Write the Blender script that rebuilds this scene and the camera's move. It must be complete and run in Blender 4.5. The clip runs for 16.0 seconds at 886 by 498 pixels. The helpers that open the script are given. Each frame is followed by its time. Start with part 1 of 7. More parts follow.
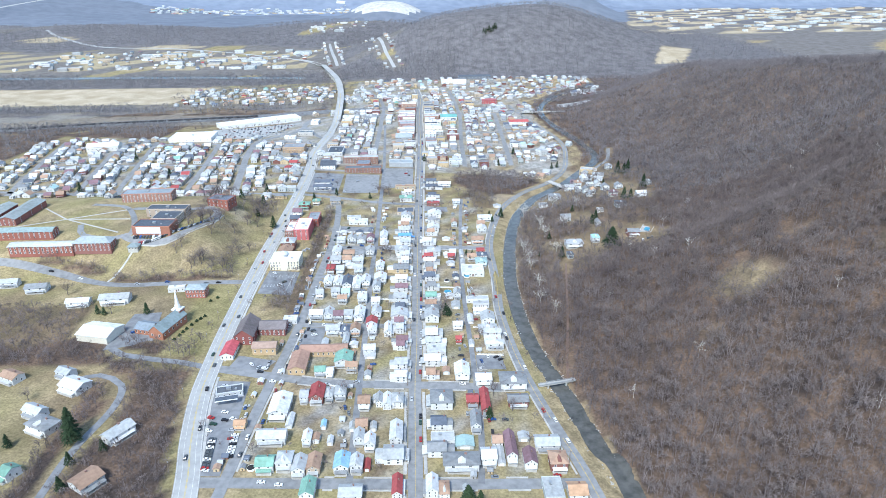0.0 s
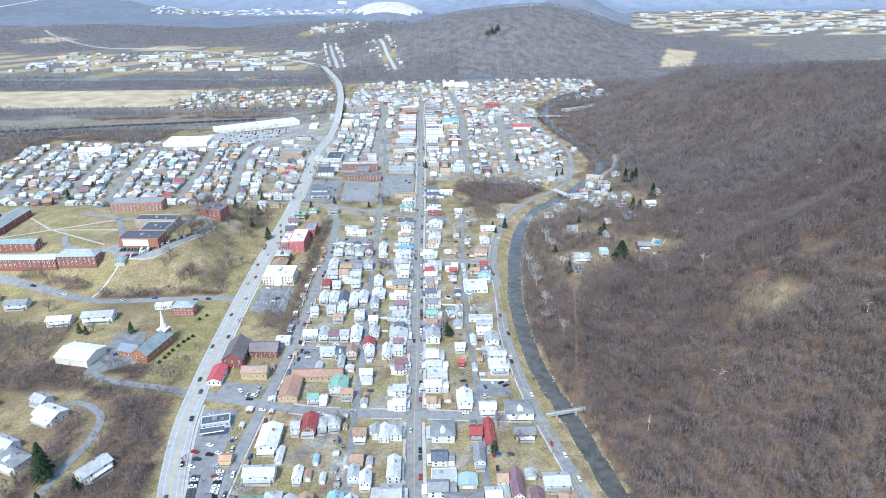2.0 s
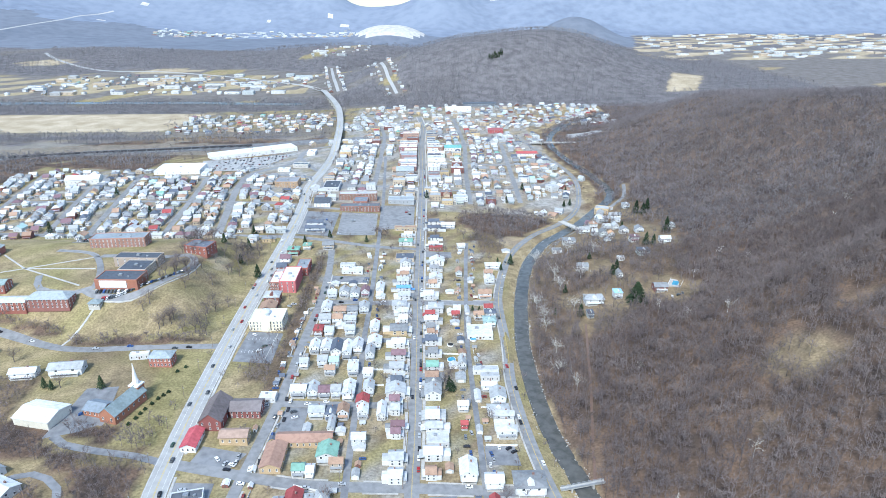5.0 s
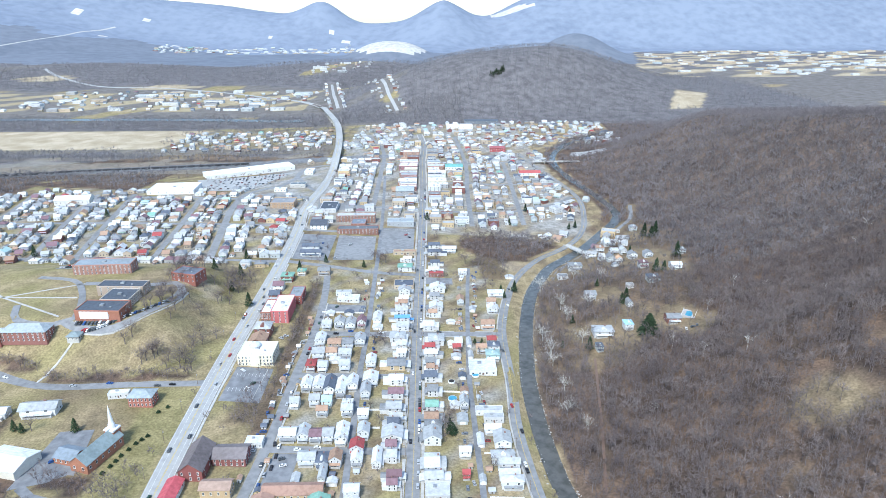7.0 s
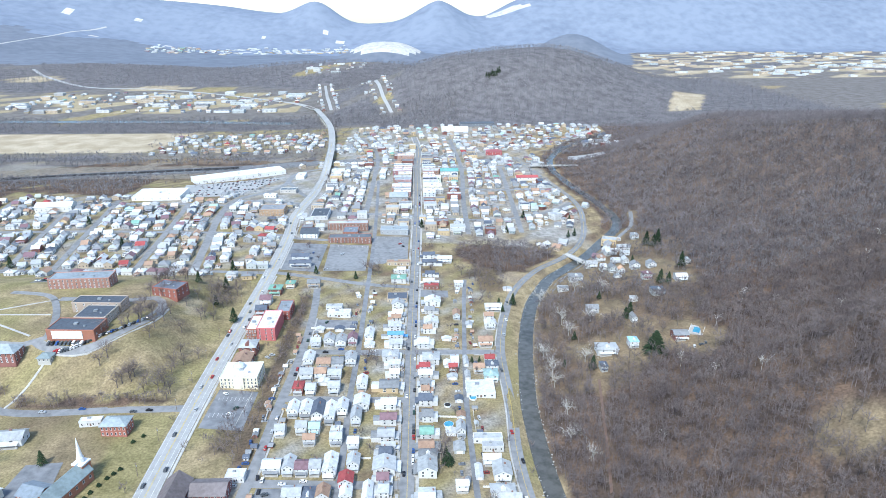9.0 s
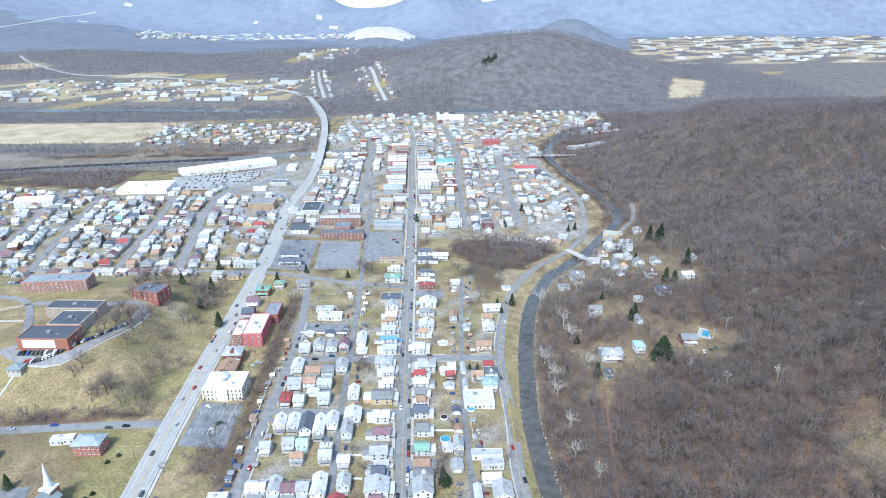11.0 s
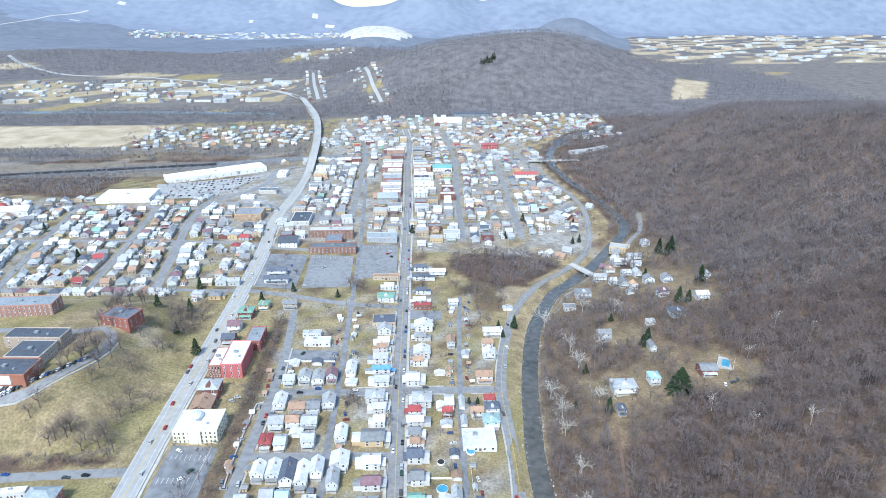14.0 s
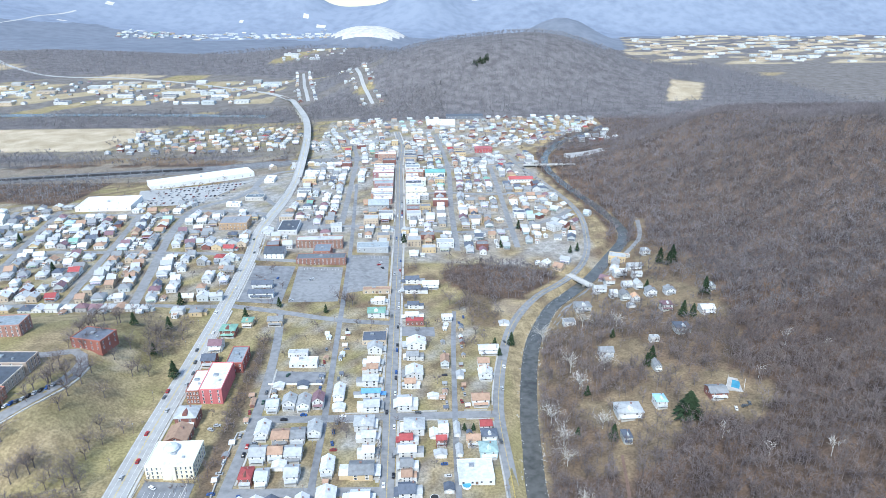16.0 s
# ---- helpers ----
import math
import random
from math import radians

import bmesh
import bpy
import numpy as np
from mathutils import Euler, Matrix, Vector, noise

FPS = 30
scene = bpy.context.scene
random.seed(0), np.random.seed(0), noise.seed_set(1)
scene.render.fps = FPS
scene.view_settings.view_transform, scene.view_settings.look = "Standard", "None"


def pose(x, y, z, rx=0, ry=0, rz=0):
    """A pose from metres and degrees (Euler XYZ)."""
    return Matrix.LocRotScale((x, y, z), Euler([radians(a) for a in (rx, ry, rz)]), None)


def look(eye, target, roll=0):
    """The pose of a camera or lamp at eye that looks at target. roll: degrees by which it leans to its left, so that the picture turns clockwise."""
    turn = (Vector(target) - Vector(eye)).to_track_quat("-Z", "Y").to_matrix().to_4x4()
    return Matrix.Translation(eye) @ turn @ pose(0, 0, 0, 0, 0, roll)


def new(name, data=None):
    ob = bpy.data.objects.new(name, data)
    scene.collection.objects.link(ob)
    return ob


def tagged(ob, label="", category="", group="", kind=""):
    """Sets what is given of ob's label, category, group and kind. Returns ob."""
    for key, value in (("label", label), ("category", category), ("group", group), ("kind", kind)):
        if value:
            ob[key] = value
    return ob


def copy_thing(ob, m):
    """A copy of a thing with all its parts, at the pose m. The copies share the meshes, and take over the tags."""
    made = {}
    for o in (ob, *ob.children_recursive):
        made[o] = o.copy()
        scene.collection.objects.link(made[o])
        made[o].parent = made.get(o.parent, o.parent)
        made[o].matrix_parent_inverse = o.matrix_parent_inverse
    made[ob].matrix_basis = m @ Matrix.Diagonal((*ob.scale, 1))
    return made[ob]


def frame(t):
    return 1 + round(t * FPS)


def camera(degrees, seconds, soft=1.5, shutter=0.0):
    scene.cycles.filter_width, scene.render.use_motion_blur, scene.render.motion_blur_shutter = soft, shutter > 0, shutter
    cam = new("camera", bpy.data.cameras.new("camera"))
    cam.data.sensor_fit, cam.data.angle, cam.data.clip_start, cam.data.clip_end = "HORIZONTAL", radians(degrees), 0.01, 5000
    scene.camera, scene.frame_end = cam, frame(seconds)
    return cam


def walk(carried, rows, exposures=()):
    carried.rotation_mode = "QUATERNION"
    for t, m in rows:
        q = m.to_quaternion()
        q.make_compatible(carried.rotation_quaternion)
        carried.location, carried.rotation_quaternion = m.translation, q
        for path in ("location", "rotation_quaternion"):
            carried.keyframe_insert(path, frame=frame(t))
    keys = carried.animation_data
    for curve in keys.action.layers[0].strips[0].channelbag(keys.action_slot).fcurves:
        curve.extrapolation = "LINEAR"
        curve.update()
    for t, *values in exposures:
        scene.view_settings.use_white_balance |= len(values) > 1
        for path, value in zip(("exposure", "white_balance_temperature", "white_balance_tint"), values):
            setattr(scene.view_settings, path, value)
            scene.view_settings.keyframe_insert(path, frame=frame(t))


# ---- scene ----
cam = camera(68.5, 16.0, soft=0.4)

PATH = [
    (0, (9.29, -377.75, 264.60), (11.936, -286.056, 224.778), -0.49),
    (0.5, (9.27, -369.80, 264.63), (11.913, -278.105, 224.816), -0.39),
    (1, (9.31, -361.88, 264.67), (11.947, -270.218, 224.789), -0.30),
    (1.5, (9.41, -354.03, 264.70), (11.957, -262.333, 224.883), -0.29),
    (2, (9.63, -346.31, 264.71), (12.130, -254.580, 224.977), -0.29),
    (2.5, (9.84, -338.72, 264.69), (12.291, -246.978, 224.981), -0.29),
    (3, (10.03, -331.09, 264.66), (12.441, -239.257, 225.160), -0.29),
    (3.5, (10.25, -323.25, 264.68), (12.683, -231.186, 225.708), -0.28),
    (4, (10.48, -315.26, 264.69), (12.844, -222.898, 226.427), -0.27),
    (6.5, (11.76, -274.74, 264.79), (13.980, -181.142, 229.649), -0.13),
    (7, (11.91, -266.74, 264.81), (14.090, -173.011, 230.024), -0.13),
    (7.5, (12.05, -258.88, 264.81), (14.183, -165.137, 230.070), -0.13),
    (8, (12.16, -251.24, 264.86), (14.501, -157.488, 230.158), -0.13),
    (8.5, (12.30, -243.68, 264.97), (14.985, -149.938, 230.249), -0.03),
    (9, (12.49, -236.09, 265.08), (15.423, -142.373, 230.311), -0.03),
    (11.5, (13.96, -197.32, 265.57), (17.593, -104.475, 228.602), -0.05),
    (12, (14.27, -189.71, 265.54), (17.955, -96.862, 228.575), 0.05),
    (12.5, (14.63, -182.04, 265.46), (18.363, -89.196, 228.497), 0.05),
    (13, (15.03, -174.41, 265.44), (18.909, -81.564, 228.512), -0.05),
    (13.5, (15.51, -166.75, 265.47), (19.338, -73.917, 228.504), -0.05),
    (14, (16.07, -159.00, 265.52), (19.951, -66.152, 228.587), -0.05),
    (14.5, (16.53, -151.36, 265.55), (20.613, -58.533, 228.574), -0.15),
    (15, (16.88, -143.74, 265.59), (21.161, -50.930, 228.591), -0.05),
    (15.5, (17.16, -136.34, 265.65), (21.641, -43.521, 228.704), -0.05),
    (16, (17.42, -129.12, 265.68), (22.349, -36.339, 228.710), -0.05),
]
walk(cam, [(t, look(eye, target, roll)) for t, eye, target, roll in PATH], [(0, 1.12, 6180, 3.8), (16, 1.12, 6180, 3.8)])

# ---- sky and sun ----
world = bpy.data.worlds.new("sky")
scene.world = world
world.use_nodes = True
wn, wl = world.node_tree.nodes, world.node_tree.links
sky = wn.new("ShaderNodeTexSky")
sky.sky_type, sky.sun_disc = "NISHITA", False
sky.sun_elevation, sky.sun_rotation = radians(48), radians(200)
sky.air_density, sky.dust_density, sky.ozone_density = 1.0, 0.8, 2.0
wn["Background"].inputs["Strength"].default_value = 0.15
wl.new(sky.outputs[0], wn["Background"].inputs["Color"])
sun_data = bpy.data.lights.new("sun", "SUN")
sun_data.energy, sun_data.angle, sun_data.color = 1.9, radians(10), (1.0, 0.98, 0.95)
sun = new("sun", sun_data)
sun.matrix_world = look((0, 0, 900), (250, 700, 0))

# ---- materials ----


def surface(name, low, high, size=1.0, rough=0.85, bump=0.3, tint=False, metal=0.0, wear=0.25):
    """Two colours mixed by noise at two sizes; with tint, multiplied by the colour of the object."""
    m = bpy.data.materials.new(name)
    m.use_nodes = True
    n, l = m.node_tree.nodes, m.node_tree.links
    bsdf = n["Principled BSDF"]
    bsdf.inputs["Roughness"].default_value, bsdf.inputs["Metallic"].default_value = rough, metal
    bsdf.inputs["Specular IOR Level"].default_value = 0.25
    geo = n.new("ShaderNodeNewGeometry")
    fine, broad = n.new("ShaderNodeTexNoise"), n.new("ShaderNodeTexNoise")
    for node, s in ((fine, 1.0 / size), (broad, 0.09 / size)):
        node.inputs["Scale"].default_value, node.inputs["Detail"].default_value = s, 5
        l.new(geo.outputs["Position"], node.inputs["Vector"])
    both = n.new("ShaderNodeMath")
    both.operation = "MULTIPLY_ADD"
    l.new(broad.outputs["Fac"], both.inputs[0])
    both.inputs[1].default_value = 0.7
    l.new(fine.outputs["Fac"], both.inputs[2])
    ramp = n.new("ShaderNodeValToRGB")
    l.new(both.outputs[0], ramp.inputs["Fac"])
    ramp.color_ramp.elements[0].position, ramp.color_ramp.elements[1].position = 0.85 - wear * 1.4, 0.85 + wear * 1.4
    ramp.color_ramp.elements[0].color, ramp.color_ramp.elements[1].color = (*low, 1), (*high, 1)
    colour = ramp.outputs["Color"]
    if tint:
        info, mix = n.new("ShaderNodeObjectInfo"), n.new("ShaderNodeMix")
        mix.data_type, mix.blend_type = "RGBA", "MULTIPLY"
        mix.inputs["Factor"].default_value = 1
        l.new(colour, mix.inputs["A"])
        l.new(info.outputs["Color"], mix.inputs["B"])
        colour = mix.outputs["Result"]
    l.new(colour, bsdf.inputs["Base Color"])
    if bump:
        b = n.new("ShaderNodeBump")
        b.inputs["Strength"].default_value, b.inputs["Distance"].default_value = bump, 0.1 * size
        l.new(fine.outputs["Fac"], b.inputs["Height"])
        l.new(b.outputs[0], bsdf.inputs["Normal"])
    return m


def painted(name, rough):
    """Houses of a joined town, each face with the paint of its house."""
    m = surface(name, (0.8, 0.8, 0.8), (1, 1, 1), 1.0, rough, 0.2)
    n, l = m.node_tree.nodes, m.node_tree.links
    paint, mix = n.new("ShaderNodeAttribute"), n.new("ShaderNodeMix")
    paint.attribute_name = "paint"
    mix.data_type, mix.blend_type = "RGBA", "MULTIPLY"
    mix.inputs["Factor"].default_value = 1
    bsdf = n["Principled BSDF"]
    l.new(bsdf.inputs["Base Color"].links[0].from_socket, mix.inputs["A"])
    l.new(paint.outputs["Color"], mix.inputs["B"])
    l.new(mix.outputs["Result"], bsdf.inputs["Base Color"])
    return m


def bark(name, low, high):
    """Twigs and trunks, each piece a little different."""
    m = surface(name, low, high, 25, 0.95, 0, wear=0.2)
    n, l = m.node_tree.nodes, m.node_tree.links
    geo, mix = n.new("ShaderNodeNewGeometry"), n.new("ShaderNodeMix")
    mix.data_type, mix.blend_type = "RGBA", "MULTIPLY"
    mix.inputs["Factor"].default_value = 1
    ramp = n.new("ShaderNodeValToRGB")
    ramp.color_ramp.elements[0].color, ramp.color_ramp.elements[1].color = (0.72, 0.71, 0.71, 1), (1.28, 1.27, 1.27, 1)
    l.new(geo.outputs["Random Per Island"], ramp.inputs["Fac"])
    bsdf = n["Principled BSDF"]
    old = bsdf.inputs["Base Color"].links[0].from_socket
    l.new(old, mix.inputs["A"])
    l.new(ramp.outputs["Color"], mix.inputs["B"])
    l.new(mix.outputs["Result"], bsdf.inputs["Base Color"])
    return m


ASPHALT = surface("asphalt", (0.165, 0.167, 0.17), (0.285, 0.286, 0.288), 4, 0.9, 0.2)
OLD_ASPHALT = surface("patched_asphalt", (0.11, 0.115, 0.125), (0.26, 0.265, 0.275), 5, 0.9, 0.2, wear=0.3)
HIGHWAY = surface("highway_concrete", (0.285, 0.283, 0.275), (0.42, 0.415, 0.4), 4, 0.9, 0.2, wear=0.3)
CONCRETE = surface("concrete", (0.31, 0.3, 0.28), (0.5, 0.485, 0.455), 3, 0.9, 0.2)
PAINT_WHITE = surface("white_line", (0.6, 0.6, 0.58), (0.8, 0.8, 0.78), 0.8, 0.8, 0)
PAINT_YELLOW = surface("yellow_line", (0.5, 0.36, 0.08), (0.65, 0.48, 0.12), 0.8, 0.8, 0)
SIDING = surface("siding", (0.8, 0.795, 0.78), (1, 1, 1), 1.6, 0.7, 0.15, tint=True)
SHINGLE = surface("shingle", (0.62, 0.615, 0.6), (1, 1, 1), 2.2, 0.85, 0.5, tint=True)
BRICK = surface("brick", (0.7, 0.7, 0.7), (1, 1, 1), 0.5, 0.9, 0.4, tint=True)
TRIM = surface("white_trim", (0.68, 0.68, 0.67), (0.8, 0.8, 0.79), 0.6, 0.6, 0)
GLASS = surface("window_glass", (0.03, 0.035, 0.04), (0.06, 0.07, 0.08), 3, 0.08, 0)
DOOR = surface("door_paint", (0.12, 0.08, 0.06), (0.2, 0.13, 0.1), 1, 0.5, 0)
CAR_PAINT = surface("car_paint", (0.9, 0.9, 0.9), (1, 1, 1), 1, 0.3, 0, tint=True)
TYRE = surface("tyre", (0.02, 0.02, 0.02), (0.04, 0.04, 0.04), 0.3, 0.8, 0)
TWIG = bark("bare_twig", (0.125, 0.102, 0.1), (0.205, 0.172, 0.165))
# twigs of the farther woods, with haze added to the bark colour in two steps
MID_TWIG = bark("hazy_mauve_twig", (0.142, 0.126, 0.129), (0.225, 0.203, 0.206))
HAZY_TWIG = bark("hazy_twig", (0.165, 0.157, 0.16), (0.255, 0.243, 0.248))
PALE_BARK = bark("sycamore_bark", (0.4, 0.38, 0.34), (0.62, 0.6, 0.55))
NEEDLE = bark("conifer_needle", (0.016, 0.032, 0.016), (0.045, 0.072, 0.034))
WATER = surface("creek_water", (0.035, 0.036, 0.033), (0.12, 0.118, 0.108), 5, 0.22, 0.3, wear=0.3)
STEEL = surface("steel", (0.3, 0.31, 0.32), (0.45, 0.46, 0.47), 1, 0.5, 0.1, metal=0.6)
WOOD = surface("weathered_wood", (0.16, 0.12, 0.09), (0.28, 0.22, 0.17), 0.6, 0.9, 0.2)
ROCK = surface("rock", (0.3, 0.29, 0.27), (0.5, 0.49, 0.46), 1.5, 0.95, 0.5)
YARD = surface("cinder_bed", (0.075, 0.075, 0.08), (0.2, 0.195, 0.19), 6, 0.95, 0.3)
COAL = surface("coal_car_steel", (0.03, 0.03, 0.033), (0.07, 0.07, 0.075), 2, 0.7, 0.1)
POOL_WATER = surface("pool_water", (0.05, 0.22, 0.34), (0.09, 0.33, 0.45), 3, 0.1, 0.1)


def land_material(name="land", leaf=((0.082, 0.063, 0.054), (0.185, 0.126, 0.09))):
    """Dry grass, leaf litter, pale soil and green lawn by the cover of the land."""
    m = bpy.data.materials.new(name)
    m.use_nodes = True
    n, l = m.node_tree.nodes, m.node_tree.links
    bsdf = n["Principled BSDF"]
    bsdf.inputs["Roughness"].default_value, bsdf.inputs["Specular IOR Level"].default_value = 0.95, 0.1
    geo, cover, split = n.new("ShaderNodeNewGeometry"), n.new("ShaderNodeAttribute"), n.new("ShaderNodeSeparateColor")
    cover.attribute_name = "cover"
    l.new(cover.outputs["Color"], split.inputs["Color"])

    def blotch(size, low, high, lo=0.35, hi=0.65):
        tex, ramp = n.new("ShaderNodeTexNoise"), n.new("ShaderNodeValToRGB")
        tex.inputs["Scale"].default_value, tex.inputs["Detail"].default_value = 1.0 / size, 7
        l.new(geo.outputs["Position"], tex.inputs["Vector"])
        l.new(tex.outputs["Fac"], ramp.inputs["Fac"])
        ramp.color_ramp.elements[0].position, ramp.color_ramp.elements[1].position = lo, hi
        ramp.color_ramp.elements[0].color, ramp.color_ramp.elements[1].color = (*low, 1), (*high, 1)
        return ramp.outputs["Color"], tex.outputs["Fac"]

    def mix(a, b, f):
        node = n.new("ShaderNodeMix")
        node.data_type = "RGBA"
        l.new(a, node.inputs["A"]), l.new(b, node.inputs["B"]), l.new(f, node.inputs["Factor"])
        return node.outputs["Result"]

    straw, height = blotch(9, (0.235, 0.185, 0.11), (0.4, 0.315, 0.185))
    lawn, _ = blotch(14, (0.22, 0.19, 0.09), (0.33, 0.28, 0.14))
    litter, _ = blotch(22, *leaf)
    pale, _ = blotch(40, (0.37, 0.3, 0.2), (0.53, 0.44, 0.32))
    fine, _ = blotch(1.6, (0.62, 0.62, 0.62), (1.3, 1.3, 1.3), 0.3, 0.7)
    colour = mix(mix(mix(straw, lawn, split.outputs["Green"]), litter, split.outputs["Red"]), pale, split.outputs["Blue"])
    gravel, _ = blotch(6, (0.25, 0.24, 0.222), (0.43, 0.415, 0.39))
    colour = mix(colour, gravel, cover.outputs["Alpha"])
    grain = n.new("ShaderNodeMix")
    grain.data_type, grain.blend_type = "RGBA", "MULTIPLY"
    grain.inputs["Factor"].default_value = 0.85
    l.new(colour, grain.inputs["A"]), l.new(fine, grain.inputs["B"])
    l.new(grain.outputs["Result"], bsdf.inputs["Base Color"])
    b = n.new("ShaderNodeBump")
    b.inputs["Strength"].default_value, b.inputs["Distance"].default_value = 0.4, 0.5
    l.new(height, b.inputs["Height"])
    l.new(b.outputs[0], bsdf.inputs["Normal"])
    return m


LAND = land_material()
# ridge litter, its colour moved partway towards the hazed far ground
MID_LAND = land_material("ridge_land", ((0.088, 0.07, 0.063), (0.18, 0.132, 0.105)))
# far litter greyed: aerial haze is mixed into its colours
HAZY_LAND = land_material("hazy_land", ((0.12, 0.112, 0.115), (0.195, 0.182, 0.184)))
# hills and woods whose blue is distance haze put into the base colour
HAZY_HILLS = surface("hazy_hills", (0.16, 0.19, 0.25), (0.23, 0.265, 0.33), 60, 1.0, 0, wear=0.22)
HAZY_WOODS = surface("hazy_woods", (0.118, 0.135, 0.17), (0.18, 0.198, 0.235), 50, 1.0, 0, wear=0.25)
QUARRY = surface("quarry_stone", (0.36, 0.34, 0.31), (0.6, 0.58, 0.55), 22, 0.95, 0.4, wear=0.2)
TOWN_PAINT = painted("town_paint", 0.8)

# ---- mesh helpers ----


def part(name, bm, material, parent=None, label=""):
    """Links a bmesh as one mesh object under a thing or a part."""
    me = bpy.data.meshes.new(name)
    bm.to_mesh(me)
    bm.free()
    for m in material if isinstance(material, (list, tuple)) else [material]:
        me.materials.append(m)
    ob = new(name, me)
    ob.parent = parent
    if label:
        ob["label"] = label
    return ob


def share(name, ob, parent, place=(0, 0, 0), turn=0.0, size=(1, 1, 1)):
    """Another object on the same mesh."""
    o = new(name, ob.data)
    o.parent = parent
    o.location, o.rotation_euler, o.scale = place, (0, 0, turn), size
    o.color = ob.color
    return o


def box(bm, x0, x1, y0, y1, z0, z1, mat=0):
    v = [bm.verts.new((x, y, z)) for z in (z0, z1) for x, y in ((x0, y0), (x1, y0), (x1, y1), (x0, y1))]
    for f in ((3, 2, 1, 0), (4, 5, 6, 7), (0, 1, 5, 4), (1, 2, 6, 5), (2, 3, 7, 6), (3, 0, 4, 7)):
        bm.faces.new([v[i] for i in f]).material_index = mat
    return v


def prism(bm, outline, y0, y1, mat=0):
    """An outline in x and z, drawn out along y."""
    a = [bm.verts.new((x, y0, z)) for x, z in outline]
    b = [bm.verts.new((x, y1, z)) for x, z in outline]
    bm.faces.new(a).material_index = mat
    bm.faces.new(b[::-1]).material_index = mat
    for i in range(len(a)):
        j = (i + 1) % len(a)
        bm.faces.new((a[j], a[i], b[i], b[j])).material_index = mat
    bmesh.ops.recalc_face_normals(bm, faces=bm.faces[:])


def tube(bm, x, y, z0, z1, r0, r1, sides=8, mat=0):
    rings = [[bm.verts.new((x + r * math.cos(6.2832 * i / sides), y + r * math.sin(6.2832 * i / sides), z)) for i in range(sides)] for z, r in ((z0, r0), (z1, r1))]
    for i in range(sides):
        j = (i + 1) % sides
        bm.faces.new((rings[0][i], rings[0][j], rings[1][j], rings[1][i])).material_index = mat
    bm.faces.new(rings[1]).material_index = mat
    return rings


def thing(name, x, y, label, category, group="", turn=0.0, z=None):
    e = new(name)
    e.empty_display_size = 0.5
    e.location = (x, y, float(ground(x, y)) if z is None else z)
    e.rotation_euler = (0, 0, radians(turn))
    return tagged(e, label, category, group)


def raw_mesh(name, verts, faces, material):
    me = bpy.data.meshes.new(name)
    me.from_pydata(verts, [], faces)
    me.materials.append(material)
    return new(name, me)


# ---- the land ----
def step(a, b, v):
    k = np.clip((np.asarray(v, float) - a) / (b - a), 0, 1)
    return k * k * (3 - 2 * k)


CREEK = [(122, -330), (123, -106), (113, -62), (105, -16), (97, 22), (91, 52), (88, 90), (87, 120), (88, 167), (92, 205), (97, 245), (104, 285), (113, 326), (124, 360), (147, 410), (172, 441), (202, 477), (238, 532), (272, 588), (280, 640), (270, 720), (254, 800), (244, 900), (262, 1000), (330, 1120), (420, 1220)]


def way_off(line, x, y):
    """Distance from places to a polyline."""
    x, y = np.asarray(x, float), np.asarray(y, float)
    best = np.full(np.broadcast(x, y).shape, 1e9)
    for (ax, ay), (bx, by) in zip(line, line[1:]):
        k = np.clip(((x - ax) * (bx - ax) + (y - ay) * (by - ay)) / ((bx - ax) ** 2 + (by - ay) ** 2), 0, 1)
        best = np.minimum(best, np.hypot(x - ax - k * (bx - ax), y - ay - k * (by - ay)))
    return best


def ripple(x, y, size, seed=0.0):
    """A cheap smooth random field between about -1 and 1."""
    u, v = x / size, y / size
    return (np.sin(1.3 * u + 2.1 * np.sin(0.7 * v + seed) + seed) + np.sin(1.1 * v + 1.7 * np.sin(0.9 * u + 2 * seed)) + np.sin(2.3 * u - 1.9 * v + seed)) / 3


def creek_x(y):
    return np.interp(y, [p[1] for p in CREEK], [p[0] for p in CREEK])


FOOT = [(-400, 135), (50, 122), (150, 140), (210, 215), (300, 285), (480, 330), (620, 300), (770, 268), (900, 250), (1000, 287), (1120, 412), (1300, 516)]
CREST = [(-400, 205), (350, 205), (450, 166), (560, 127), (750, 98), (900, 98), (1100, 52), (1300, 20)]


def bump(x, y, cx, cy, sx, sy, h):
    return h * np.exp(-((x - cx) / sx) ** 2 - ((y - cy) / sy) ** 2)


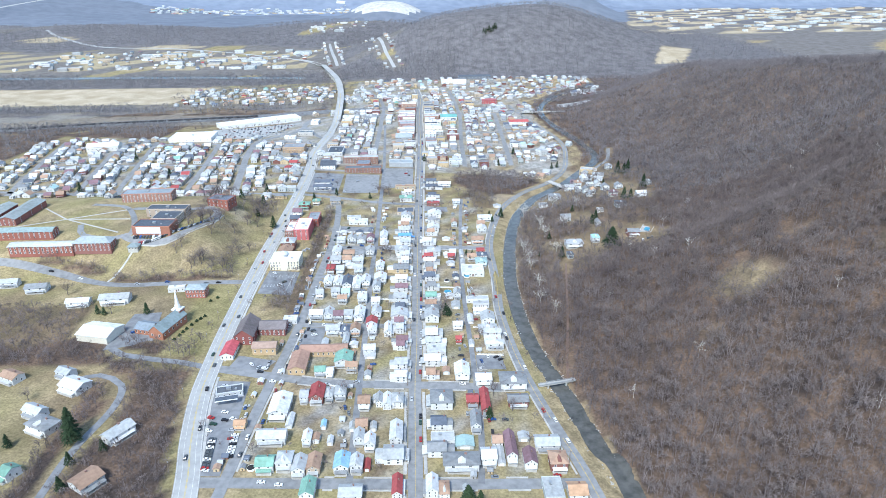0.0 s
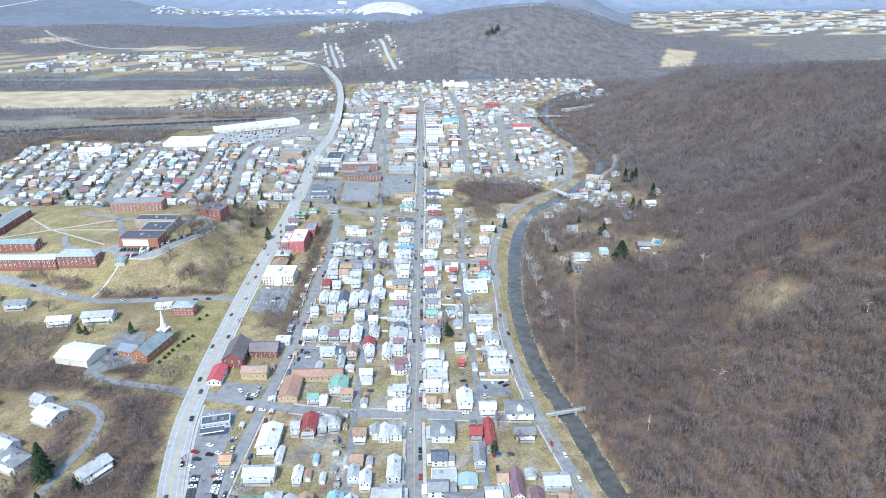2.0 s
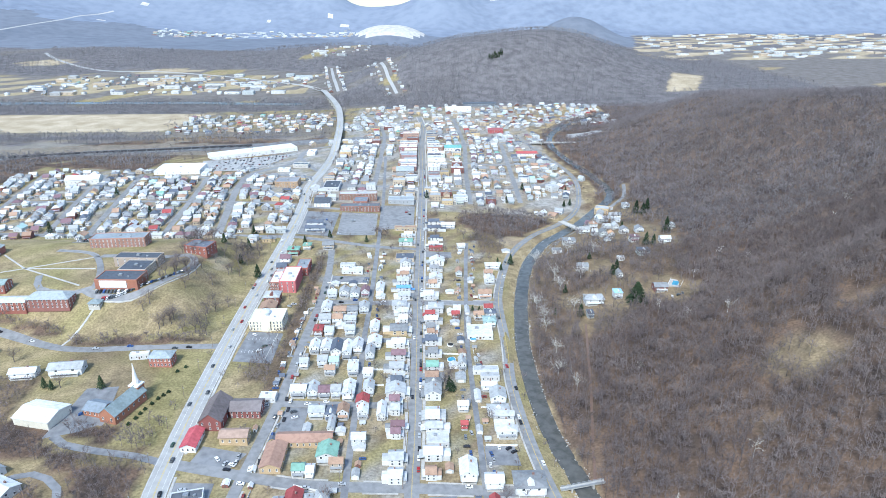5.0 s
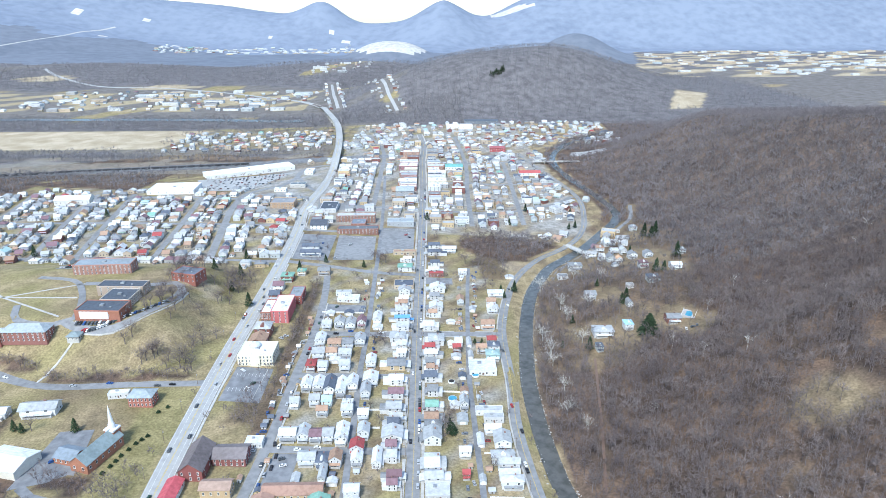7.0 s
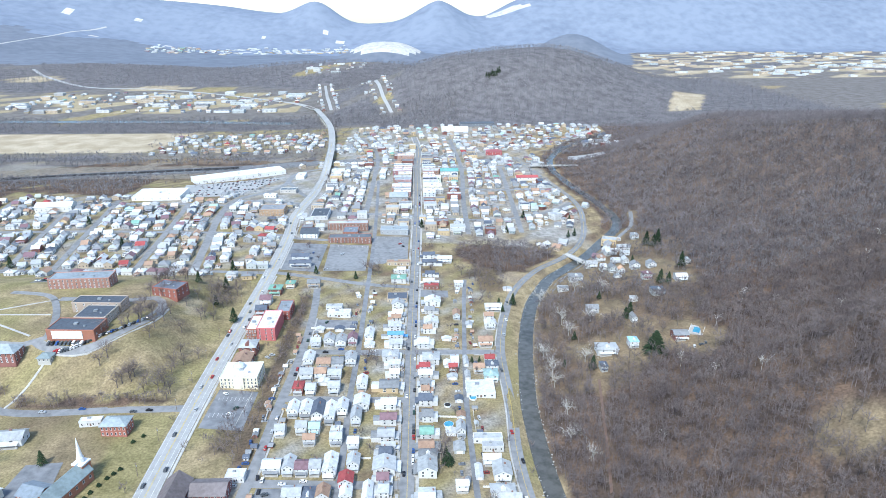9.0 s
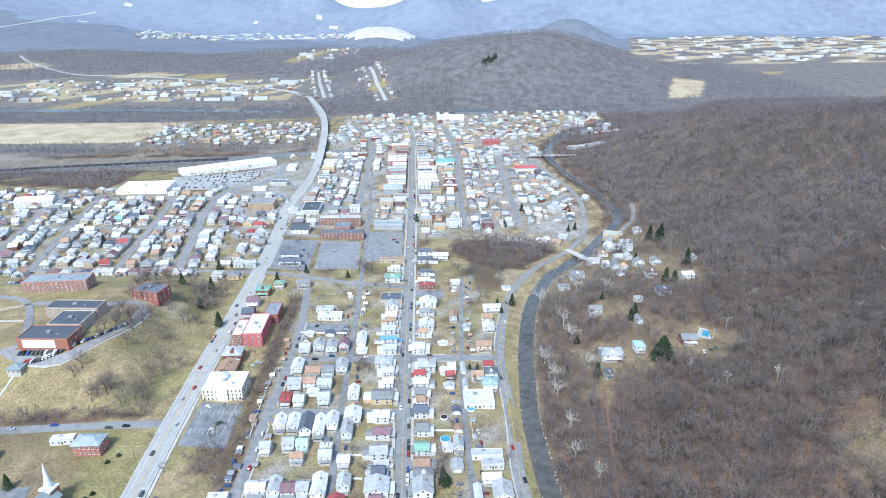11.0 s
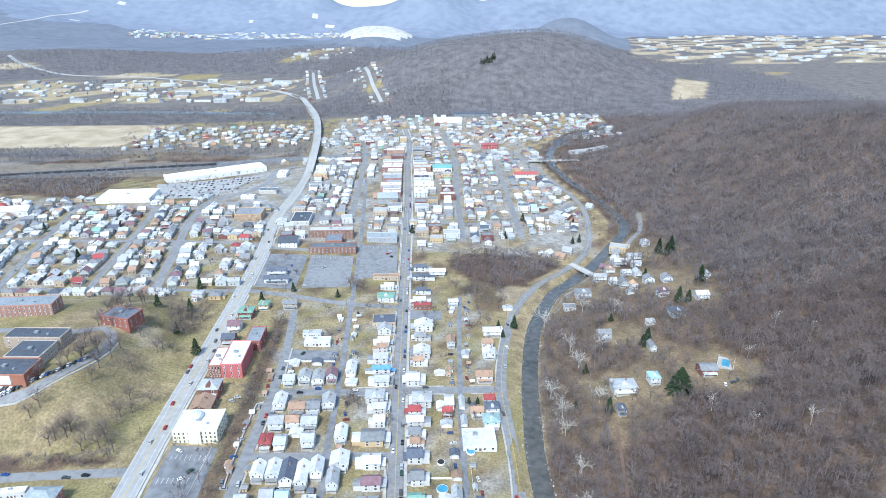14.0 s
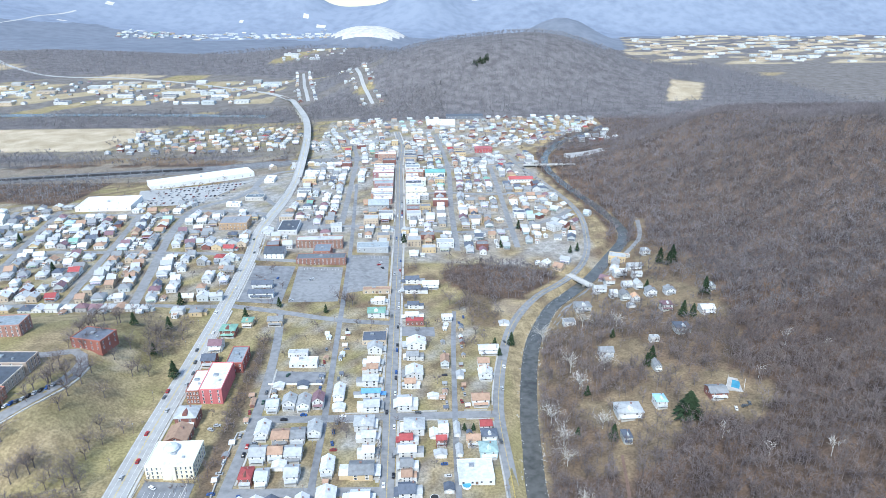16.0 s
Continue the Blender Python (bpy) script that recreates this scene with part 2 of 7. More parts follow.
def ground(x, y):
    """Height of the land."""
    x, y = np.asarray(x, float), np.asarray(y, float)
    z = -0.048 * np.clip(x, -200, 90) * (1 - step(450, 950, y))
    z = z - 5 * step(200, 480, y) * (1 - step(700, 1300, y)) * step(60, 130, x)
    # college hill
    z = z + 24 * step(-164, -212, x) * step(150, 212, y) * (1 - step(300, 400, y)) * (1 - step(-520, -640, x))
    # low ground by the river
    z = z - 8 * step(700, 900, y) * step(-100, -350, x) * (1 - step(1300, 1700, y))
    # eastern hollow and ridge
    cx = creek_x(y)
    z = z + 0.15 * np.clip(x - cx - 18, 0, 170) * (1 - step(650, 900, y))
    foot = np.interp(y, [p[0] for p in FOOT], [p[1] for p in FOOT])
    top = np.interp(y, [p[0] for p in CREST], [p[1] for p in CREST])
    z = z + top * 0.92 * step(0, 1, (x - foot) / np.interp(y, [150, 650], [480, 300])) ** 1.15
    # far hills
    z = z + 132 * np.exp(-(((x - 235) / 385) ** 2 + ((y - 1790) / 330) ** 2) ** 1.4) + bump(x, y, 560, 1950, 260, 260, 55)
    z = z + 35 * step(2000, 2700, y) * step(-300, -1500, x) + bump(x, y, -420, 2500, 500, 350, 30) + bump(x, y, -180, 2450, 330, 300, 22)
    # quarry mound, wooded knoll and the pointed peak
    z = z + 80 * np.exp(-((((x + 190) / 205) ** 2 + ((y - 3560) / 190) ** 2) ** 1.6)) + bump(x, y, 770, 3200, 200, 280, 128)
    z = z + 195 * np.exp(-((np.hypot((x - 135) / 250, (y - 4480) / 420)) ** 1.5)) + bump(x, y, -714, 4650, 170, 230, 125)
    # ridges that close the valley
    back = step(3950, 4720, y)
    z = z + back * (140 + 62 * step(-420, -1000, x) + 172 * step(300, 850, x) + 9 * ripple(x, y, 260, 1.3))
    z = z + 300 * step(-1100, -3200, x) * step(2500, 4300, y) * (1 - 0.25 * back)
    z = z + (14 * ripple(x, y, 420, 2.0) + 7 * ripple(x, y, 190, 3.0)) * step(1700, 2600, y) * (1 - 0.8 * (x > 850) * (y < 4000))
    # channel of the creek
    z = z - 3.5 * (1 - step(7.5, 13, way_off(CREEK, x, y)))
    return z



def smooth_line(line, gap=8.0):
    """A curve through the points, with points at about even gaps."""
    p = np.array([line[0], *line, line[-1]], float)
    out = []
    for i in range(1, len(p) - 2):
        count = max(1, int(np.linalg.norm(p[i + 1] - p[i]) / gap))
        for k in range(count):
            t = k / count
            out.append(0.5 * (2 * p[i] + (p[i + 1] - p[i - 1]) * t + (2 * p[i - 1] - 5 * p[i] + 4 * p[i + 1] - p[i + 2]) * t * t + (3 * p[i] - p[i - 1] - 3 * p[i + 1] + p[i + 2]) * t ** 3))
    out.append(p[-1])
    return np.array(out)


def ribbon(name, line, width, lift, material, label="", off=0.0, kind="structure", rise=None, thick=0.8, gap=8.0, parent=None):
    """A strip of road, kerb or water laid along a line on the land."""
    p = smooth_line(line, gap)
    d = np.gradient(p, axis=0)
    d /= np.linalg.norm(d, axis=1)[:, None]
    side = np.stack([d[:, 1], -d[:, 0]], 1)
    steps = max(1, int(width / 6))
    cols = [off + width * (k / steps - 0.5) for k in range(steps + 1)]
    verts, faces = [], []
    for i in range(len(p)):
        q = [p[i] + side[i] * c for c in cols]
        h = [float(ground(a[0], a[1])) + lift for a in q]
        if rise:
            top = rise(p[i][0], p[i][1])
            h = [max(top, min(h))] * len(q) if top is not None else h
        ring = [(q[0][0], q[0][1], h[0] - thick), *[(a[0], a[1], z) for a, z in zip(q, h)], (q[-1][0], q[-1][1], h[-1] - thick)]
        verts += ring
    n = steps + 3
    for i in range(len(p) - 1):
        for k in range(n - 1):
            faces.append((i * n + k, i * n + k + 1, (i + 1) * n + k + 1, (i + 1) * n + k))
    for i in (0, len(p) - 1):
        faces.append(tuple(range(i * n, i * n + n)))
    ob = raw_mesh(name, verts, faces, material)
    ob.parent = parent
    return tagged(ob, label, "", "", kind) if parent is None else ob


def axis(stops):
    out = []
    for (a, s), (b, e) in zip(stops, stops[1:]):
        v = a
        while v < b - 1e-6:
            out.append(v)
            v += s + (e - s) * (v - a) / (b - a)
    return np.array(out + [stops[-1][0]])


# streets as lines in the plan
HIGHWAY_LINE = [(-95, -330), (-108, -190), (-123, -103), (-133, -62), (-141, -18), (-144, 22), (-146, 66), (-147.5, 139), (-148, 211), (-147, 288), (-147, 394), (-150, 504), (-157, 598), (-151, 741), (-155, 898), (-171, 1080), (-200, 1273), (-250, 1465), (-290, 1588), (-368, 1710), (-498, 1836), (-653, 1946), (-878, 2055), (-1098, 2114), (-1373, 2309), (-1542, 2509)]
MAIN_LINE = [(2, -330), (1, -102), (0, -5), (1, 58), (1, 249), (4, 646), (2, 900), (4, 1045), (-6, 1180)]
BACK_LINE = [(-108, -150), (-104, -94), (-102, -51), (-99, -11), (-94, 47), (-91, 100), (-90, 152), (-87, 228), (-88, 292), (-92, 345), (-97, 383)]
ALLEY_W = [(-36, -95), (-38, -2), (-39, 56), (-40, 111), (-42, 167), (-42, 234), (-44, 340), (-46, 450), (-50, 580), (-60, 800)]
ALLEY_E = [(38, -96), (42, -44), (42.5, 27), (42, 95), (42, 166), (45, 237), (51, 342), (55, 392)]
CREEK_ROAD = [(120, -250), (102, -107), (90, -48), (79, 8), (73, 61), (71, 110), (74, 160), (75, 235), (81, 280), (89, 318), (101, 362), (119, 402), (140, 434), (164, 458), (187, 485), (206, 518), (222, 565), (237, 645), (238, 700), (228, 770), (205, 880), (188, 985)]
CROSS = {
    "A": [(-126, -97), (-50, -97), (1, -97), (60, -96), (102, -95)],
    "B": [(-143, 14), (-110, 7), (-60, -2), (0, -3), (50, -4), (80, -4)],
    "C": [(-92, 76), (-40, 76), (0, 77)],
    "D": [(-86, 232), (-40, 233), (0, 236), (76, 240)],
    "E": [(-90, 164), (-42, 165), (0, 166)],
    "F": [(-147, 396), (-97, 385), (-46, 372), (0, 368)],
    "G": [(-150, 504), (-97, 500)],
    "college": [(-148, 150), (-217, 145), (-267, 145), (-326, 165), (-385, 178), (-470, 180), (-560, 150)],
    "H": [(-600, 430), (-450, 404), (-300, 398), (-200, 392), (-148, 394)],
    "I": [(-157, 598), (-60, 612), (3, 610), (75, 600), (180, 640), (232, 690)],
    "J": [(2, 745), (100, 760), (226, 760)],
    "K": [(-155, 890), (3, 900), (110, 900), (195, 930), (232, 938)],
    "W1": [(-420, 395), (-455, 560), (-478, 680)],
    "W2": [(-372, 395), (-398, 540), (-425, 680)],
    "W3": [(-288, 398), (-300, 520), (-318, 660)],
    "W4": [(-226, 395), (-242, 500), (-256, 590), (-259, 662), (-246, 695), (-218, 729), (-206, 781), (-206, 850), (-186, 882), (-155, 890)],
    "W7": [(-257, 672), (-228, 668), (-200, 664), (-157, 655)],
    "W8": [(-152, 690), (-166, 706), (-184, 745), (-203, 790)],
    "W5": [(-560, 640), (-430, 660), (-318, 655), (-258, 645)],
    "W6": [(-540, 530), (-400, 530), (-246, 520), (-152, 512)],
    "W0": [(-505, 400), (-540, 540), (-575, 690)],
    "W00": [(-590, 420), (-630, 560)],
    "N1": [(69, 540), (72, 700), (80, 900), (70, 1150)],
    "N2": [(140, 560), (146, 740), (150, 905)],
    "N3": [(-66, 620), (-68, 800), (-75, 1000), (-120, 1180)],
    "N4": [(-160, 1060), (4, 1050), (180, 1080), (400, 1150)],
}
ROAD_E = [(196, 455), (183, 436), (168, 418), (153, 392), (141, 369)]
ROAD_E2 = [(194, 450), (226, 487), (260, 538), (290, 584), (306, 640)]
LEFT_DRIVE = [(-196, -180), (-197, -108), (-197, -73), (-191, -32), (-196, -8), (-216, 4), (-232, -2)]
CHURCH_DRIVE = [(-146, 14), (-165, 20), (-190, 24), (-212, 30), (-222, 38)]

HILL_ROAD_A = [(-232, 1540), (-252, 1650), (-272, 1760), (-298, 1930), (-325, 2105)]
HILL_ROAD_B = [(-66, 1440), (-80, 1510), (-94, 1575), (-111, 1690), (-128, 1800), (-132, 1880)]

BARE_SPOTS = [(257, 70, 19), (248, 50, 13), (268, 58, 12), (305, 95, 12), (214, 20, 9), (330, 30, 10), (226, 232, 30), (168, 228, 26), (182, 308, 20), (266, 362, 20), (250, 405, 30), (225, 420, 36), (172, 396, 22), (262, 500, 26), (200, 270, 14), (196, 540, 30), (140, 236, 12)]


def woods(x, y):
    """How thickly trees stand, 0 to 1."""
    x, y = np.asarray(x, float), np.asarray(y, float)
    cx = creek_x(y)
    foot = np.interp(y, [p[0] for p in FOOT], [p[1] for p in FOOT])
    east = step(6.5, 9.5, x - cx) * (y < 1400) * np.where(x > foot - 12, 1.0, np.where((y > 170) & (y < 640), 0.62, 0.9))
    for bx, by, r in BARE_SPOTS:
        east = east * np.maximum(0.1, step(r * 0.7, r * 1.2, np.hypot(x - bx, y - by) + 0.3 * r * ripple(x, y, 8)))
    east = east * np.clip(0.98 + 0.25 * ripple(x, y, 34, 6) * (y < 300) + 0.08 * ripple(x, y, 13, 2), 0.66, 1)
    east = east * step(1.5, 3, way_off([(106, -20), (110, 15), (127, 98), (144, 188), (150, 215)], x, y))
    east = east * step(5, 8, way_off(ROAD_E, x, y)) * step(5, 8, way_off(ROAD_E2, x, y))
    d = east
    d = np.maximum(d, 0.85 * (x > -215) * (x < -157 + np.clip(y, -110, 0) * -0.22) * (y > -150) * (y < 14) * (way_off(LEFT_DRIVE, x, y) > 7))
    d = np.maximum(d, 0.95 * (x > -420) * (x < -158) * (y > 16 + 6 * ripple(x, y, 25)) * (y < 50 + 8 * ripple(x, y, 18, 2)) * (way_off(CHURCH_DRIVE, x, y) > 6))
    d = np.maximum(d, 0.5 * (x > -420) * (x < -265) * (y > 30) * (y < 105))
    verge = way_off(CROSS["college"], x, y)
    d = np.maximum(d, 0.95 * (verge > 5) * (verge < 13 + 3 * ripple(x, y, 15)) * (y > 140) * (x < -165) * (x > -345) * (y > 150 - 0.12 * (x + 200) * (x < -267)))
    d = np.maximum(d, 0.5 * step(-126, -118, x + 4 * ripple(x, y, 20)) * (x < -97) * (y > 100) * (y < 150))
    d = np.maximum(d, 0.6 * (x > -106) * (x < -95) * (y > 90) * (y < 340))
    d = np.maximum(d, 0.95 * (((x - 108) / 60) ** 2 + ((y - 468) / 42) ** 2 < 1) * (way_off(CREEK_ROAD, x, y) > 9))
    d = np.maximum(d, 0.5 * (x > 64) * (x < 100) * (y > 365) * (y < 440) * (way_off(CREEK_ROAD, x, y) > 9))
    d = np.maximum(d, 0.3 * (x > -235) * (x < -162) * (y > 312) * (y < 385) * (ripple(x, y, 14, 3) > -0.2))
    d = np.maximum(d, 0.9 * (x < -430) * (y > 700 - 0.25 * (x + 430)) * (y < 850) * (ripple(x, y, 60, 2) > -0.55))
    d = np.maximum(d, 0.8 * (x < -190) * (y > 955 + 14 * ripple(x, y, 30)) * (y < 1012 + 18 * ripple(x, y, 40) + 30 * (x < -600)) * (ripple(x, y, 45, 1) > -0.5))
    d = np.maximum(d, 0.4 * (x < -180) * (x > -560) * (y > 1012) * (y < 1310) * (ripple(x, y, 22, 2) > 0.1))
    d = np.maximum(d, 0.8 * (x < -520) * (y > 1285 + 10 * ripple(x, y, 30)) * (y < 1330))
    d = np.maximum(d, 0.9 * (x < -260 + 600 * (y > 1330)) * (y > 1320) * (y < 1460) * (ripple(x, y, 70, 3) > -0.6))
    d = np.maximum(d, (y > 1290) * (x > -90 + 0.1 * (y - 1290)) * (y < 2300) * (x < 1100) * (np.maximum(np.abs(x - 742 - 0.45 * (y - 1565)) / 48, np.abs(y - 1565) / 116) > 1))
    d = np.maximum(d, 0.9 * (y > 1380) * (y < 1900) * (x > -260) * (x <= 0) * (ripple(x, y, 80, 4) > -0.2))
    d = np.maximum(d, (y > 2050 + 120 * ripple(x, x, 300)) * (y < 3300) * (x < 300) * (ripple(x, y, 170, 5) > -0.62))
    near_creek = way_off(CREEK, x, y)
    d = np.maximum(d, 0.85 * (near_creek > 5.5) * (near_creek < 18) * (y > 575) * (y < 1200))
    d = np.maximum(d, 0.8 * (x < -600) * (y > 560) * (y < 760))
    for r in (HILL_ROAD_A, HILL_ROAD_B):
        d = d * (way_off(r, x, y) > 27 + 12 * ripple(x, y, 40, 2))
    for r in (HIGHWAY_LINE, CREEK_ROAD, MAIN_LINE):
        d = d * (way_off(r, x, y) > 9)
    return d


def build_ground():
    xs = axis([(-5200, 220), (-2800, 60), (-1500, 40), (-600, 10), (-440, 6), (460, 6), (760, 14), (1500, 40), (2800, 60), (5200, 220)])
    ys = axis([(-1500, 200), (-400, 30), (-220, 6), (640, 6), (1300, 14), (2400, 40), (4000, 40), (5400, 60)])
    gx, gy = np.meshgrid(xs, ys)
    rough = 0.6 * ripple(gx, gy, 11, 1.0) * step(8, 30, woods(gx, gy) * 30)
    gz = ground(gx, gy) + rough
    nx, ny = len(xs), len(ys)
    me = bpy.data.meshes.new("ground")
    co = np.stack([gx, gy, gz], -1).reshape(-1, 3)
    i = np.arange(nx * ny).reshape(ny, nx)
    quads = np.stack([i[:-1, :-1], i[:-1, 1:], i[1:, 1:], i[1:, :-1]], -1).reshape(-1, 4)
    me.vertices.add(len(co)), me.loops.add(quads.size), me.polygons.add(len(quads))
    me.vertices.foreach_set("co", co.ravel())
    me.loops.foreach_set("vertex_index", quads.ravel().astype(np.int32))
    me.polygons.foreach_set("loop_start", np.arange(0, quads.size, 4, dtype=np.int32))
    me.update(calc_edges=True)
    w = woods(gx, gy)
    lawn = np.clip(0.5 + 0.8 * ripple(gx, gy, 17, 2), 0, 1) * (gx < 90)
    wood = np.maximum(np.clip(w * 1.4, 0, 1), step(2300, 2600, gy) * (ripple(gx, gy, 170, 5) > -0.62))
    wood = np.maximum(wood, (gy > 3300) * 1.0)
    wood = np.maximum(wood, 0.9 * (gx > creek_x(gy) + 6) * (gy > -400) * (gy < 170))
    wood = wood * (0.5 + 0.25 * ripple(gx, gy, 9, 2) + (0.5 - 0.25 * ripple(gx, gy, 9, 2)) * step(14, 25, np.hypot(gx - 253, gy - 64) + 5 * ripple(gx, gy, 8)))
    wood = np.maximum(wood, 0.5 * (gx > creek_x(gy) + 6) * (gy >= 170) * (gy < 640))
    wood = np.maximum(wood, 0.3 * np.clip(0.5 + ripple(gx, gy, 16, 7), 0, 1) * (gx < -170) * (gx > -300) * (gy > 155) * (gy < 340))
    wood = np.maximum(wood, 0.85 * (gy > 1312) * (ripple(gx, gy, 90, 9) > -0.5))
    wood = np.maximum(wood, 0.7 * (gy > 835) * (gy < 1075) * (gx < -180))
    wood = np.maximum(wood, 0.5 * np.clip(0.6 + ripple(gx, gy, 30, 4), 0, 1) * (gx < -158) * (gy < 150) * (gy > -300))
    green = (gx > -183) * (gx < -152) * (gy > 26) * (gy < 142)
    lawn = np.maximum(lawn, green)
    wood = wood * (1 - green)
    pale = ((gy > 1075) & (gy < 1288) & (gx < -540 + 0.25 * (gy - 1100))) * 1.0
    pale = np.maximum(pale, 0.8 * (np.maximum(np.abs(gx - 742 - 0.45 * (gy - 1565)) / 42, np.abs(gy - 1565) / 110) < 1))
    quarry = np.hypot((gx + 190) / 1.2, gy - 3525) < 165
    works = (gy > 2050) & (gy < 3700 + 180 * ripple(gx, gy, 160, 2)) & (gx > 760 + 0.28 * (gy - 2050)) & (gx < 2900) & (np.hypot(gx - 770, gy - 3200) > 270)
    pale = np.maximum(pale, 0.85 * (works & (ripple(gx * 0.6, gy, 42, 7) > 0.12) & (gy > 2250)))
    pale = np.maximum(pale, 0.9 * ((gy > 3650) & (gy < 4350) & (gx < -500) & (gx > -2300) & (ripple(gx * 0.7, gy, 60, 5.5) > 0.78)))
    pale = np.maximum(pale, 0.9 * (np.hypot((gx + 1430) / 2.2, gy - 2290) < 45) + 0.9 * (np.hypot((gx + 900) / 3, gy - 2080) < 40))
    pale = np.maximum(pale, 0.9 * (np.hypot((gx - 620) / 2.0, gy - 4600) + 25 * ripple(gx, gy, 60) < 70))
    pale = np.maximum(pale, 0.5 * ((gy > 1560) & (gy < 1980) & (gx < -330) & (ripple(gx, gy, 60, 8) > 0)))
    pale = np.maximum(pale, 0.2 * ((gy > 975) & (gy < 1000) & (gx < -200)))
    pale = np.maximum(pale, 0.4 * (np.hypot(gx - 110, gy - 405) < 18))
    pale = np.maximum(pale, 0.8 * (np.hypot((gx + 196) / 1.5, gy - 284) + 3 * ripple(gx, gy, 6) < 12))
    wood = wood * (pale < 0.3)
    town = np.clip(0.55 + 0.7 * ripple(gx, gy, 19, 6), 0, 0.9) * (gy > 500) * (gy < 1300) * (gx > -150) * (gx < 240 - 0.02 * gy)
    town = np.maximum(town, np.clip(0.25 + 0.7 * ripple(gx, gy, 16, 3), 0, 0.8) * (gy > 400) * (gy < 720) * (gx < -150) * (gx > -560))
    town = np.maximum(town, 0.5 * np.clip(ripple(gx, gy, 9, 4), 0, 1) * (gy > -100) * (gy < 400) * (gx > -105) * (gx < 75))
    town = np.maximum(town, 0.3 * (gy > 850) * (gy < 985) * (gx < -180) * (gx > -900))
    yards = (gy > -100) & (gy < 400) & (gx > -105) & (gx < 75)
    wood = np.maximum(wood, 0.75 * np.clip(1.3 * ripple(gx, gy, 7.5, 5), 0, 1) * yards)
    wood = np.maximum(wood, 0.8 * np.clip(0.3 + 1.2 * ripple(gx, gy, 10, 8), 0, 1) * (gy > 395) * (gy < 1290) * (gx > -600) * (gx < 330))
    town = np.maximum(town, 0.8 * np.clip(1.5 * ripple(gx, gy, 12, 1.5) - 0.2, 0, 1) * yards)
    town = np.maximum(town, np.clip(0.75 + 0.5 * ripple(gx, gy, 14, 2.5), 0, 1) * (gy > 560) * (gy < 880) * (gx > -262) * (gx < -95))
    town = town * (w < 0.3)
    layer = me.attributes.new("cover", "FLOAT_COLOR", "POINT")
    layer.data.foreach_set("color", np.stack([wood, lawn, pale, town], -1).ravel().astype(np.float32))
    for m in (LAND, HAZY_LAND, HAZY_HILLS, QUARRY, HAZY_WOODS, MID_LAND):
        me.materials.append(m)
    # material by distance: the farther ground has more haze in its colour
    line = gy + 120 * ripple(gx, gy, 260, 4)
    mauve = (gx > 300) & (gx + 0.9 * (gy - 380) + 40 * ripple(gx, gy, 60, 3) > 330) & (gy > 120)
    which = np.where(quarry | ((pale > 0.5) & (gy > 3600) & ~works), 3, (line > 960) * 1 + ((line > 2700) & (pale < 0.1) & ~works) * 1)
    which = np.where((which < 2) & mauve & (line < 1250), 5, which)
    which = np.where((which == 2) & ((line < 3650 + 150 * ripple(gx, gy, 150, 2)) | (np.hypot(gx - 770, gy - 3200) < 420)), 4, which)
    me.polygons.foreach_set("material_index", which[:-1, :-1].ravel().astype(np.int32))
    for p in me.polygons:
        p.use_smooth = True
    return tagged(new("ground", me), "rolling valley floor with dry winter grass and brown leaf litter", "ground", kind="structure")


build_ground()

# ---- roads, creek and paving ----


def viaduct(x, y):
    """Height of the highway deck where it stands on piers, else None."""
    if 800 < y < 1640:
        return float(2 + 9 * step(800, 950, y) * (1 - step(1520, 1640, y)) - 1)
    return None


highway = ribbon("highway", HIGHWAY_LINE, 13.5, 0.3, HIGHWAY, "pale four lane highway with worn concrete surface", rise=viaduct, thick=1.4)
for off, mat, wide in ((-0.25, PAINT_YELLOW, 0.18), (0.25, PAINT_YELLOW, 0.18), (-6.2, PAINT_WHITE, 0.12), (6.2, PAINT_WHITE, 0.12), (-3.3, PAINT_WHITE, 0.12), (3.3, PAINT_WHITE, 0.12)):
    ribbon("lane_line", HIGHWAY_LINE[:16], wide, 0.33, mat, off=off, thick=0.02, parent=highway, rise=lambda x, y: viaduct(x, y) + 0.02 if viaduct(x, y) else None)
for side in (-6.6, 6.6):
    ribbon("parapet", HIGHWAY_LINE[13:20], 0.3, 1.2, CONCRETE, off=side, thick=1.0, parent=highway, rise=lambda x, y: viaduct(x, y) + 0.9 if viaduct(x, y) else None)
for y in range(880, 1520, 40):
    bm = bmesh.new()
    x = float(np.interp(y, [p[1] for p in HIGHWAY_LINE], [p[0] for p in HIGHWAY_LINE]))
    g = float(ground(x, y))
    box(bm, x - 5, x + 5, y - 0.8, y + 0.8, g - 1, viaduct(x, y) - 1.2)
    part("pier", bm, CONCRETE, highway)


def stretches(line, gaps, half=6.0, along=1):
    """Pieces of a line between the streets that cross it."""
    p = smooth_line(line, 4)
    run = []
    for q in p:
        if any(abs(q[along] - g) < half for g in gaps):
            if len(run) > 2:
                yield run
            run = []
        else:
            run.append(tuple(q))
    if len(run) > 2:
        yield run


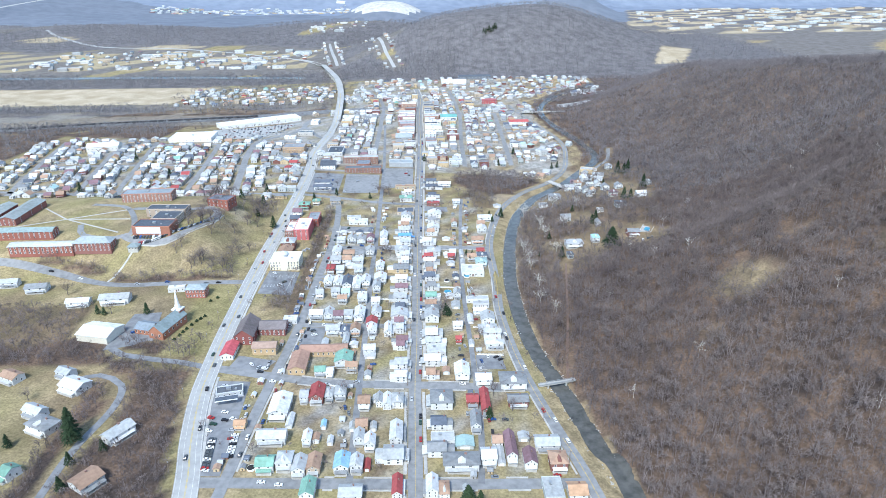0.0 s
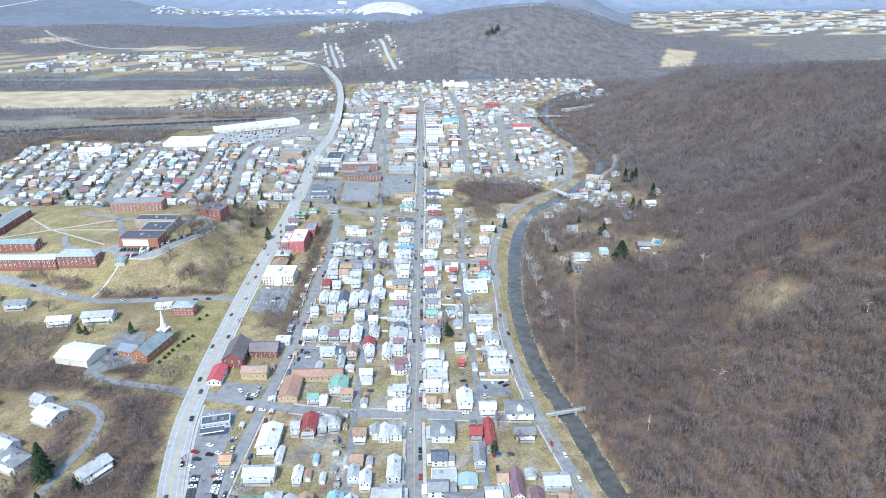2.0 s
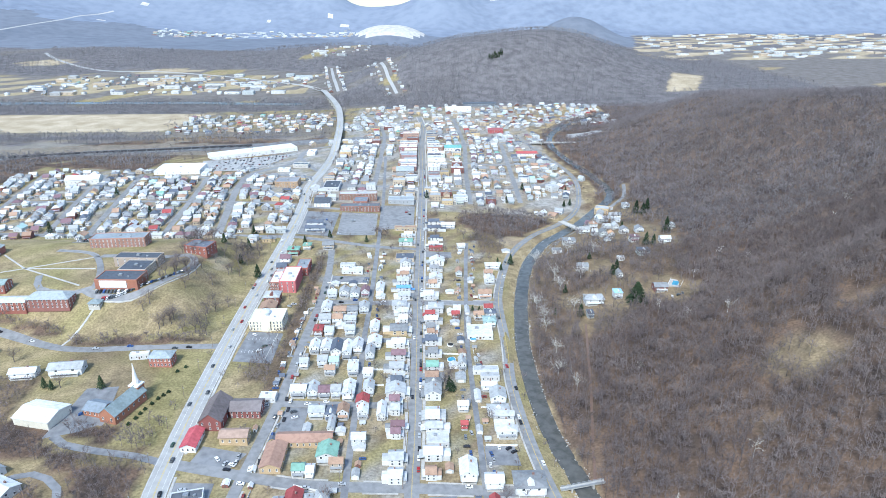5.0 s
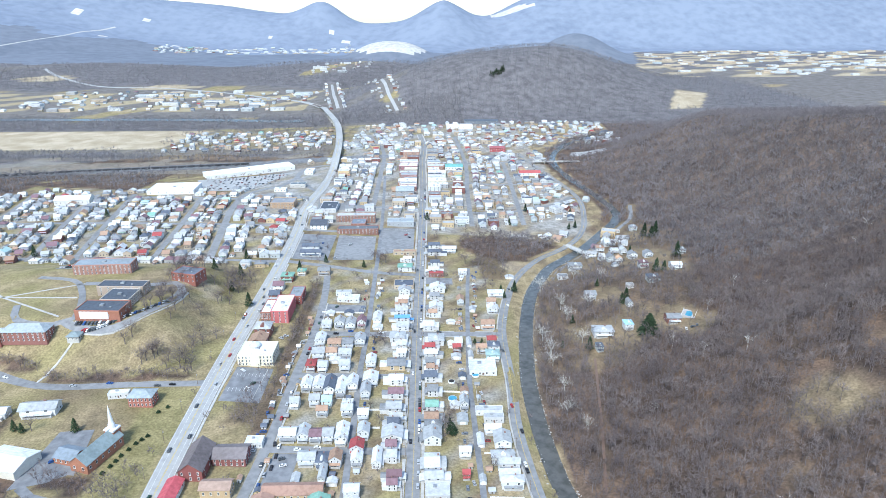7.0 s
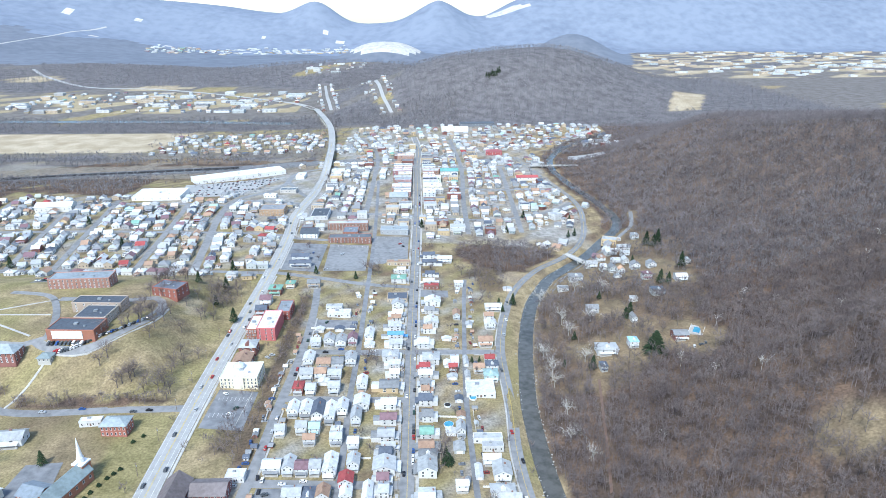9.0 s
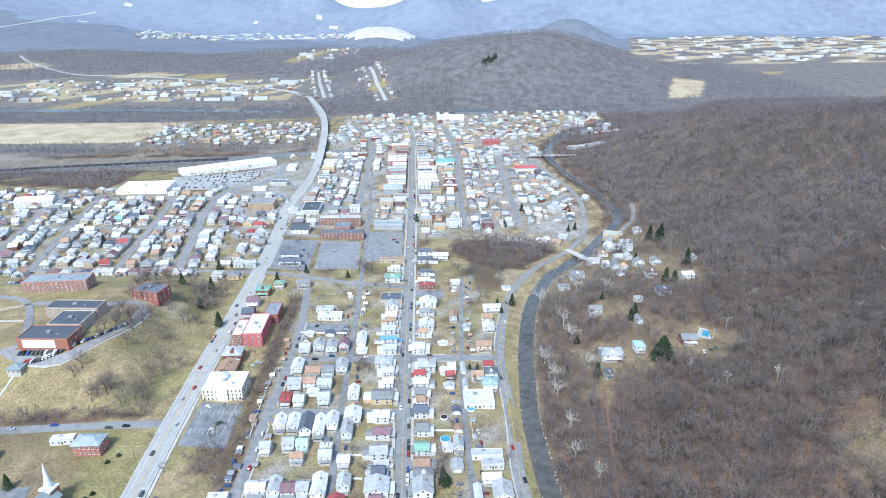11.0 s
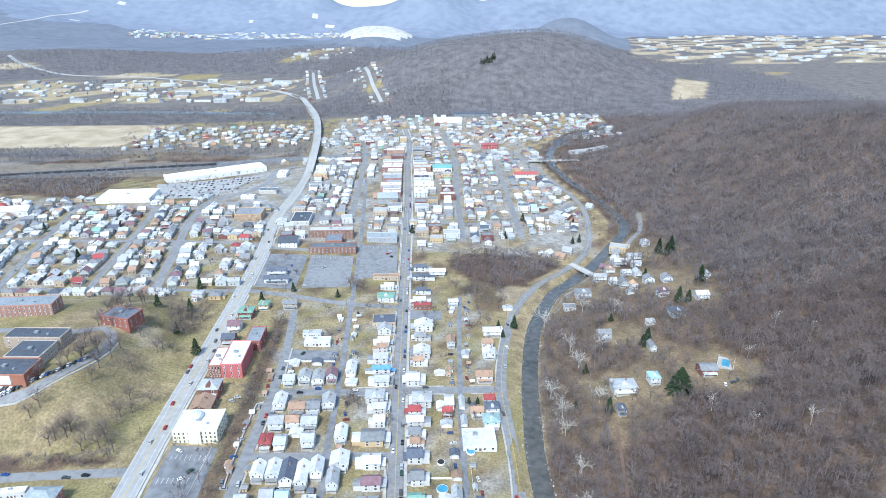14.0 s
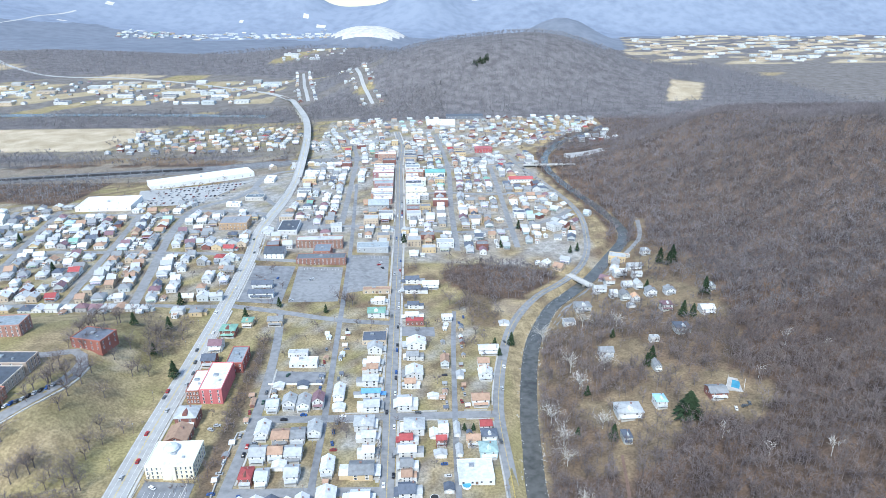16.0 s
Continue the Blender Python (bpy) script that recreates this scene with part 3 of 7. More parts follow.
for side, gaps in ((8.0, (-97, 12, 396, 504, 598)),):
    for run in stretches(HIGHWAY_LINE[2:13], gaps, 9):
        ribbon("pavement", run, 1.6, 0.38, CONCRETE, "pale concrete footway beside the highway", off=side)
main = ribbon("road_main_street", MAIN_LINE, 8.6, 0.26, ASPHALT, "long straight grey asphalt street")
for off in (-0.15, 0.15):
    ribbon("lane_line", MAIN_LINE, 0.12, 0.29, PAINT_YELLOW, off=off, thick=0.02, parent=main)
for side, gaps in ((-5.9, (-97, -3, 77, 166, 236, 368, 611, 900, 1050)), (5.9, (-97, -3, 237, 609, 745, 900, 1052))):
    for run in stretches(MAIN_LINE, gaps, 5.5):
        ribbon("pavement", run, 2.0, 0.4, CONCRETE, "pale concrete pavement along the street", off=side)
ribbon("road_back_street", BACK_LINE, 6.6, 0.24, ASPHALT, "grey asphalt back street below the embankment")
for run in stretches(BACK_LINE[1:9], (-97, 2, 76, 164, 232), 6):
    ribbon("pavement", run, 1.2, 0.36, CONCRETE, "narrow pale concrete pavement", off=4.3)
ribbon("road_west_alley", ALLEY_W, 4.2, 0.22, OLD_ASPHALT, "narrow patched asphalt alley between back yards")
ribbon("road_east_alley", ALLEY_E, 3.8, 0.22, OLD_ASPHALT, "narrow patched asphalt alley behind houses")
creek_road = ribbon("road_creek", CREEK_ROAD, 7.4, 0.25, ASPHALT, "grey two lane road following the creek")
for off in (-0.15, 0.15):
    ribbon("lane_line", CREEK_ROAD, 0.12, 0.28, PAINT_YELLOW, off=off, thick=0.02, parent=creek_road)
for run in stretches(CREEK_ROAD[1:10], (-95, -4, 240), 6):
    ribbon("pavement", run, 1.1, 0.36, CONCRETE, "narrow pale concrete pavement", off=-4.4)
for key, line in CROSS.items():
    ribbon("road_cross_street", line, {"college": 7.5, "B": 8.2, "A": 8.0, "C": 7, "D": 7.5, "W4": 9, "W7": 9, "W8": 7}.get(key, 7.0), 0.21 if key != "college" else 0.23, ASPHALT, "grey asphalt side street")
for key in "ABD":
    for side in (-4.9, 4.9):
        for run in stretches(CROSS[key][1:], (-100, -88, -38, 0, 42, 76, 84, 100), 6.5, 0):
            ribbon("pavement", run, 1.1, 0.33, CONCRETE, "narrow pale concrete pavement", off=side)
ribbon("road_hollow", ROAD_E, 5.2, 0.22, ASPHALT, "narrow asphalt road through the hollow")
ribbon("road_hollow", ROAD_E2, 5.2, 0.2, ASPHALT, "narrow asphalt road along the creek bank")
ribbon("road_hill", HILL_ROAD_A, 9, 0.5, HIGHWAY, "pale road climbing the wooded hill", gap=20)
ribbon("road_hill", HILL_ROAD_B, 9, 0.5, HIGHWAY, "pale road climbing the wooded hill", gap=20)
ribbon("driveway", LEFT_DRIVE, 4.6, 0.22, OLD_ASPHALT, "winding asphalt drive between trees")
ribbon("driveway", CHURCH_DRIVE, 5.5, 0.22, OLD_ASPHALT, "asphalt drive to the church")
ribbon("water_creek", CREEK, 12.5, 0.5, WATER, "shallow dark creek with riffles", thick=0.4, gap=6)
ribbon("ridge_clearing", [(-2200, 2950), (-2115, 3175), (-2062, 3400), (-2050, 3700), (-2038, 3890), (-1952, 4120)], 14, 0.6, CONCRETE, "pale cleared strip along the distant ridge", gap=60)
ribbon("water_river", [(-1300, 1452), (-653, 1438), (-300, 1400)], 30, 0.8, WATER, "broad pale river beyond the town")


def patch(name, corners, lift, material, label, kind="structure"):
    """A flat paved area with a low edge, on the land."""
    bm = bmesh.new()
    p = [Vector(c) for c in corners]
    n = 6
    grid = []
    for i in range(n + 1):
        for j in range(n + 1):
            a, b = p[0].lerp(p[1], i / n), p[3].lerp(p[2], i / n)
            q = a.lerp(b, j / n)
            grid.append(bm.verts.new((q.x, q.y, float(ground(q.x, q.y)) + lift)))
    for i in range(n):
        for j in range(n):
            k = i * (n + 1) + j
            bm.faces.new((grid[k], grid[k + n + 1], grid[k + n + 2], grid[k + 1]))
    r = bmesh.ops.extrude_face_region(bm, geom=bm.faces[:])
    bmesh.ops.translate(bm, vec=(0, 0, -0.6), verts=[v for v in r["geom"] if isinstance(v, bmesh.types.BMVert)])
    bmesh.ops.recalc_face_normals(bm, faces=bm.faces[:])
    return tagged(part(name, bm, material), label, "paving", kind=kind)


patch("car_park", [(-140, 590), (-70, 600), (-70, 640), (-145, 640)], 0.17, ASPHALT, "grey asphalt car park with few cars")
patch("car_park", [(90, 920), (180, 930), (180, 975), (90, 970)], 0.17, OLD_ASPHALT, "dark asphalt car park")
patch("car_park", [(-94, 404), (-50, 408), (-52, 486), (-97, 486)], 0.18, ASPHALT, "large empty grey asphalt car park")
patch("car_park", [(-46, 425), (-6, 440), (-6, 520), (-46, 520)], 0.17, ASPHALT, "grey asphalt car park with few cars")
patch("car_park", [(-130, -92), (-108, -92), (-112, -2), (-134, -2)], 0.18, OLD_ASPHALT, "patched asphalt lot of parked cars")
patch("car_park", [(-137, 128), (-108, 126), (-108, 172), (-136, 174)], 0.18, OLD_ASPHALT, "patched asphalt car park beside courthouse")
patch("car_park", [(-88, 40), (-72, 40), (-70, 72), (-86, 72)], 0.17, OLD_ASPHALT, "dark asphalt parking lot")
patch("car_park", [(45, 18), (66, 18), (64, 36), (45, 36)], 0.17, OLD_ASPHALT, "dark asphalt parking lot")
patch("car_park", [(-85, 274), (-47, 274), (-47, 290), (-84, 290)], 0.17, OLD_ASPHALT, "dark asphalt parking lot")
patch("car_park", [(-228, 36), (-196, 46), (-205, 92), (-226, 90)], 0.17, OLD_ASPHALT, "asphalt church car park")
patch("car_park", [(-338, 692), (-262, 702), (-218, 838), (-366, 786)], 0.3, HIGHWAY, "pale shopping centre car park with cars")
patch("car_park", [(-132, 12), (-108, 8), (-100, 24), (-128, 30)], 0.17, OLD_ASPHALT, "dark asphalt yard")
patch("car_park", [(-140, 404), (-100, 400), (-100, 486), (-141, 486)], 0.16, OLD_ASPHALT, "dark asphalt yard")
patch("car_park", [(8, 346), (36, 346), (36, 362), (8, 362)], 0.16, OLD_ASPHALT, "grey vacant asphalt lot")

patch("car_park", [(282, 952), (356, 962), (358, 992), (292, 988)], 0.3, HIGHWAY, "pale gravel yard with parked vehicles")

# ---- houses ----
ROOF = {"w": (0.66, 0.67, 0.68), "k": (0.46, 0.475, 0.48), "g": (0.27, 0.28, 0.29), "d": (0.13, 0.15, 0.19), "b": (0.42, 0.28, 0.2), "r": (0.38, 0.09, 0.09), "p": (0.24, 0.15, 0.17), "n": (0.24, 0.42, 0.34), "l": (0.35, 0.58, 0.75), "t": (0.4, 0.55, 0.54), "u": (0.14, 0.33, 0.62), "o": (0.6, 0.38, 0.24)}
WALL = {"w": (0.68, 0.68, 0.67), "k": (0.53, 0.56, 0.555), "b": (0.55, 0.45, 0.34), "r": (0.26, 0.12, 0.1), "o": (0.62, 0.48, 0.3), "t": (0.5, 0.62, 0.6), "g": (0.4, 0.4, 0.4)}
ROOF_WORDS = {"w": "white metal", "k": "pale grey", "g": "grey shingle", "d": "dark slate grey", "b": "brown shingle", "r": "red metal", "p": "maroon", "n": "green metal", "l": "light blue metal", "t": "teal", "u": "bright blue metal", "o": "orange brown"}
WALL_WORDS = {"w": "white", "k": "grey", "b": "tan", "r": "red brick", "o": "buff", "t": "pale teal", "g": "grey"}
KIND_WORDS = {"F": "two storey gabled house", "S": "side gabled two storey house", "H": "hip roofed foursquare house", "L": "flat roofed building", "G": "small gabled garage"}


def gable_roof(bm, w, d, z, rise, over=0.45, t=0.22):
    """Two slopes with their thickness; the ridge runs along y."""
    h = rise * (w / 2 + over) / (w / 2)
    prism(bm, [(-w / 2 - over, z - (h - rise)), (0, z + rise), (w / 2 + over, z - (h - rise)), (w / 2 + over, z - (h - rise) + t), (0, z + rise + t * 1.25), (-w / 2 - over, z - (h - rise) + t)], -d / 2 - over, d / 2 + over)


def hip_roof(bm, w, d, z, rise, over=0.5, t=0.2):
    x, y = w / 2 + over, d / 2 + over
    r = max(0.3, y - x)
    low = [bm.verts.new(p) for p in ((-x, -y, z), (x, -y, z), (x, y, z), (-x, y, z))]
    mid = [bm.verts.new((v.co.x, v.co.y, z + t)) for v in low]
    a, b = bm.verts.new((0, -r, z + rise)), bm.verts.new((0, r, z + rise))
    bm.faces.new(low[::-1])
    for i in range(4):
        bm.faces.new((low[i], low[(i + 1) % 4], mid[(i + 1) % 4], mid[i]))
    for f in ((mid[0], mid[1], a), (mid[1], mid[2], b, a), (mid[2], mid[3], b), (mid[3], mid[0], a, b)):
        bm.faces.new(f)
    bmesh.ops.recalc_face_normals(bm, faces=bm.faces[:])


def window_mesh():
    bm = bmesh.new()
    box(bm, -0.55, 0.55, -0.06, 0.06, -0.85, 0.85, 0)
    box(bm, -0.43, 0.43, -0.08, 0.0, -0.74, -0.04, 1)
    box(bm, -0.43, 0.43, -0.08, 0.0, 0.04, 0.74, 1)
    box(bm, -0.65, 0.65, -0.12, 0.06, -0.95, -0.85, 0)
    ob = part("window", bm, [TRIM, GLASS])
    me = ob.data
    bpy.data.objects.remove(ob)
    return me


WINDOW = window_mesh()


def add_window(parent, x, y, z, face, size=(1, 1, 1)):
    """A window on a wall that faces s, n, e or w."""
    o = new("window", WINDOW)
    o.parent = parent
    o.location, o.rotation_euler, o.scale = (x, y, z), (0, 0, {"s": 0, "e": math.pi / 2, "n": math.pi, "w": -math.pi / 2}[face]), size
    return o


def porch(parent, w, z, face):
    """A roofed porch on one side of a house of width w on that side; its middle stands on the wall."""
    turn = {"s": 0, "e": math.pi / 2, "n": math.pi, "w": -math.pi / 2}[face]
    bm = bmesh.new()
    prism(bm, [(0.05, 3.25), (-2.3, 2.65), (-2.3, 2.5), (0.05, 3.05)], -w / 2, w / 2)
    bmesh.ops.rotate(bm, matrix=Matrix.Rotation(math.pi / 2, 3, "Z"), verts=bm.verts[:])
    roof = part("porch_roof", bm, SHINGLE, parent)
    bm = bmesh.new()
    box(bm, -w / 2 + 0.1, w / 2 - 0.1, -2.1, -0.05, -1.0, 0.55)
    floor = part("porch_floor", bm, CONCRETE, parent)
    made = [roof, floor]
    bm = bmesh.new()
    box(bm, -0.08, 0.08, -0.08, 0.08, 0.55, 2.62)
    post = part("porch_post", bm, TRIM, parent)
    for x in (-w / 2 + 0.3, w / 2 - 0.3):
        p = post if x < 0 else share("porch_post", post, parent)
        p.location = (x, -1.95, 0)
        made.append(p)
    at = Vector(z)
    for o in made:
        o.location = at + Matrix.Rotation(turn, 3, "Z") @ o.location
        o.rotation_euler = (0, 0, turn)
    return roof


def make_house(kind, face="s", far=False):
    """The master of one kind of house, round its own origin."""
    e = new("house")
    e.empty_display_size = 0.5
    w, d, eave, rise = {"F": (8, 12, 5.6, 2.9), "S": (10, 9, 5.4, 2.6), "H": (10, 10.5, 5.8, 2.8), "L": (14, 12, 4.2, 0), "G": (4.5, 6.5, 2.6, 1.4)}[kind]
    bm = bmesh.new()
    if kind in "FG":
        prism(bm, [(-w / 2, -1.2), (w / 2, -1.2), (w / 2, eave), (0, eave + rise), (-w / 2, eave)], -d / 2, d / 2)
    elif kind == "S":
        prism(bm, [(-d / 2, -1.2), (d / 2, -1.2), (d / 2, eave), (0, eave + rise), (-d / 2, eave)], *({"e": (-1.8, 5), "w": (-5, 1.8)}.get(face, (-5, 5))))
        bmesh.ops.rotate(bm, matrix=Matrix.Rotation(-math.pi / 2, 3, "Z"), verts=bm.verts[:])
        if face != "s":
            back = bmesh.new()
            x0, x1 = (-5, -1.8) if face == "e" else (1.8, 5)
            box(back, x0, x1, -d / 2 + 0.8, d / 2 - 1.6, -1.2, 3.3)
            part("rear_wing", back, SIDING, e)
            back = bmesh.new()
            prism(back, [(-d / 2 + 0.5, 3.3), (d / 2 - 1.3, 3.3), (d / 2 - 1.3, 3.5), (0, 4.4), (-d / 2 + 0.5, 3.5)], x0 - 0.2, x1 + 0.2)
            bmesh.ops.rotate(back, matrix=Matrix.Rotation(-math.pi / 2, 3, "Z"), verts=back.verts[:])
            bmesh.ops.transform(back, matrix=Matrix.Scale(1, 3), verts=back.verts[:])
            part("wing_roof", back, SHINGLE, e)
    else:
        box(bm, -w / 2, w / 2, -d / 2, d / 2, -1.2, eave)
        if kind == "L":
            for x0, x1, y0, y1 in ((-w / 2, w / 2, -d / 2, -d / 2 + 0.3), (-w / 2, w / 2, d / 2 - 0.3, d / 2), (-w / 2, -w / 2 + 0.3, -d / 2 + 0.3, d / 2 - 0.3), (w / 2 - 0.3, w / 2, -d / 2 + 0.3, d / 2 - 0.3)):
                box(bm, x0, x1, y0, y1, eave, eave + 0.6)
    wall = part("wall", bm, SIDING, e)
    bm = bmesh.new()
    if kind in "FG":
        gable_roof(bm, w, d, eave, rise, 0.45 if kind == "F" else 0.3)
    elif kind == "S":
        gable_roof(bm, d, w if face == "s" else 6.8, eave, rise)
        bmesh.ops.rotate(bm, matrix=Matrix.Rotation(math.pi / 2, 3, "Z"), verts=bm.verts[:])
        bmesh.ops.translate(bm, vec=({"e": 1.6, "w": -1.6}.get(face, 0), 0, 0), verts=bm.verts[:])
    elif kind == "H":
        hip_roof(bm, w, d, eave, rise)
    else:
        box(bm, -w / 2 + 0.3, w / 2 - 0.3, -d / 2 + 0.3, d / 2 - 0.3, eave, eave + 0.15)
    part("roof", bm, SHINGLE, e)
    if kind in "FSH":
        bm = bmesh.new()
        box(bm, 0.9, 1.6, 1.2, 1.9, eave, eave + rise + 0.5)
        box(bm, 0.85, 1.65, 1.15, 1.95, eave + rise + 0.5, eave + rise + 0.65)
        chimney = part("chimney", bm, BRICK, e)
        chimney.color = (0.3, 0.19, 0.16, 1)
    if kind == "L":
        bm = bmesh.new()
        box(bm, -2.5, -0.5, 1, 3, eave + 0.15, eave + 1.3)
        box(bm, -2.2, -0.8, 1.3, 2.7, eave + 1.3, eave + 1.45)
        part("roof_unit", bm, STEEL, e, "grey metal rooftop unit")
    if far:
        for x in (-w / 4, w / 4):
            add_window(e, x, -d / 2 - 0.03, 4.1 if kind != "L" else 2.4, "s", (1.2, 1, 1.1))
        return e
    if kind == "G":
        bm = bmesh.new()
        box(bm, -1.3, 1.3, -d / 2 - 0.05, -d / 2 + 0.03, -0.3, 2.1)
        part("garage_door", bm, TRIM, e, "white panelled garage door")
        return e
    levels = (1.9, 4.4) if kind != "L" else (2.1,)
    count = 2 if kind != "L" else 4
    for z in levels:
        for i in range(count):
            mid, span = ({"e": 1.6, "w": -1.6}[face], 6.8) if kind == "S" and face != "s" else (0, w)
            add_window(e, mid + span * ((i + 0.5) / count - 0.5), -d / 2 - 0.03, z, "s")
    for z in levels:
        for s, f in ((1, "e"), (-1, "w")):
            if kind == "S" and face != "s" and f != face:
                continue
            for y in ((-d / 5,) if z > 3 else (d / 6,)):
                add_window(e, s * (w / 2 + 0.03), y, z, f)
    if kind == "F":
        add_window(e, 0, -d / 2 - 0.03, 6.6, "s", (0.8, 1, 0.7))
    bm = bmesh.new()
    box(bm, -0.5, 0.5, -0.06, 0.05, 0, 2.1)
    door = part("door", bm, DOOR, e)
    spot = {"s": (0.0, -d / 2, 0), "e": (w / 2, 0, 0), "w": (-w / 2, 0, 0)}[face]
    turn = {"s": 0, "e": math.pi / 2, "w": -math.pi / 2}[face]
    door.location, door.rotation_euler = (spot[0], spot[1], 0.5), (0, 0, turn)
    if kind != "L":
        porch(e, (w if face == "s" else d) * 0.86, spot, face)
    if kind == "H":
        bm = bmesh.new()
        prism(bm, [(-1.1, eave + 0.9), (1.1, eave + 0.9), (1.1, eave + 2.0), (0, eave + 2.8), (-1.1, eave + 2.0)], -d / 2 + 0.6, 0)
        part("dormer", bm, SIDING, e)
    return e


SIZE = {"F": (8, 12), "S": (10, 9), "H": (10, 10.5), "L": (14, 12), "G": (4.5, 6.5)}
MASTERS = {}


def put_house(x, y, w, d, code, face="s", far=False, turn=0.0, tall=1.0, group="houses of the town"):
    key = (code[0], face if code[0] not in "GL" else "s", far)
    z = float(ground(x, y)) + 0.15
    m = Matrix.Translation((x, y, z)) @ Matrix.Rotation(turn, 4, "Z")
    if key in MASTERS:
        h = copy_thing(MASTERS[key], m)
    else:
        h = MASTERS[key] = make_house(*key)
        h.matrix_basis = m
    sw, sd = SIZE[code[0]]
    h.scale = (w / sw, d / sd, tall)
    h.name = {"L": "commercial_building", "G": "garage"}.get(code[0], "house")
    tagged(h, "%s %s with %s roof" % (WALL_WORDS[code[2]], KIND_WORDS[code[0]], ROOF_WORDS[code[1]]), {"L": "building", "G": "garage"}.get(code[0], "house"), group)
    j = random.uniform(0.88, 1.06)
    for o in h.children:
        n = o.name.split(".")[0]
        if n in ("wall", "dormer", "rear_wing"):
            o.color = (*[min(0.85, c * j) for c in WALL[code[2]]], 1)
        elif n == "roof":
            k = random.uniform(0.85, 1.1)
            o.color = (*[min(0.84, c * k) for c in ROOF[code[1]]], 1)
        elif n in ("porch_roof", "wing_roof"):
            o.color = (*[min(0.82, c * 1.05) for c in ROOF[random.choice((code[1], "k", "w", "g"))]], 1)
    return h


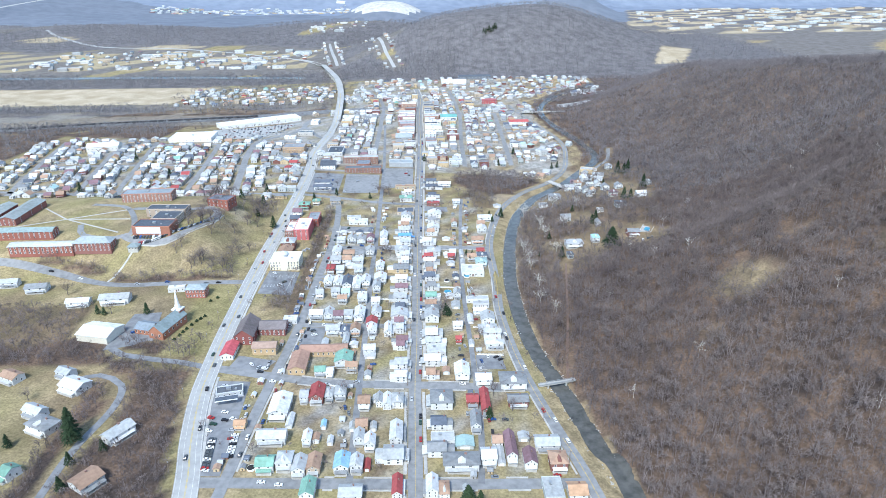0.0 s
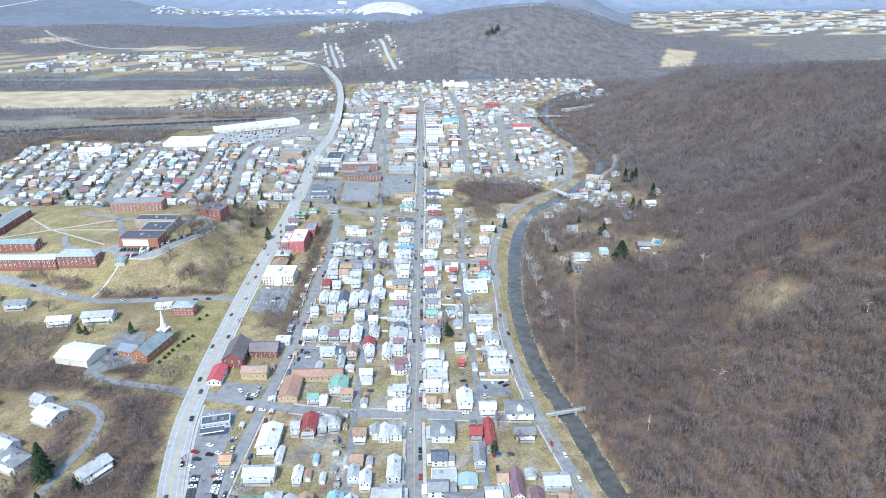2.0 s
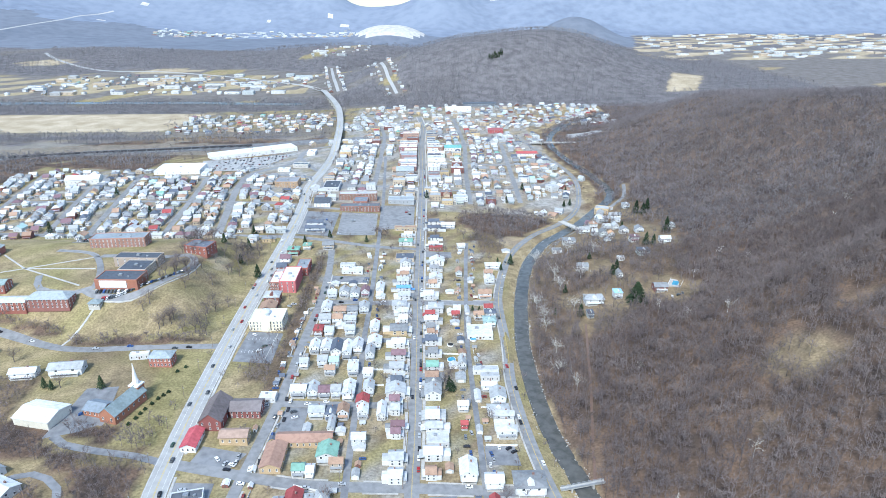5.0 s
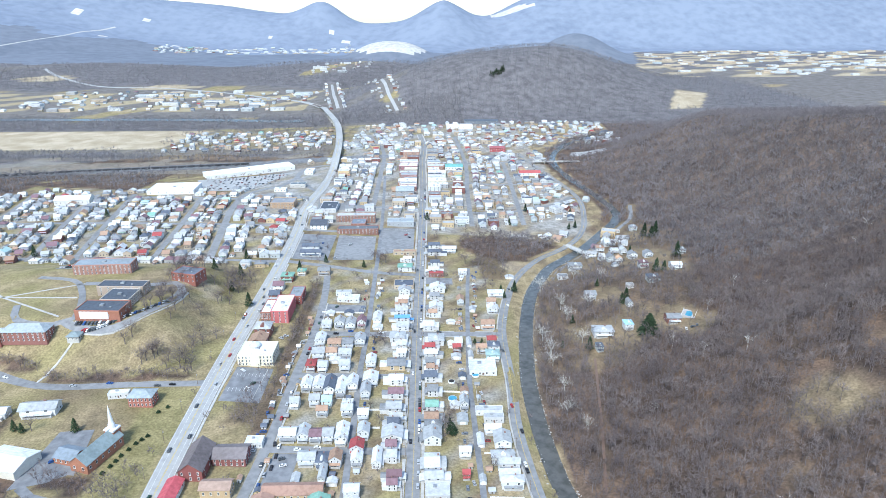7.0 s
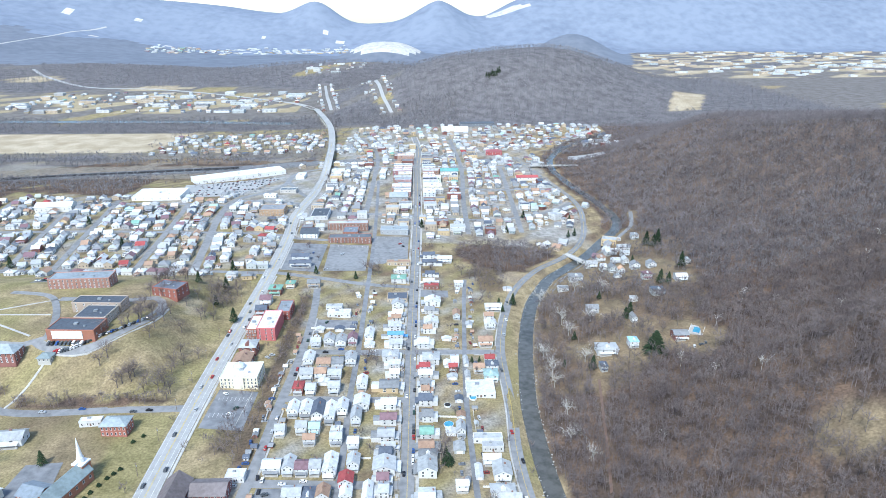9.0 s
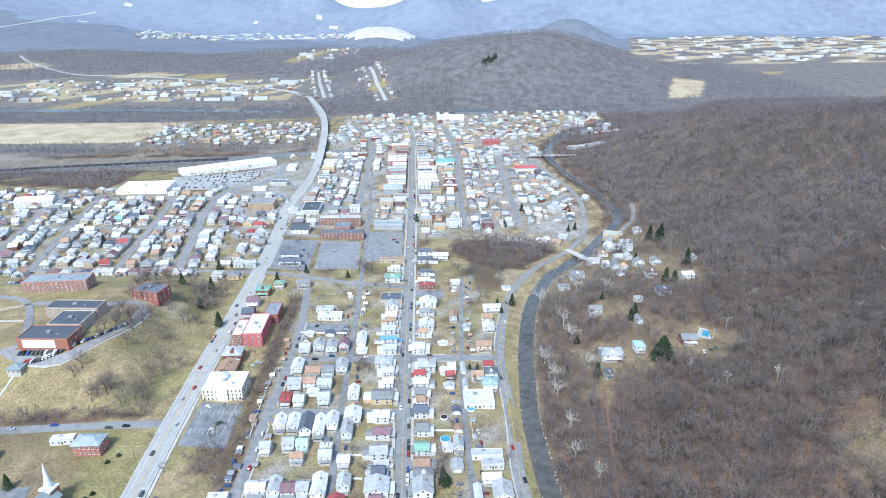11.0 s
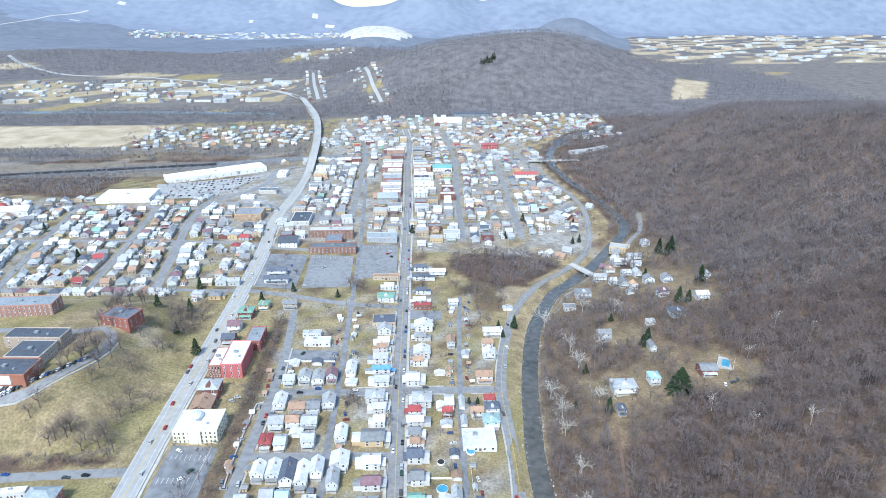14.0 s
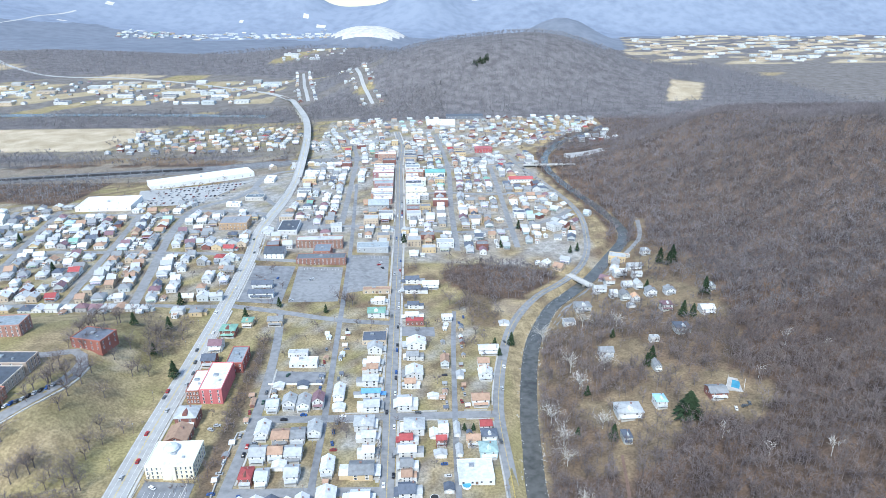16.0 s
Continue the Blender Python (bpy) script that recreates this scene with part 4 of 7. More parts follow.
# x, y, width, depth and: shape, roof and wall
HOUSES = [
    [(-83.9, -84.6, 10.0, 9.0, 'Snw'), (-73.5, -82.3, 8.9, 10.0, 'Hkw'), (-64.7, -85.9, 7.5, 12.0, 'Fkw'), (-56.6, -84.5, 7.5, 12.0, 'Fbb'), (-41.0, -83.4, 8.3, 12.0, 'Flw'), (-32.5, -84.6, 6.9, 9.0, 'Fww'), (-26.7, -83.3, 3.5, 8.0, 'Grr'), (-14.4, -75.8, 16.0, 12.0, 'Skw'), (-85.0, -61.3, 16.6, 9.0, 'Sww'), (-64.1, -61.6, 5.2, 9.0, 'Fww'), (-58.9, -61.0, 4.0, 6.0, 'Gbw'), (-50.3, -62.8, 3.3, 6.0, 'Gww'), (-33.2, -61.2, 6.1, 9.0, 'Fkw'), (-26.3, -65.9, 6.4, 9.0, 'Fww'), (-10.9, -57.1, 7.4, 16.0, 'Fww'), (-85.9, -31.3, 11.8, 20.0, 'Fww'), (-77.4, -44.7, 4.0, 12.0, 'Gww'), (-72.1, -20.6, 5.6, 9.0, 'Skw'), (-64.2, -18.6, 9.1, 14.0, 'Frr'), (-56.3, -18.0, 5.5, 10.0, 'Hkw'), (-49.1, -16.5, 7.1, 10.0, 'Hkw'), (-32.7, -26.4, 7.7, 9.0, 'Sbw'), (-23.2, -23.4, 4.0, 10.0, 'Fkw'), (-17.9, -24.8, 5.5, 12.0, 'Fww')],
    [(-11.0, -24.2, 7.2, 10.0, 'Hkw'), (-32.4, -49.2, 7.3, 8.0, 'Sbo'), (-25.4, -49.6, 3.8, 6.0, 'Gkw'), (-56.1, -48.2, 3.1, 6.0, 'Glw'), (-38.4, -50.2, 3.5, 6.0, 'Gkk'), (-66.0, 8.3, 7.4, 7.0, 'Snw'), (-59.3, 7.9, 5.0, 8.0, 'Sww'), (-51.3, 23.7, 12.0, 13.0, 'Fnw'), (-44.7, 13.5, 8.2, 6.0, 'Sbb'), (-33.0, 30.4, 7.4, 4.0, 'Gww'), (-33.0, 6.2, 4.3, 6.0, 'Gkw'), (-11.5, 3.9, 11.7, 9.0, 'Sww'), (-11.8, 19.7, 12.5, 9.0, 'Skw'), (-11.9, 50.4, 12.3, 6.3, 'Spw'), (-25.7, -21.1, 3.8, 6.0, 'Gkw')],
    [(12.6, 7.4, 9.1, 8.0, 'Sbw'), (33.2, 10.0, 9.9, 14.0, 'Fww'), (22.1, 13.1, 4.8, 6.0, 'Gbk'), (15.1, 24.5, 15.5, 9.0, 'Sww'), (47.7, 1.6, 10.7, 9.0, 'Sww'), (68.1, 0.3, 17.7, 14.0, 'Hgw'), (60.3, 47.0, 13.0, 6.5, 'Hww'), (59.9, 63.1, 13.4, 5.5, 'Skw'), (17.7, -23.2, 14.0, 14.0, 'Hgw'), (17.2, -46.2, 13.1, 9.0, 'Sdw'), (17.3, -60.5, 14.3, 9.0, 'Lkw'), (16.1, -70.8, 15.6, 8.9, 'Sgw'), (27.5, -81.3, 19.8, 10.9, 'Hgw'), (30.5, -63.3, 10.2, 9.0, 'Gtk'), (38.5, -45.0, 6.3, 14.0, 'Fgw'), (38.1, -22.6, 7.9, 9.0, 'Srr'), (46.4, -24.2, 5.8, 22.0, 'Frr'), (68.5, -21.9, 13.1, 9.0, 'Sgr'), (50.2, -63.4, 6.2, 7.9, 'Sbw'), (43.8, -76.6, 8.8, 10.0, 'Sww'), (51.0, -74.9, 4.4, 13.9, 'Gkw'), (57.5, -68.6, 6.3, 20.0, 'Fpw')],
    [(67.8, -78.6, 7.2, 12.0, 'Fpw'), (80.3, -64.0, 14.1, 10.0, 'Skw'), (84.0, -80.4, 9.9, 11.0, 'Hbr'), (67.2, -57.4, 6.6, 6.0, 'Gkk'), (77.0, -102.6, 10.5, 16.0, 'Lkk'), (89.9, -104.5, 10.1, 10.0, 'Sow'), (10.2, -101.0, 6.4, 12.0, 'Fww'), (16.8, -103.3, 5.5, 10.0, 'Hbw'), (-8.9, -101.4, 5.5, 14.0, 'Frw'), (-57.1, -104.4, 7.5, 12.0, 'Fnw'), (-33.8, -106.5, 12.0, 9.0, 'Skw'), (29.0, -102.9, 3.7, 6.0, 'Gkk')],
    [(-99.7, 80.6, 11.1, 8.0, 'Lww'), (-80.1, 88.5, 10.7, 9.0, 'Sww'), (-70.4, 89.7, 7.4, 11.0, 'Fkw'), (-62.3, 88.4, 7.8, 9.0, 'Spw'), (-54.3, 88.9, 6.9, 9.0, 'Skw'), (-45.7, 90.7, 8.2, 16.0, 'Fww'), (-82.4, 124.1, 6.6, 7.0, 'Skw'), (-69.3, 128.2, 7.4, 8.0, 'Skw'), (-60.7, 127.2, 7.1, 8.0, 'Stw'), (-62.2, 115.1, 7.7, 6.0, 'Sbw'), (-45.4, 117.0, 7.7, 8.0, 'Skw'), (-46.1, 125.3, 7.9, 5.0, 'Lww'), (-78.1, 147.6, 7.3, 11.0, 'Fww'), (-69.7, 149.0, 7.9, 13.0, 'Fww'), (-61.2, 146.8, 7.9, 16.0, 'Fdw'), (-52.7, 145.1, 6.9, 17.0, 'Fww'), (-45.0, 151.2, 7.4, 12.0, 'Fww'), (-64.0, 65.5, 10.5, 9.0, 'Skw'), (-54.5, 63.9, 7.2, 10.0, 'Hdw'), (-46.6, 64.7, 7.5, 9.0, 'Fbw'), (-68.0, 47.2, 4.6, 8.0, 'Gkw')],
    [(-52.6, 51.3, 4.5, 12.0, 'Fkk'), (-46.3, 45.7, 6.0, 5.0, 'Gww'), (-33.8, 36.9, 8.8, 7.7, 'Sww'), (-34.9, 77.5, 8.5, 9.0, 'Frw'), (-33.6, 64.9, 6.8, 8.0, 'Fww'), (-21.4, 66.3, 5.7, 14.0, 'Fww'), (-13.6, 69.3, 8.6, 9.0, 'Skw'), (-14.8, 78.7, 10.0, 7.0, 'Spw'), (-12.4, 43.5, 8.9, 6.3, 'Spw'), (-32.0, 93.5, 7.4, 10.0, 'Fkw'), (-34.0, 112.8, 7.2, 8.0, 'Sww'), (-34.8, 141.4, 6.8, 12.0, 'Fkw'), (-32.5, 158.2, 10.4, 12.0, 'Fww')],
    [(-15.8, 157.5, 14.7, 9.0, 'Sww'), (-15.2, 139.2, 15.4, 8.0, 'Spw'), (-15.8, 121.0, 14.8, 10.0, 'Skw'), (-14.7, 102.4, 10.9, 7.4, 'Sdr'), (-13.1, 90.6, 13.0, 12.0, 'Fkw'), (-13.3, 108.9, 12.2, 4.4, 'Skw')],
    [(14.5, 163.1, 13.2, 9.0, 'Sdw'), (15.4, 144.1, 10.7, 9.0, 'Sgw'), (15.1, 125.3, 12.7, 9.0, 'Snw'), (14.8, 111.1, 13.5, 9.0, 'Sbw'), (13.7, 101.7, 11.3, 7.0, 'Hgw'), (13.2, 89.3, 11.0, 12.0, 'Fkw'), (14.7, 63.6, 13.1, 13.0, 'Sww'), (15.9, 51.2, 15.5, 8.0, 'Skw'), (15.6, 38.8, 14.3, 12.0, 'Lww'), (29.1, 127.9, 6.3, 6.0, 'Gww'), (35.8, 128.7, 5.9, 10.0, 'Fkw'), (33.8, 111.4, 7.0, 9.0, 'Gkk'), (44.6, 88.6, 4.4, 12.0, 'Gww'), (58.7, 87.8, 10.7, 12.0, 'Fkw'), (53.5, 99.4, 11.0, 6.0, 'Sww'), (55.5, 112.5, 13.7, 6.0, 'Lkw'), (53.0, 120.9, 19.1, 6.0, 'Lkw'), (57.0, 70.1, 13.8, 7.5, 'Hkw'), (59.2, 54.1, 12.2, 6.5, 'Sww'), (43.0, 50.2, 3.8, 6.0, 'Gkw'), (33.6, 74.7, 7.5, 6.0, 'Sww'), (33.3, 54.2, 4.8, 5.0, 'Srr'), (37.0, 147.6, 5.8, 6.0, 'Gbw'), (36.6, 167.2, 5.7, 6.0, 'Gdw')],
    [(-77.2, 244.3, 8.1, 9.0, 'Skw'), (-66.6, 247.0, 8.6, 10.0, 'Fkw'), (-57.1, 247.3, 8.6, 12.0, 'Fkw'), (-47.6, 249.6, 7.5, 10.0, 'Fpw'), (-77.8, 268.7, 7.0, 6.0, 'Gww'), (-61.3, 270.7, 7.5, 6.0, 'Gdw'), (-64.7, 299.8, 20.7, 9.0, 'Lww'), (-70.8, 312.7, 15.0, 6.0, 'Lkw'), (-34.5, 259.4, 7.3, 14.0, 'Fww'), (-33.4, 243.8, 8.0, 6.0, 'Gww'), (-13.5, 338.9, 19.4, 16.0, 'Ldb'), (-12.4, 320.5, 11.0, 9.0, 'Fkw'), (-14.3, 300.9, 12.8, 9.0, 'Sww'), (-14.7, 290.0, 11.7, 6.0, 'Sbw'), (-15.9, 275.2, 15.3, 9.0, 'Skw'), (-15.3, 259.3, 18.4, 5.0, 'Suw'), (-13.7, 245.4, 14.7, 10.0, 'Skw'), (-15.3, 225.3, 12.4, 11.0, 'Hkw'), (-13.4, 211.9, 12.3, 8.0, 'Sww'), (-12.5, 196.5, 10.5, 8.0, 'Sww')],
    [(-17.2, 180.4, 19.5, 12.0, 'Sgo'), (-34.3, 183.9, 7.5, 12.0, 'Fww'), (-78.6, 217.4, 8.1, 13.0, 'Fww'), (-66.3, 211.6, 10.6, 10.0, 'Sbb'), (-55.8, 212.8, 9.2, 11.0, 'Sgw'), (-46.2, 218.1, 8.7, 11.0, 'Fkw'), (-76.6, 194.1, 9.6, 10.0, 'Skw'), (-66.6, 195.2, 9.0, 8.0, 'Sbw'), (-56.1, 196.0, 10.1, 10.0, 'Skw'), (-79.4, 175.1, 7.4, 10.0, 'Hrr'), (-70.6, 174.9, 7.2, 10.0, 'Skw'), (-62.9, 185.5, 7.8, 6.0, 'Gww'), (-53.9, 177.0, 8.0, 10.0, 'Skw'), (-13.8, 382.1, 14.6, 11.0, 'Hnw'), (-13.6, 406.6, 12.7, 8.0, 'Sww'), (-15.3, 428.7, 26.3, 7.0, 'Lbb'), (-119.5, 416.1, 22.1, 8.0, 'Sdw'), (-122.4, 435.3, 18.6, 8.0, 'Sdw'), (-119.6, 361.3, 8.8, 9.0, 'Hnb'), (-97.3, 364.1, 12.1, 9.0, 'Sgb')],
    [(21.0, 452.1, 18.7, 7.0, 'Sdw'), (21.8, 431.0, 21.4, 8.0, 'Sdw'), (20.8, 398.8, 14.2, 7.0, 'Sdw'), (19.5, 377.3, 15.7, 7.0, 'Sww'), (19.4, 367.8, 15.4, 7.0, 'Lrr'), (20.2, 329.1, 14.4, 11.0, 'Fww'), (19.1, 311.1, 13.1, 8.0, 'Sgw'), (18.1, 286.1, 12.0, 12.0, 'Fww'), (16.7, 271.6, 10.9, 6.0, 'Sbw'), (13.2, 248.6, 13.8, 12.0, 'Sww'), (17.3, 222.2, 12.7, 12.0, 'Hkw'), (13.9, 209.7, 11.7, 7.0, 'Srw'), (15.1, 198.5, 15.2, 8.0, 'Sww'), (14.0, 185.1, 10.7, 8.0, 'Sgw'), (13.8, 176.4, 8.9, 7.0, 'Sbw'), (41.6, 303.3, 6.5, 10.0, 'Fbk'), (30.9, 258.4, 7.6, 4.0, 'Gww'), (29.7, 216.6, 5.1, 8.0, 'Gww'), (36.0, 219.9, 6.3, 12.0, 'Sww'), (34.2, 207.1, 6.8, 4.0, 'Srr'), (33.1, 196.8, 7.6, 5.0, 'Gkw')],
    [(77.7, 323.3, 15.5, 9.0, 'Sww'), (71.3, 302.6, 8.7, 8.0, 'Sbw'), (71.1, 285.9, 10.2, 9.0, 'Fww'), (63.7, 253.0, 11.9, 9.0, 'Sbw'), (52.0, 285.8, 5.5, 7.0, 'Gkw'), (97.3, 371.8, 8.5, 6.0, 'Gkw'), (44.9, 220.8, 4.0, 12.0, 'Gkw'), (64.2, 223.7, 7.8, 7.0, 'Srw'), (65.2, 213.8, 9.8, 8.0, 'Hdw'), (63.0, 199.7, 10.8, 10.0, 'Htt'), (54.4, 208.2, 8.6, 6.0, 'Sbb'), (45.0, 200.0, 4.2, 9.0, 'Gkw'), (53.1, 180.0, 21.2, 18.0, 'Lww'), (35.6, 443.2, 15.3, 9.0, 'Sww'), (47.5, 374.9, 8.9, 5.0, 'Sww')],
    [(172.7, 395.9, 13.8, 11.0, 'Hgw'), (154.2, 369.6, 10.3, 8.0, 'Lgw'), (231.0, 472.3, 13.1, 9.0, 'Sww'), (214.2, 451.7, 9.5, 8.0, 'Hbw'), (226.2, 435.8, 9.0, 8.0, 'Skw'), (214.4, 406.5, 7.9, 10.0, 'Fgk'), (234.7, 428.6, 6.8, 9.0, 'Fkw'), (238.3, 405.5, 9.4, 9.0, 'Fgw'), (254.7, 402.7, 9.1, 9.0, 'Fgw'), (239.0, 369.8, 9.5, 8.0, 'Hpw'), (221.3, 397.4, 6.7, 7.0, 'Fow'), (214.1, 385.3, 7.0, 6.0, 'Gkw'), (206.7, 414.8, 6.3, 8.0, 'Sww'), (198.8, 432.1, 11.9, 7.0, 'Skw'), (250.2, 485.5, 14.3, 9.0, 'Skw'), (275.4, 524.3, 8.8, 9.0, 'Hgw'), (244.1, 459.9, 9.6, 7.0, 'Skw'), (167.6, 305.6, 10.3, 9.1, 'Sgw'), (196.6, 276.2, 5.2, 9.0, 'Fgk'), (266.9, 352.9, 11.2, 10.0, 'Sww'), (235.1, 326.5, 11.8, 11.0, 'Hdk'), (221.1, 233.1, 11.8, 10.0, 'Sgr'), (290.1, 398.1, 6.5, 9.0, 'Hgk')],
    [(159.9, 227.4, 16.4, 12.0, 'Hkw'), (182.6, 231.8, 7.4, 9.0, 'Hlw'), (150.8, 202.0, 5.5, 8.0, 'Hdk'), (165.7, 298.5, 4.0, 4.1, 'Gww'), (209.2, 316.1, 7.2, 5.0, 'Lkw')],
    [(-327.1, 136.4, 17.0, 10.0, 'Sgw'), (-278.6, 108.4, 17.5, 9.0, 'Sww'), (-250.2, 112.8, 22.5, 11.0, 'Skw'), (-223.9, -51.7, 17.1, 11.0, 'Hgw'), (-235.9, -37.8, 13.8, 8.0, 'Skw'), (-224.3, -10.8, 16.6, 12.0, 'Sww'), (-237.8, 4.5, 11.1, 8.0, 'Skw'), (-176.1, -59.1, 16.7, 9.0, 'Skw'), (-176.7, -98.4, 13.7, 12.0, 'Sbw'), (-220.9, -92.2, 7.0, 9.0, 'Snw'), (-272.1, 1.2, 13.2, 9.0, 'Sbw'), (-356.6, 147.3, 14.7, 8.0, 'Skw'), (-205.5, 130.0, 14.0, 5.0, 'Lww')],
]
random.seed(5)
TAKEN = []
for block in HOUSES:
    for x, y, w, d, code in block:
        face = "e" if -24 < x < 0 else "w" if 0 <= x < 24 else "s"
        turn = 0.0
        if x < -160:
            turn = 0.1 if y > 100 else -0.25 if w > 20 else 1.0 if x > -195 else -0.45
        put_house(x, y, w, d, code, face, turn=turn, tall=(random.uniform(0.78, 0.98) if w > 5.5 or code[0] in "GL" else 0.7))
        TAKEN.append((x, y, w, d))


def free(x, y, w, d):
    return all(abs(x - a) > (w + c) / 2 + 0.5 or abs(y - b) > (d + e) / 2 + 0.5 for a, b, c, e in TAKEN)


FAR_V, FAR_F, FAR_C = [], [], []


def paint_mesh(name, verts, faces, colours, parent=None):
    me = bpy.data.meshes.new(name)
    me.from_pydata(verts, [], faces)
    me.attributes.new("paint", "FLOAT_COLOR", "CORNER").data.foreach_set("color", np.array(colours, np.float32).ravel())
    me.materials.append(TOWN_PAINT)
    ob = new(name, me)
    ob.parent = parent
    return ob


def far_block(x, y, w, d, h, rise, turn, wall, roof, kind="S", label="", shed=False):
    """Walls, roof, chimney, porch and windows of one house; with a label a thing of its own, else joined to the far town."""
    c, s = math.cos(turn), math.sin(turn)
    z = float(ground(x, y)) + 0.1
    own = {"wall": ([], [], []), "roof": ([], [], [])}

    def add(points, faces, colour, piece="wall"):
        vs, fs, cs = own[piece] if label else (FAR_V, FAR_F, FAR_C)
        n = len(vs)
        if label:
            vs.extend(points)
        else:
            vs.extend((x + a * c - b * s, y + a * s + b * c, z + e) for a, b, e in points)
        for f in faces:
            fs.append([n + i for i in f])
            cs.extend([(*colour, 1.0)] * len(f))

    def cube(x0, x1, y0, y1, z0, z1, colour, piece="wall"):
        add([(a, b, e) for e in (z0, z1) for a, b in ((x0, y0), (x1, y0), (x1, y1), (x0, y1))], [(4, 5, 6, 7), (0, 1, 5, 4), (1, 2, 6, 5), (2, 3, 7, 6), (3, 0, 4, 7)], colour, piece)

    a, b = w / 2, d / 2
    if kind == "car":
        cube(-a, a, -b, b, 0.3, h, wall)
        cube(-a + 0.15, a - 0.15, -b + 0.6, b - 1.3, h, h + 0.5, (0.05, 0.055, 0.06))
        cube(-a + 0.25, a - 0.25, -b + 0.9, b - 1.7, h + 0.5, h + 0.54, wall)
        return
    cube(-a, a, -b, b, -1.5, h, wall)
    o, t = 0.5, 0.2
    if kind == "S":
        add([(-a, -b, h), (-a, b, h), (-a, 0, h + rise), (a, -b, h), (a, b, h), (a, 0, h + rise)], [(0, 2, 1), (3, 4, 5)], wall)
        add([(-a - o, -b - o, h - 0.3), (a + o, -b - o, h - 0.3), (a + o, 0, h + rise + t), (-a - o, 0, h + rise + t), (-a - o, b + o, h - 0.3), (a + o, b + o, h - 0.3), (-a - o, -b - o, h - 0.5), (a + o, -b - o, h - 0.5)], [(0, 1, 2, 3), (3, 2, 5, 4), (6, 7, 1, 0)], roof, "roof")
    elif kind == "F":
        add([(-a, -b, h), (a, -b, h), (0, -b, h + rise), (-a, b, h), (a, b, h), (0, b, h + rise)], [(0, 1, 2), (4, 3, 5)], wall)
        add([(-a - o, -b - o, h - 0.3), (0, -b - o, h + rise + t), (0, b + o, h + rise + t), (-a - o, b + o, h - 0.3), (a + o, -b - o, h - 0.3), (a + o, b + o, h - 0.3)], [(0, 1, 2, 3), (1, 4, 5, 2)], roof, "roof")
    elif kind == "H":
        r = max(0.2, b - a)
        add([(-a - o, -b - o, h - 0.1), (a + o, -b - o, h - 0.1), (a + o, b + o, h - 0.1), (-a - o, b + o, h - 0.1), (0, -r, h + rise), (0, r, h + rise)], [(0, 1, 4), (1, 2, 5, 4), (2, 3, 5), (3, 0, 4, 5)], roof, "roof")
    else:
        cube(-a + 0.3, a - 0.3, -b + 0.3, b - 0.3, h, h + 0.1, roof, "roof")
        for q in ((-a, a, -b, -b + 0.3), (-a, a, b - 0.3, b), (-a, -a + 0.3, -b + 0.3, b - 0.3), (a - 0.3, a, -b + 0.3, b - 0.3)):
            cube(*q, h, h + 0.7, wall)
        for k in range(int(w * d / 90)):
            u, v = random.uniform(-a + 2, a - 3), random.uniform(-b + 2, b - 3)
            cube(u, u + random.uniform(0.8, 2), v, v + random.uniform(0.8, 2), h + 0.1, h + random.uniform(0.7, 1.4), (0.4, 0.41, 0.42), "roof")
    if shed:
        cube(-0.4, 0.4, -b - 0.04, -b, 0.05, 1.6, (0.14, 0.12, 0.1))
        return
    if kind != "L":
        cube(a * 0.3, a * 0.3 + 0.6, 0.5, 1.1, h + rise * 0.4, h + rise + 0.6, (0.3, 0.2, 0.17), "roof")
        if random.random() < 0.6:
            shade = [random.uniform(0.7, 1.0) * v for v in roof]
            cube(-a + 0.5, a - 0.5, -b - 1.9, -b, 2.4, 2.65, shade, "roof")
            for u in (-a + 0.6, -a * 0.3, a * 0.3, a - 0.7):
                cube(u, u + 0.14, -b - 1.8, -b - 1.66, -0.5, 2.4, WALL["w"])
            cube(-a + 0.5, a - 0.5, -b - 1.9, -b, -1.0, 0.4, (0.32, 0.3, 0.28))
        if random.random() < 0.55:
            k = random.uniform(2.5, 4.5)
            cube(-a * 0.7, a * 0.5, b, b + k, -1.2, h * 0.55, wall)
            add([(-a * 0.7 - 0.2, b, h * 0.72), (a * 0.5 + 0.2, b, h * 0.72), (a * 0.5 + 0.2, b + k + 0.3, h * 0.52), (-a * 0.7 - 0.2, b + k + 0.3, h * 0.52)], [(0, 1, 2, 3)], [0.85 * v for v in roof], "roof")
    for lev in range(max(1, int(h / 2.7))):
        for k in range(max(2, int(w / 3.2))):
            u = -a + w * (k + 0.5) / max(2, int(w / 3.2))
            cube(u - 0.5, u + 0.5, -b - 0.05, -b, 1.1 + lev * 2.7, 2.5 + lev * 2.7, (0.08, 0.09, 0.1))
        for k in (-0.5, 0.1):
            for side in (-1, 1):
                u = side * a
                cube(min(u, u + side * 0.05), max(u, u + side * 0.05), k * b, k * b + 0.9, 1.1 + lev * 2.7, 2.5 + lev * 2.7, (0.08, 0.09, 0.1))
    if label:
        e = thing("commercial_building" if kind == "L" else "house", x, y, label, "building" if kind == "L" else "house", "houses of the town", math.degrees(turn), z)
        for piece in ("wall", "roof"):
            paint_mesh(piece, *own[piece], e)


def join_far_town():
    return tagged(paint_mesh("far_houses", FAR_V, FAR_F, FAR_C), "close rows of distant white and grey town houses", "houses", kind="stuff")


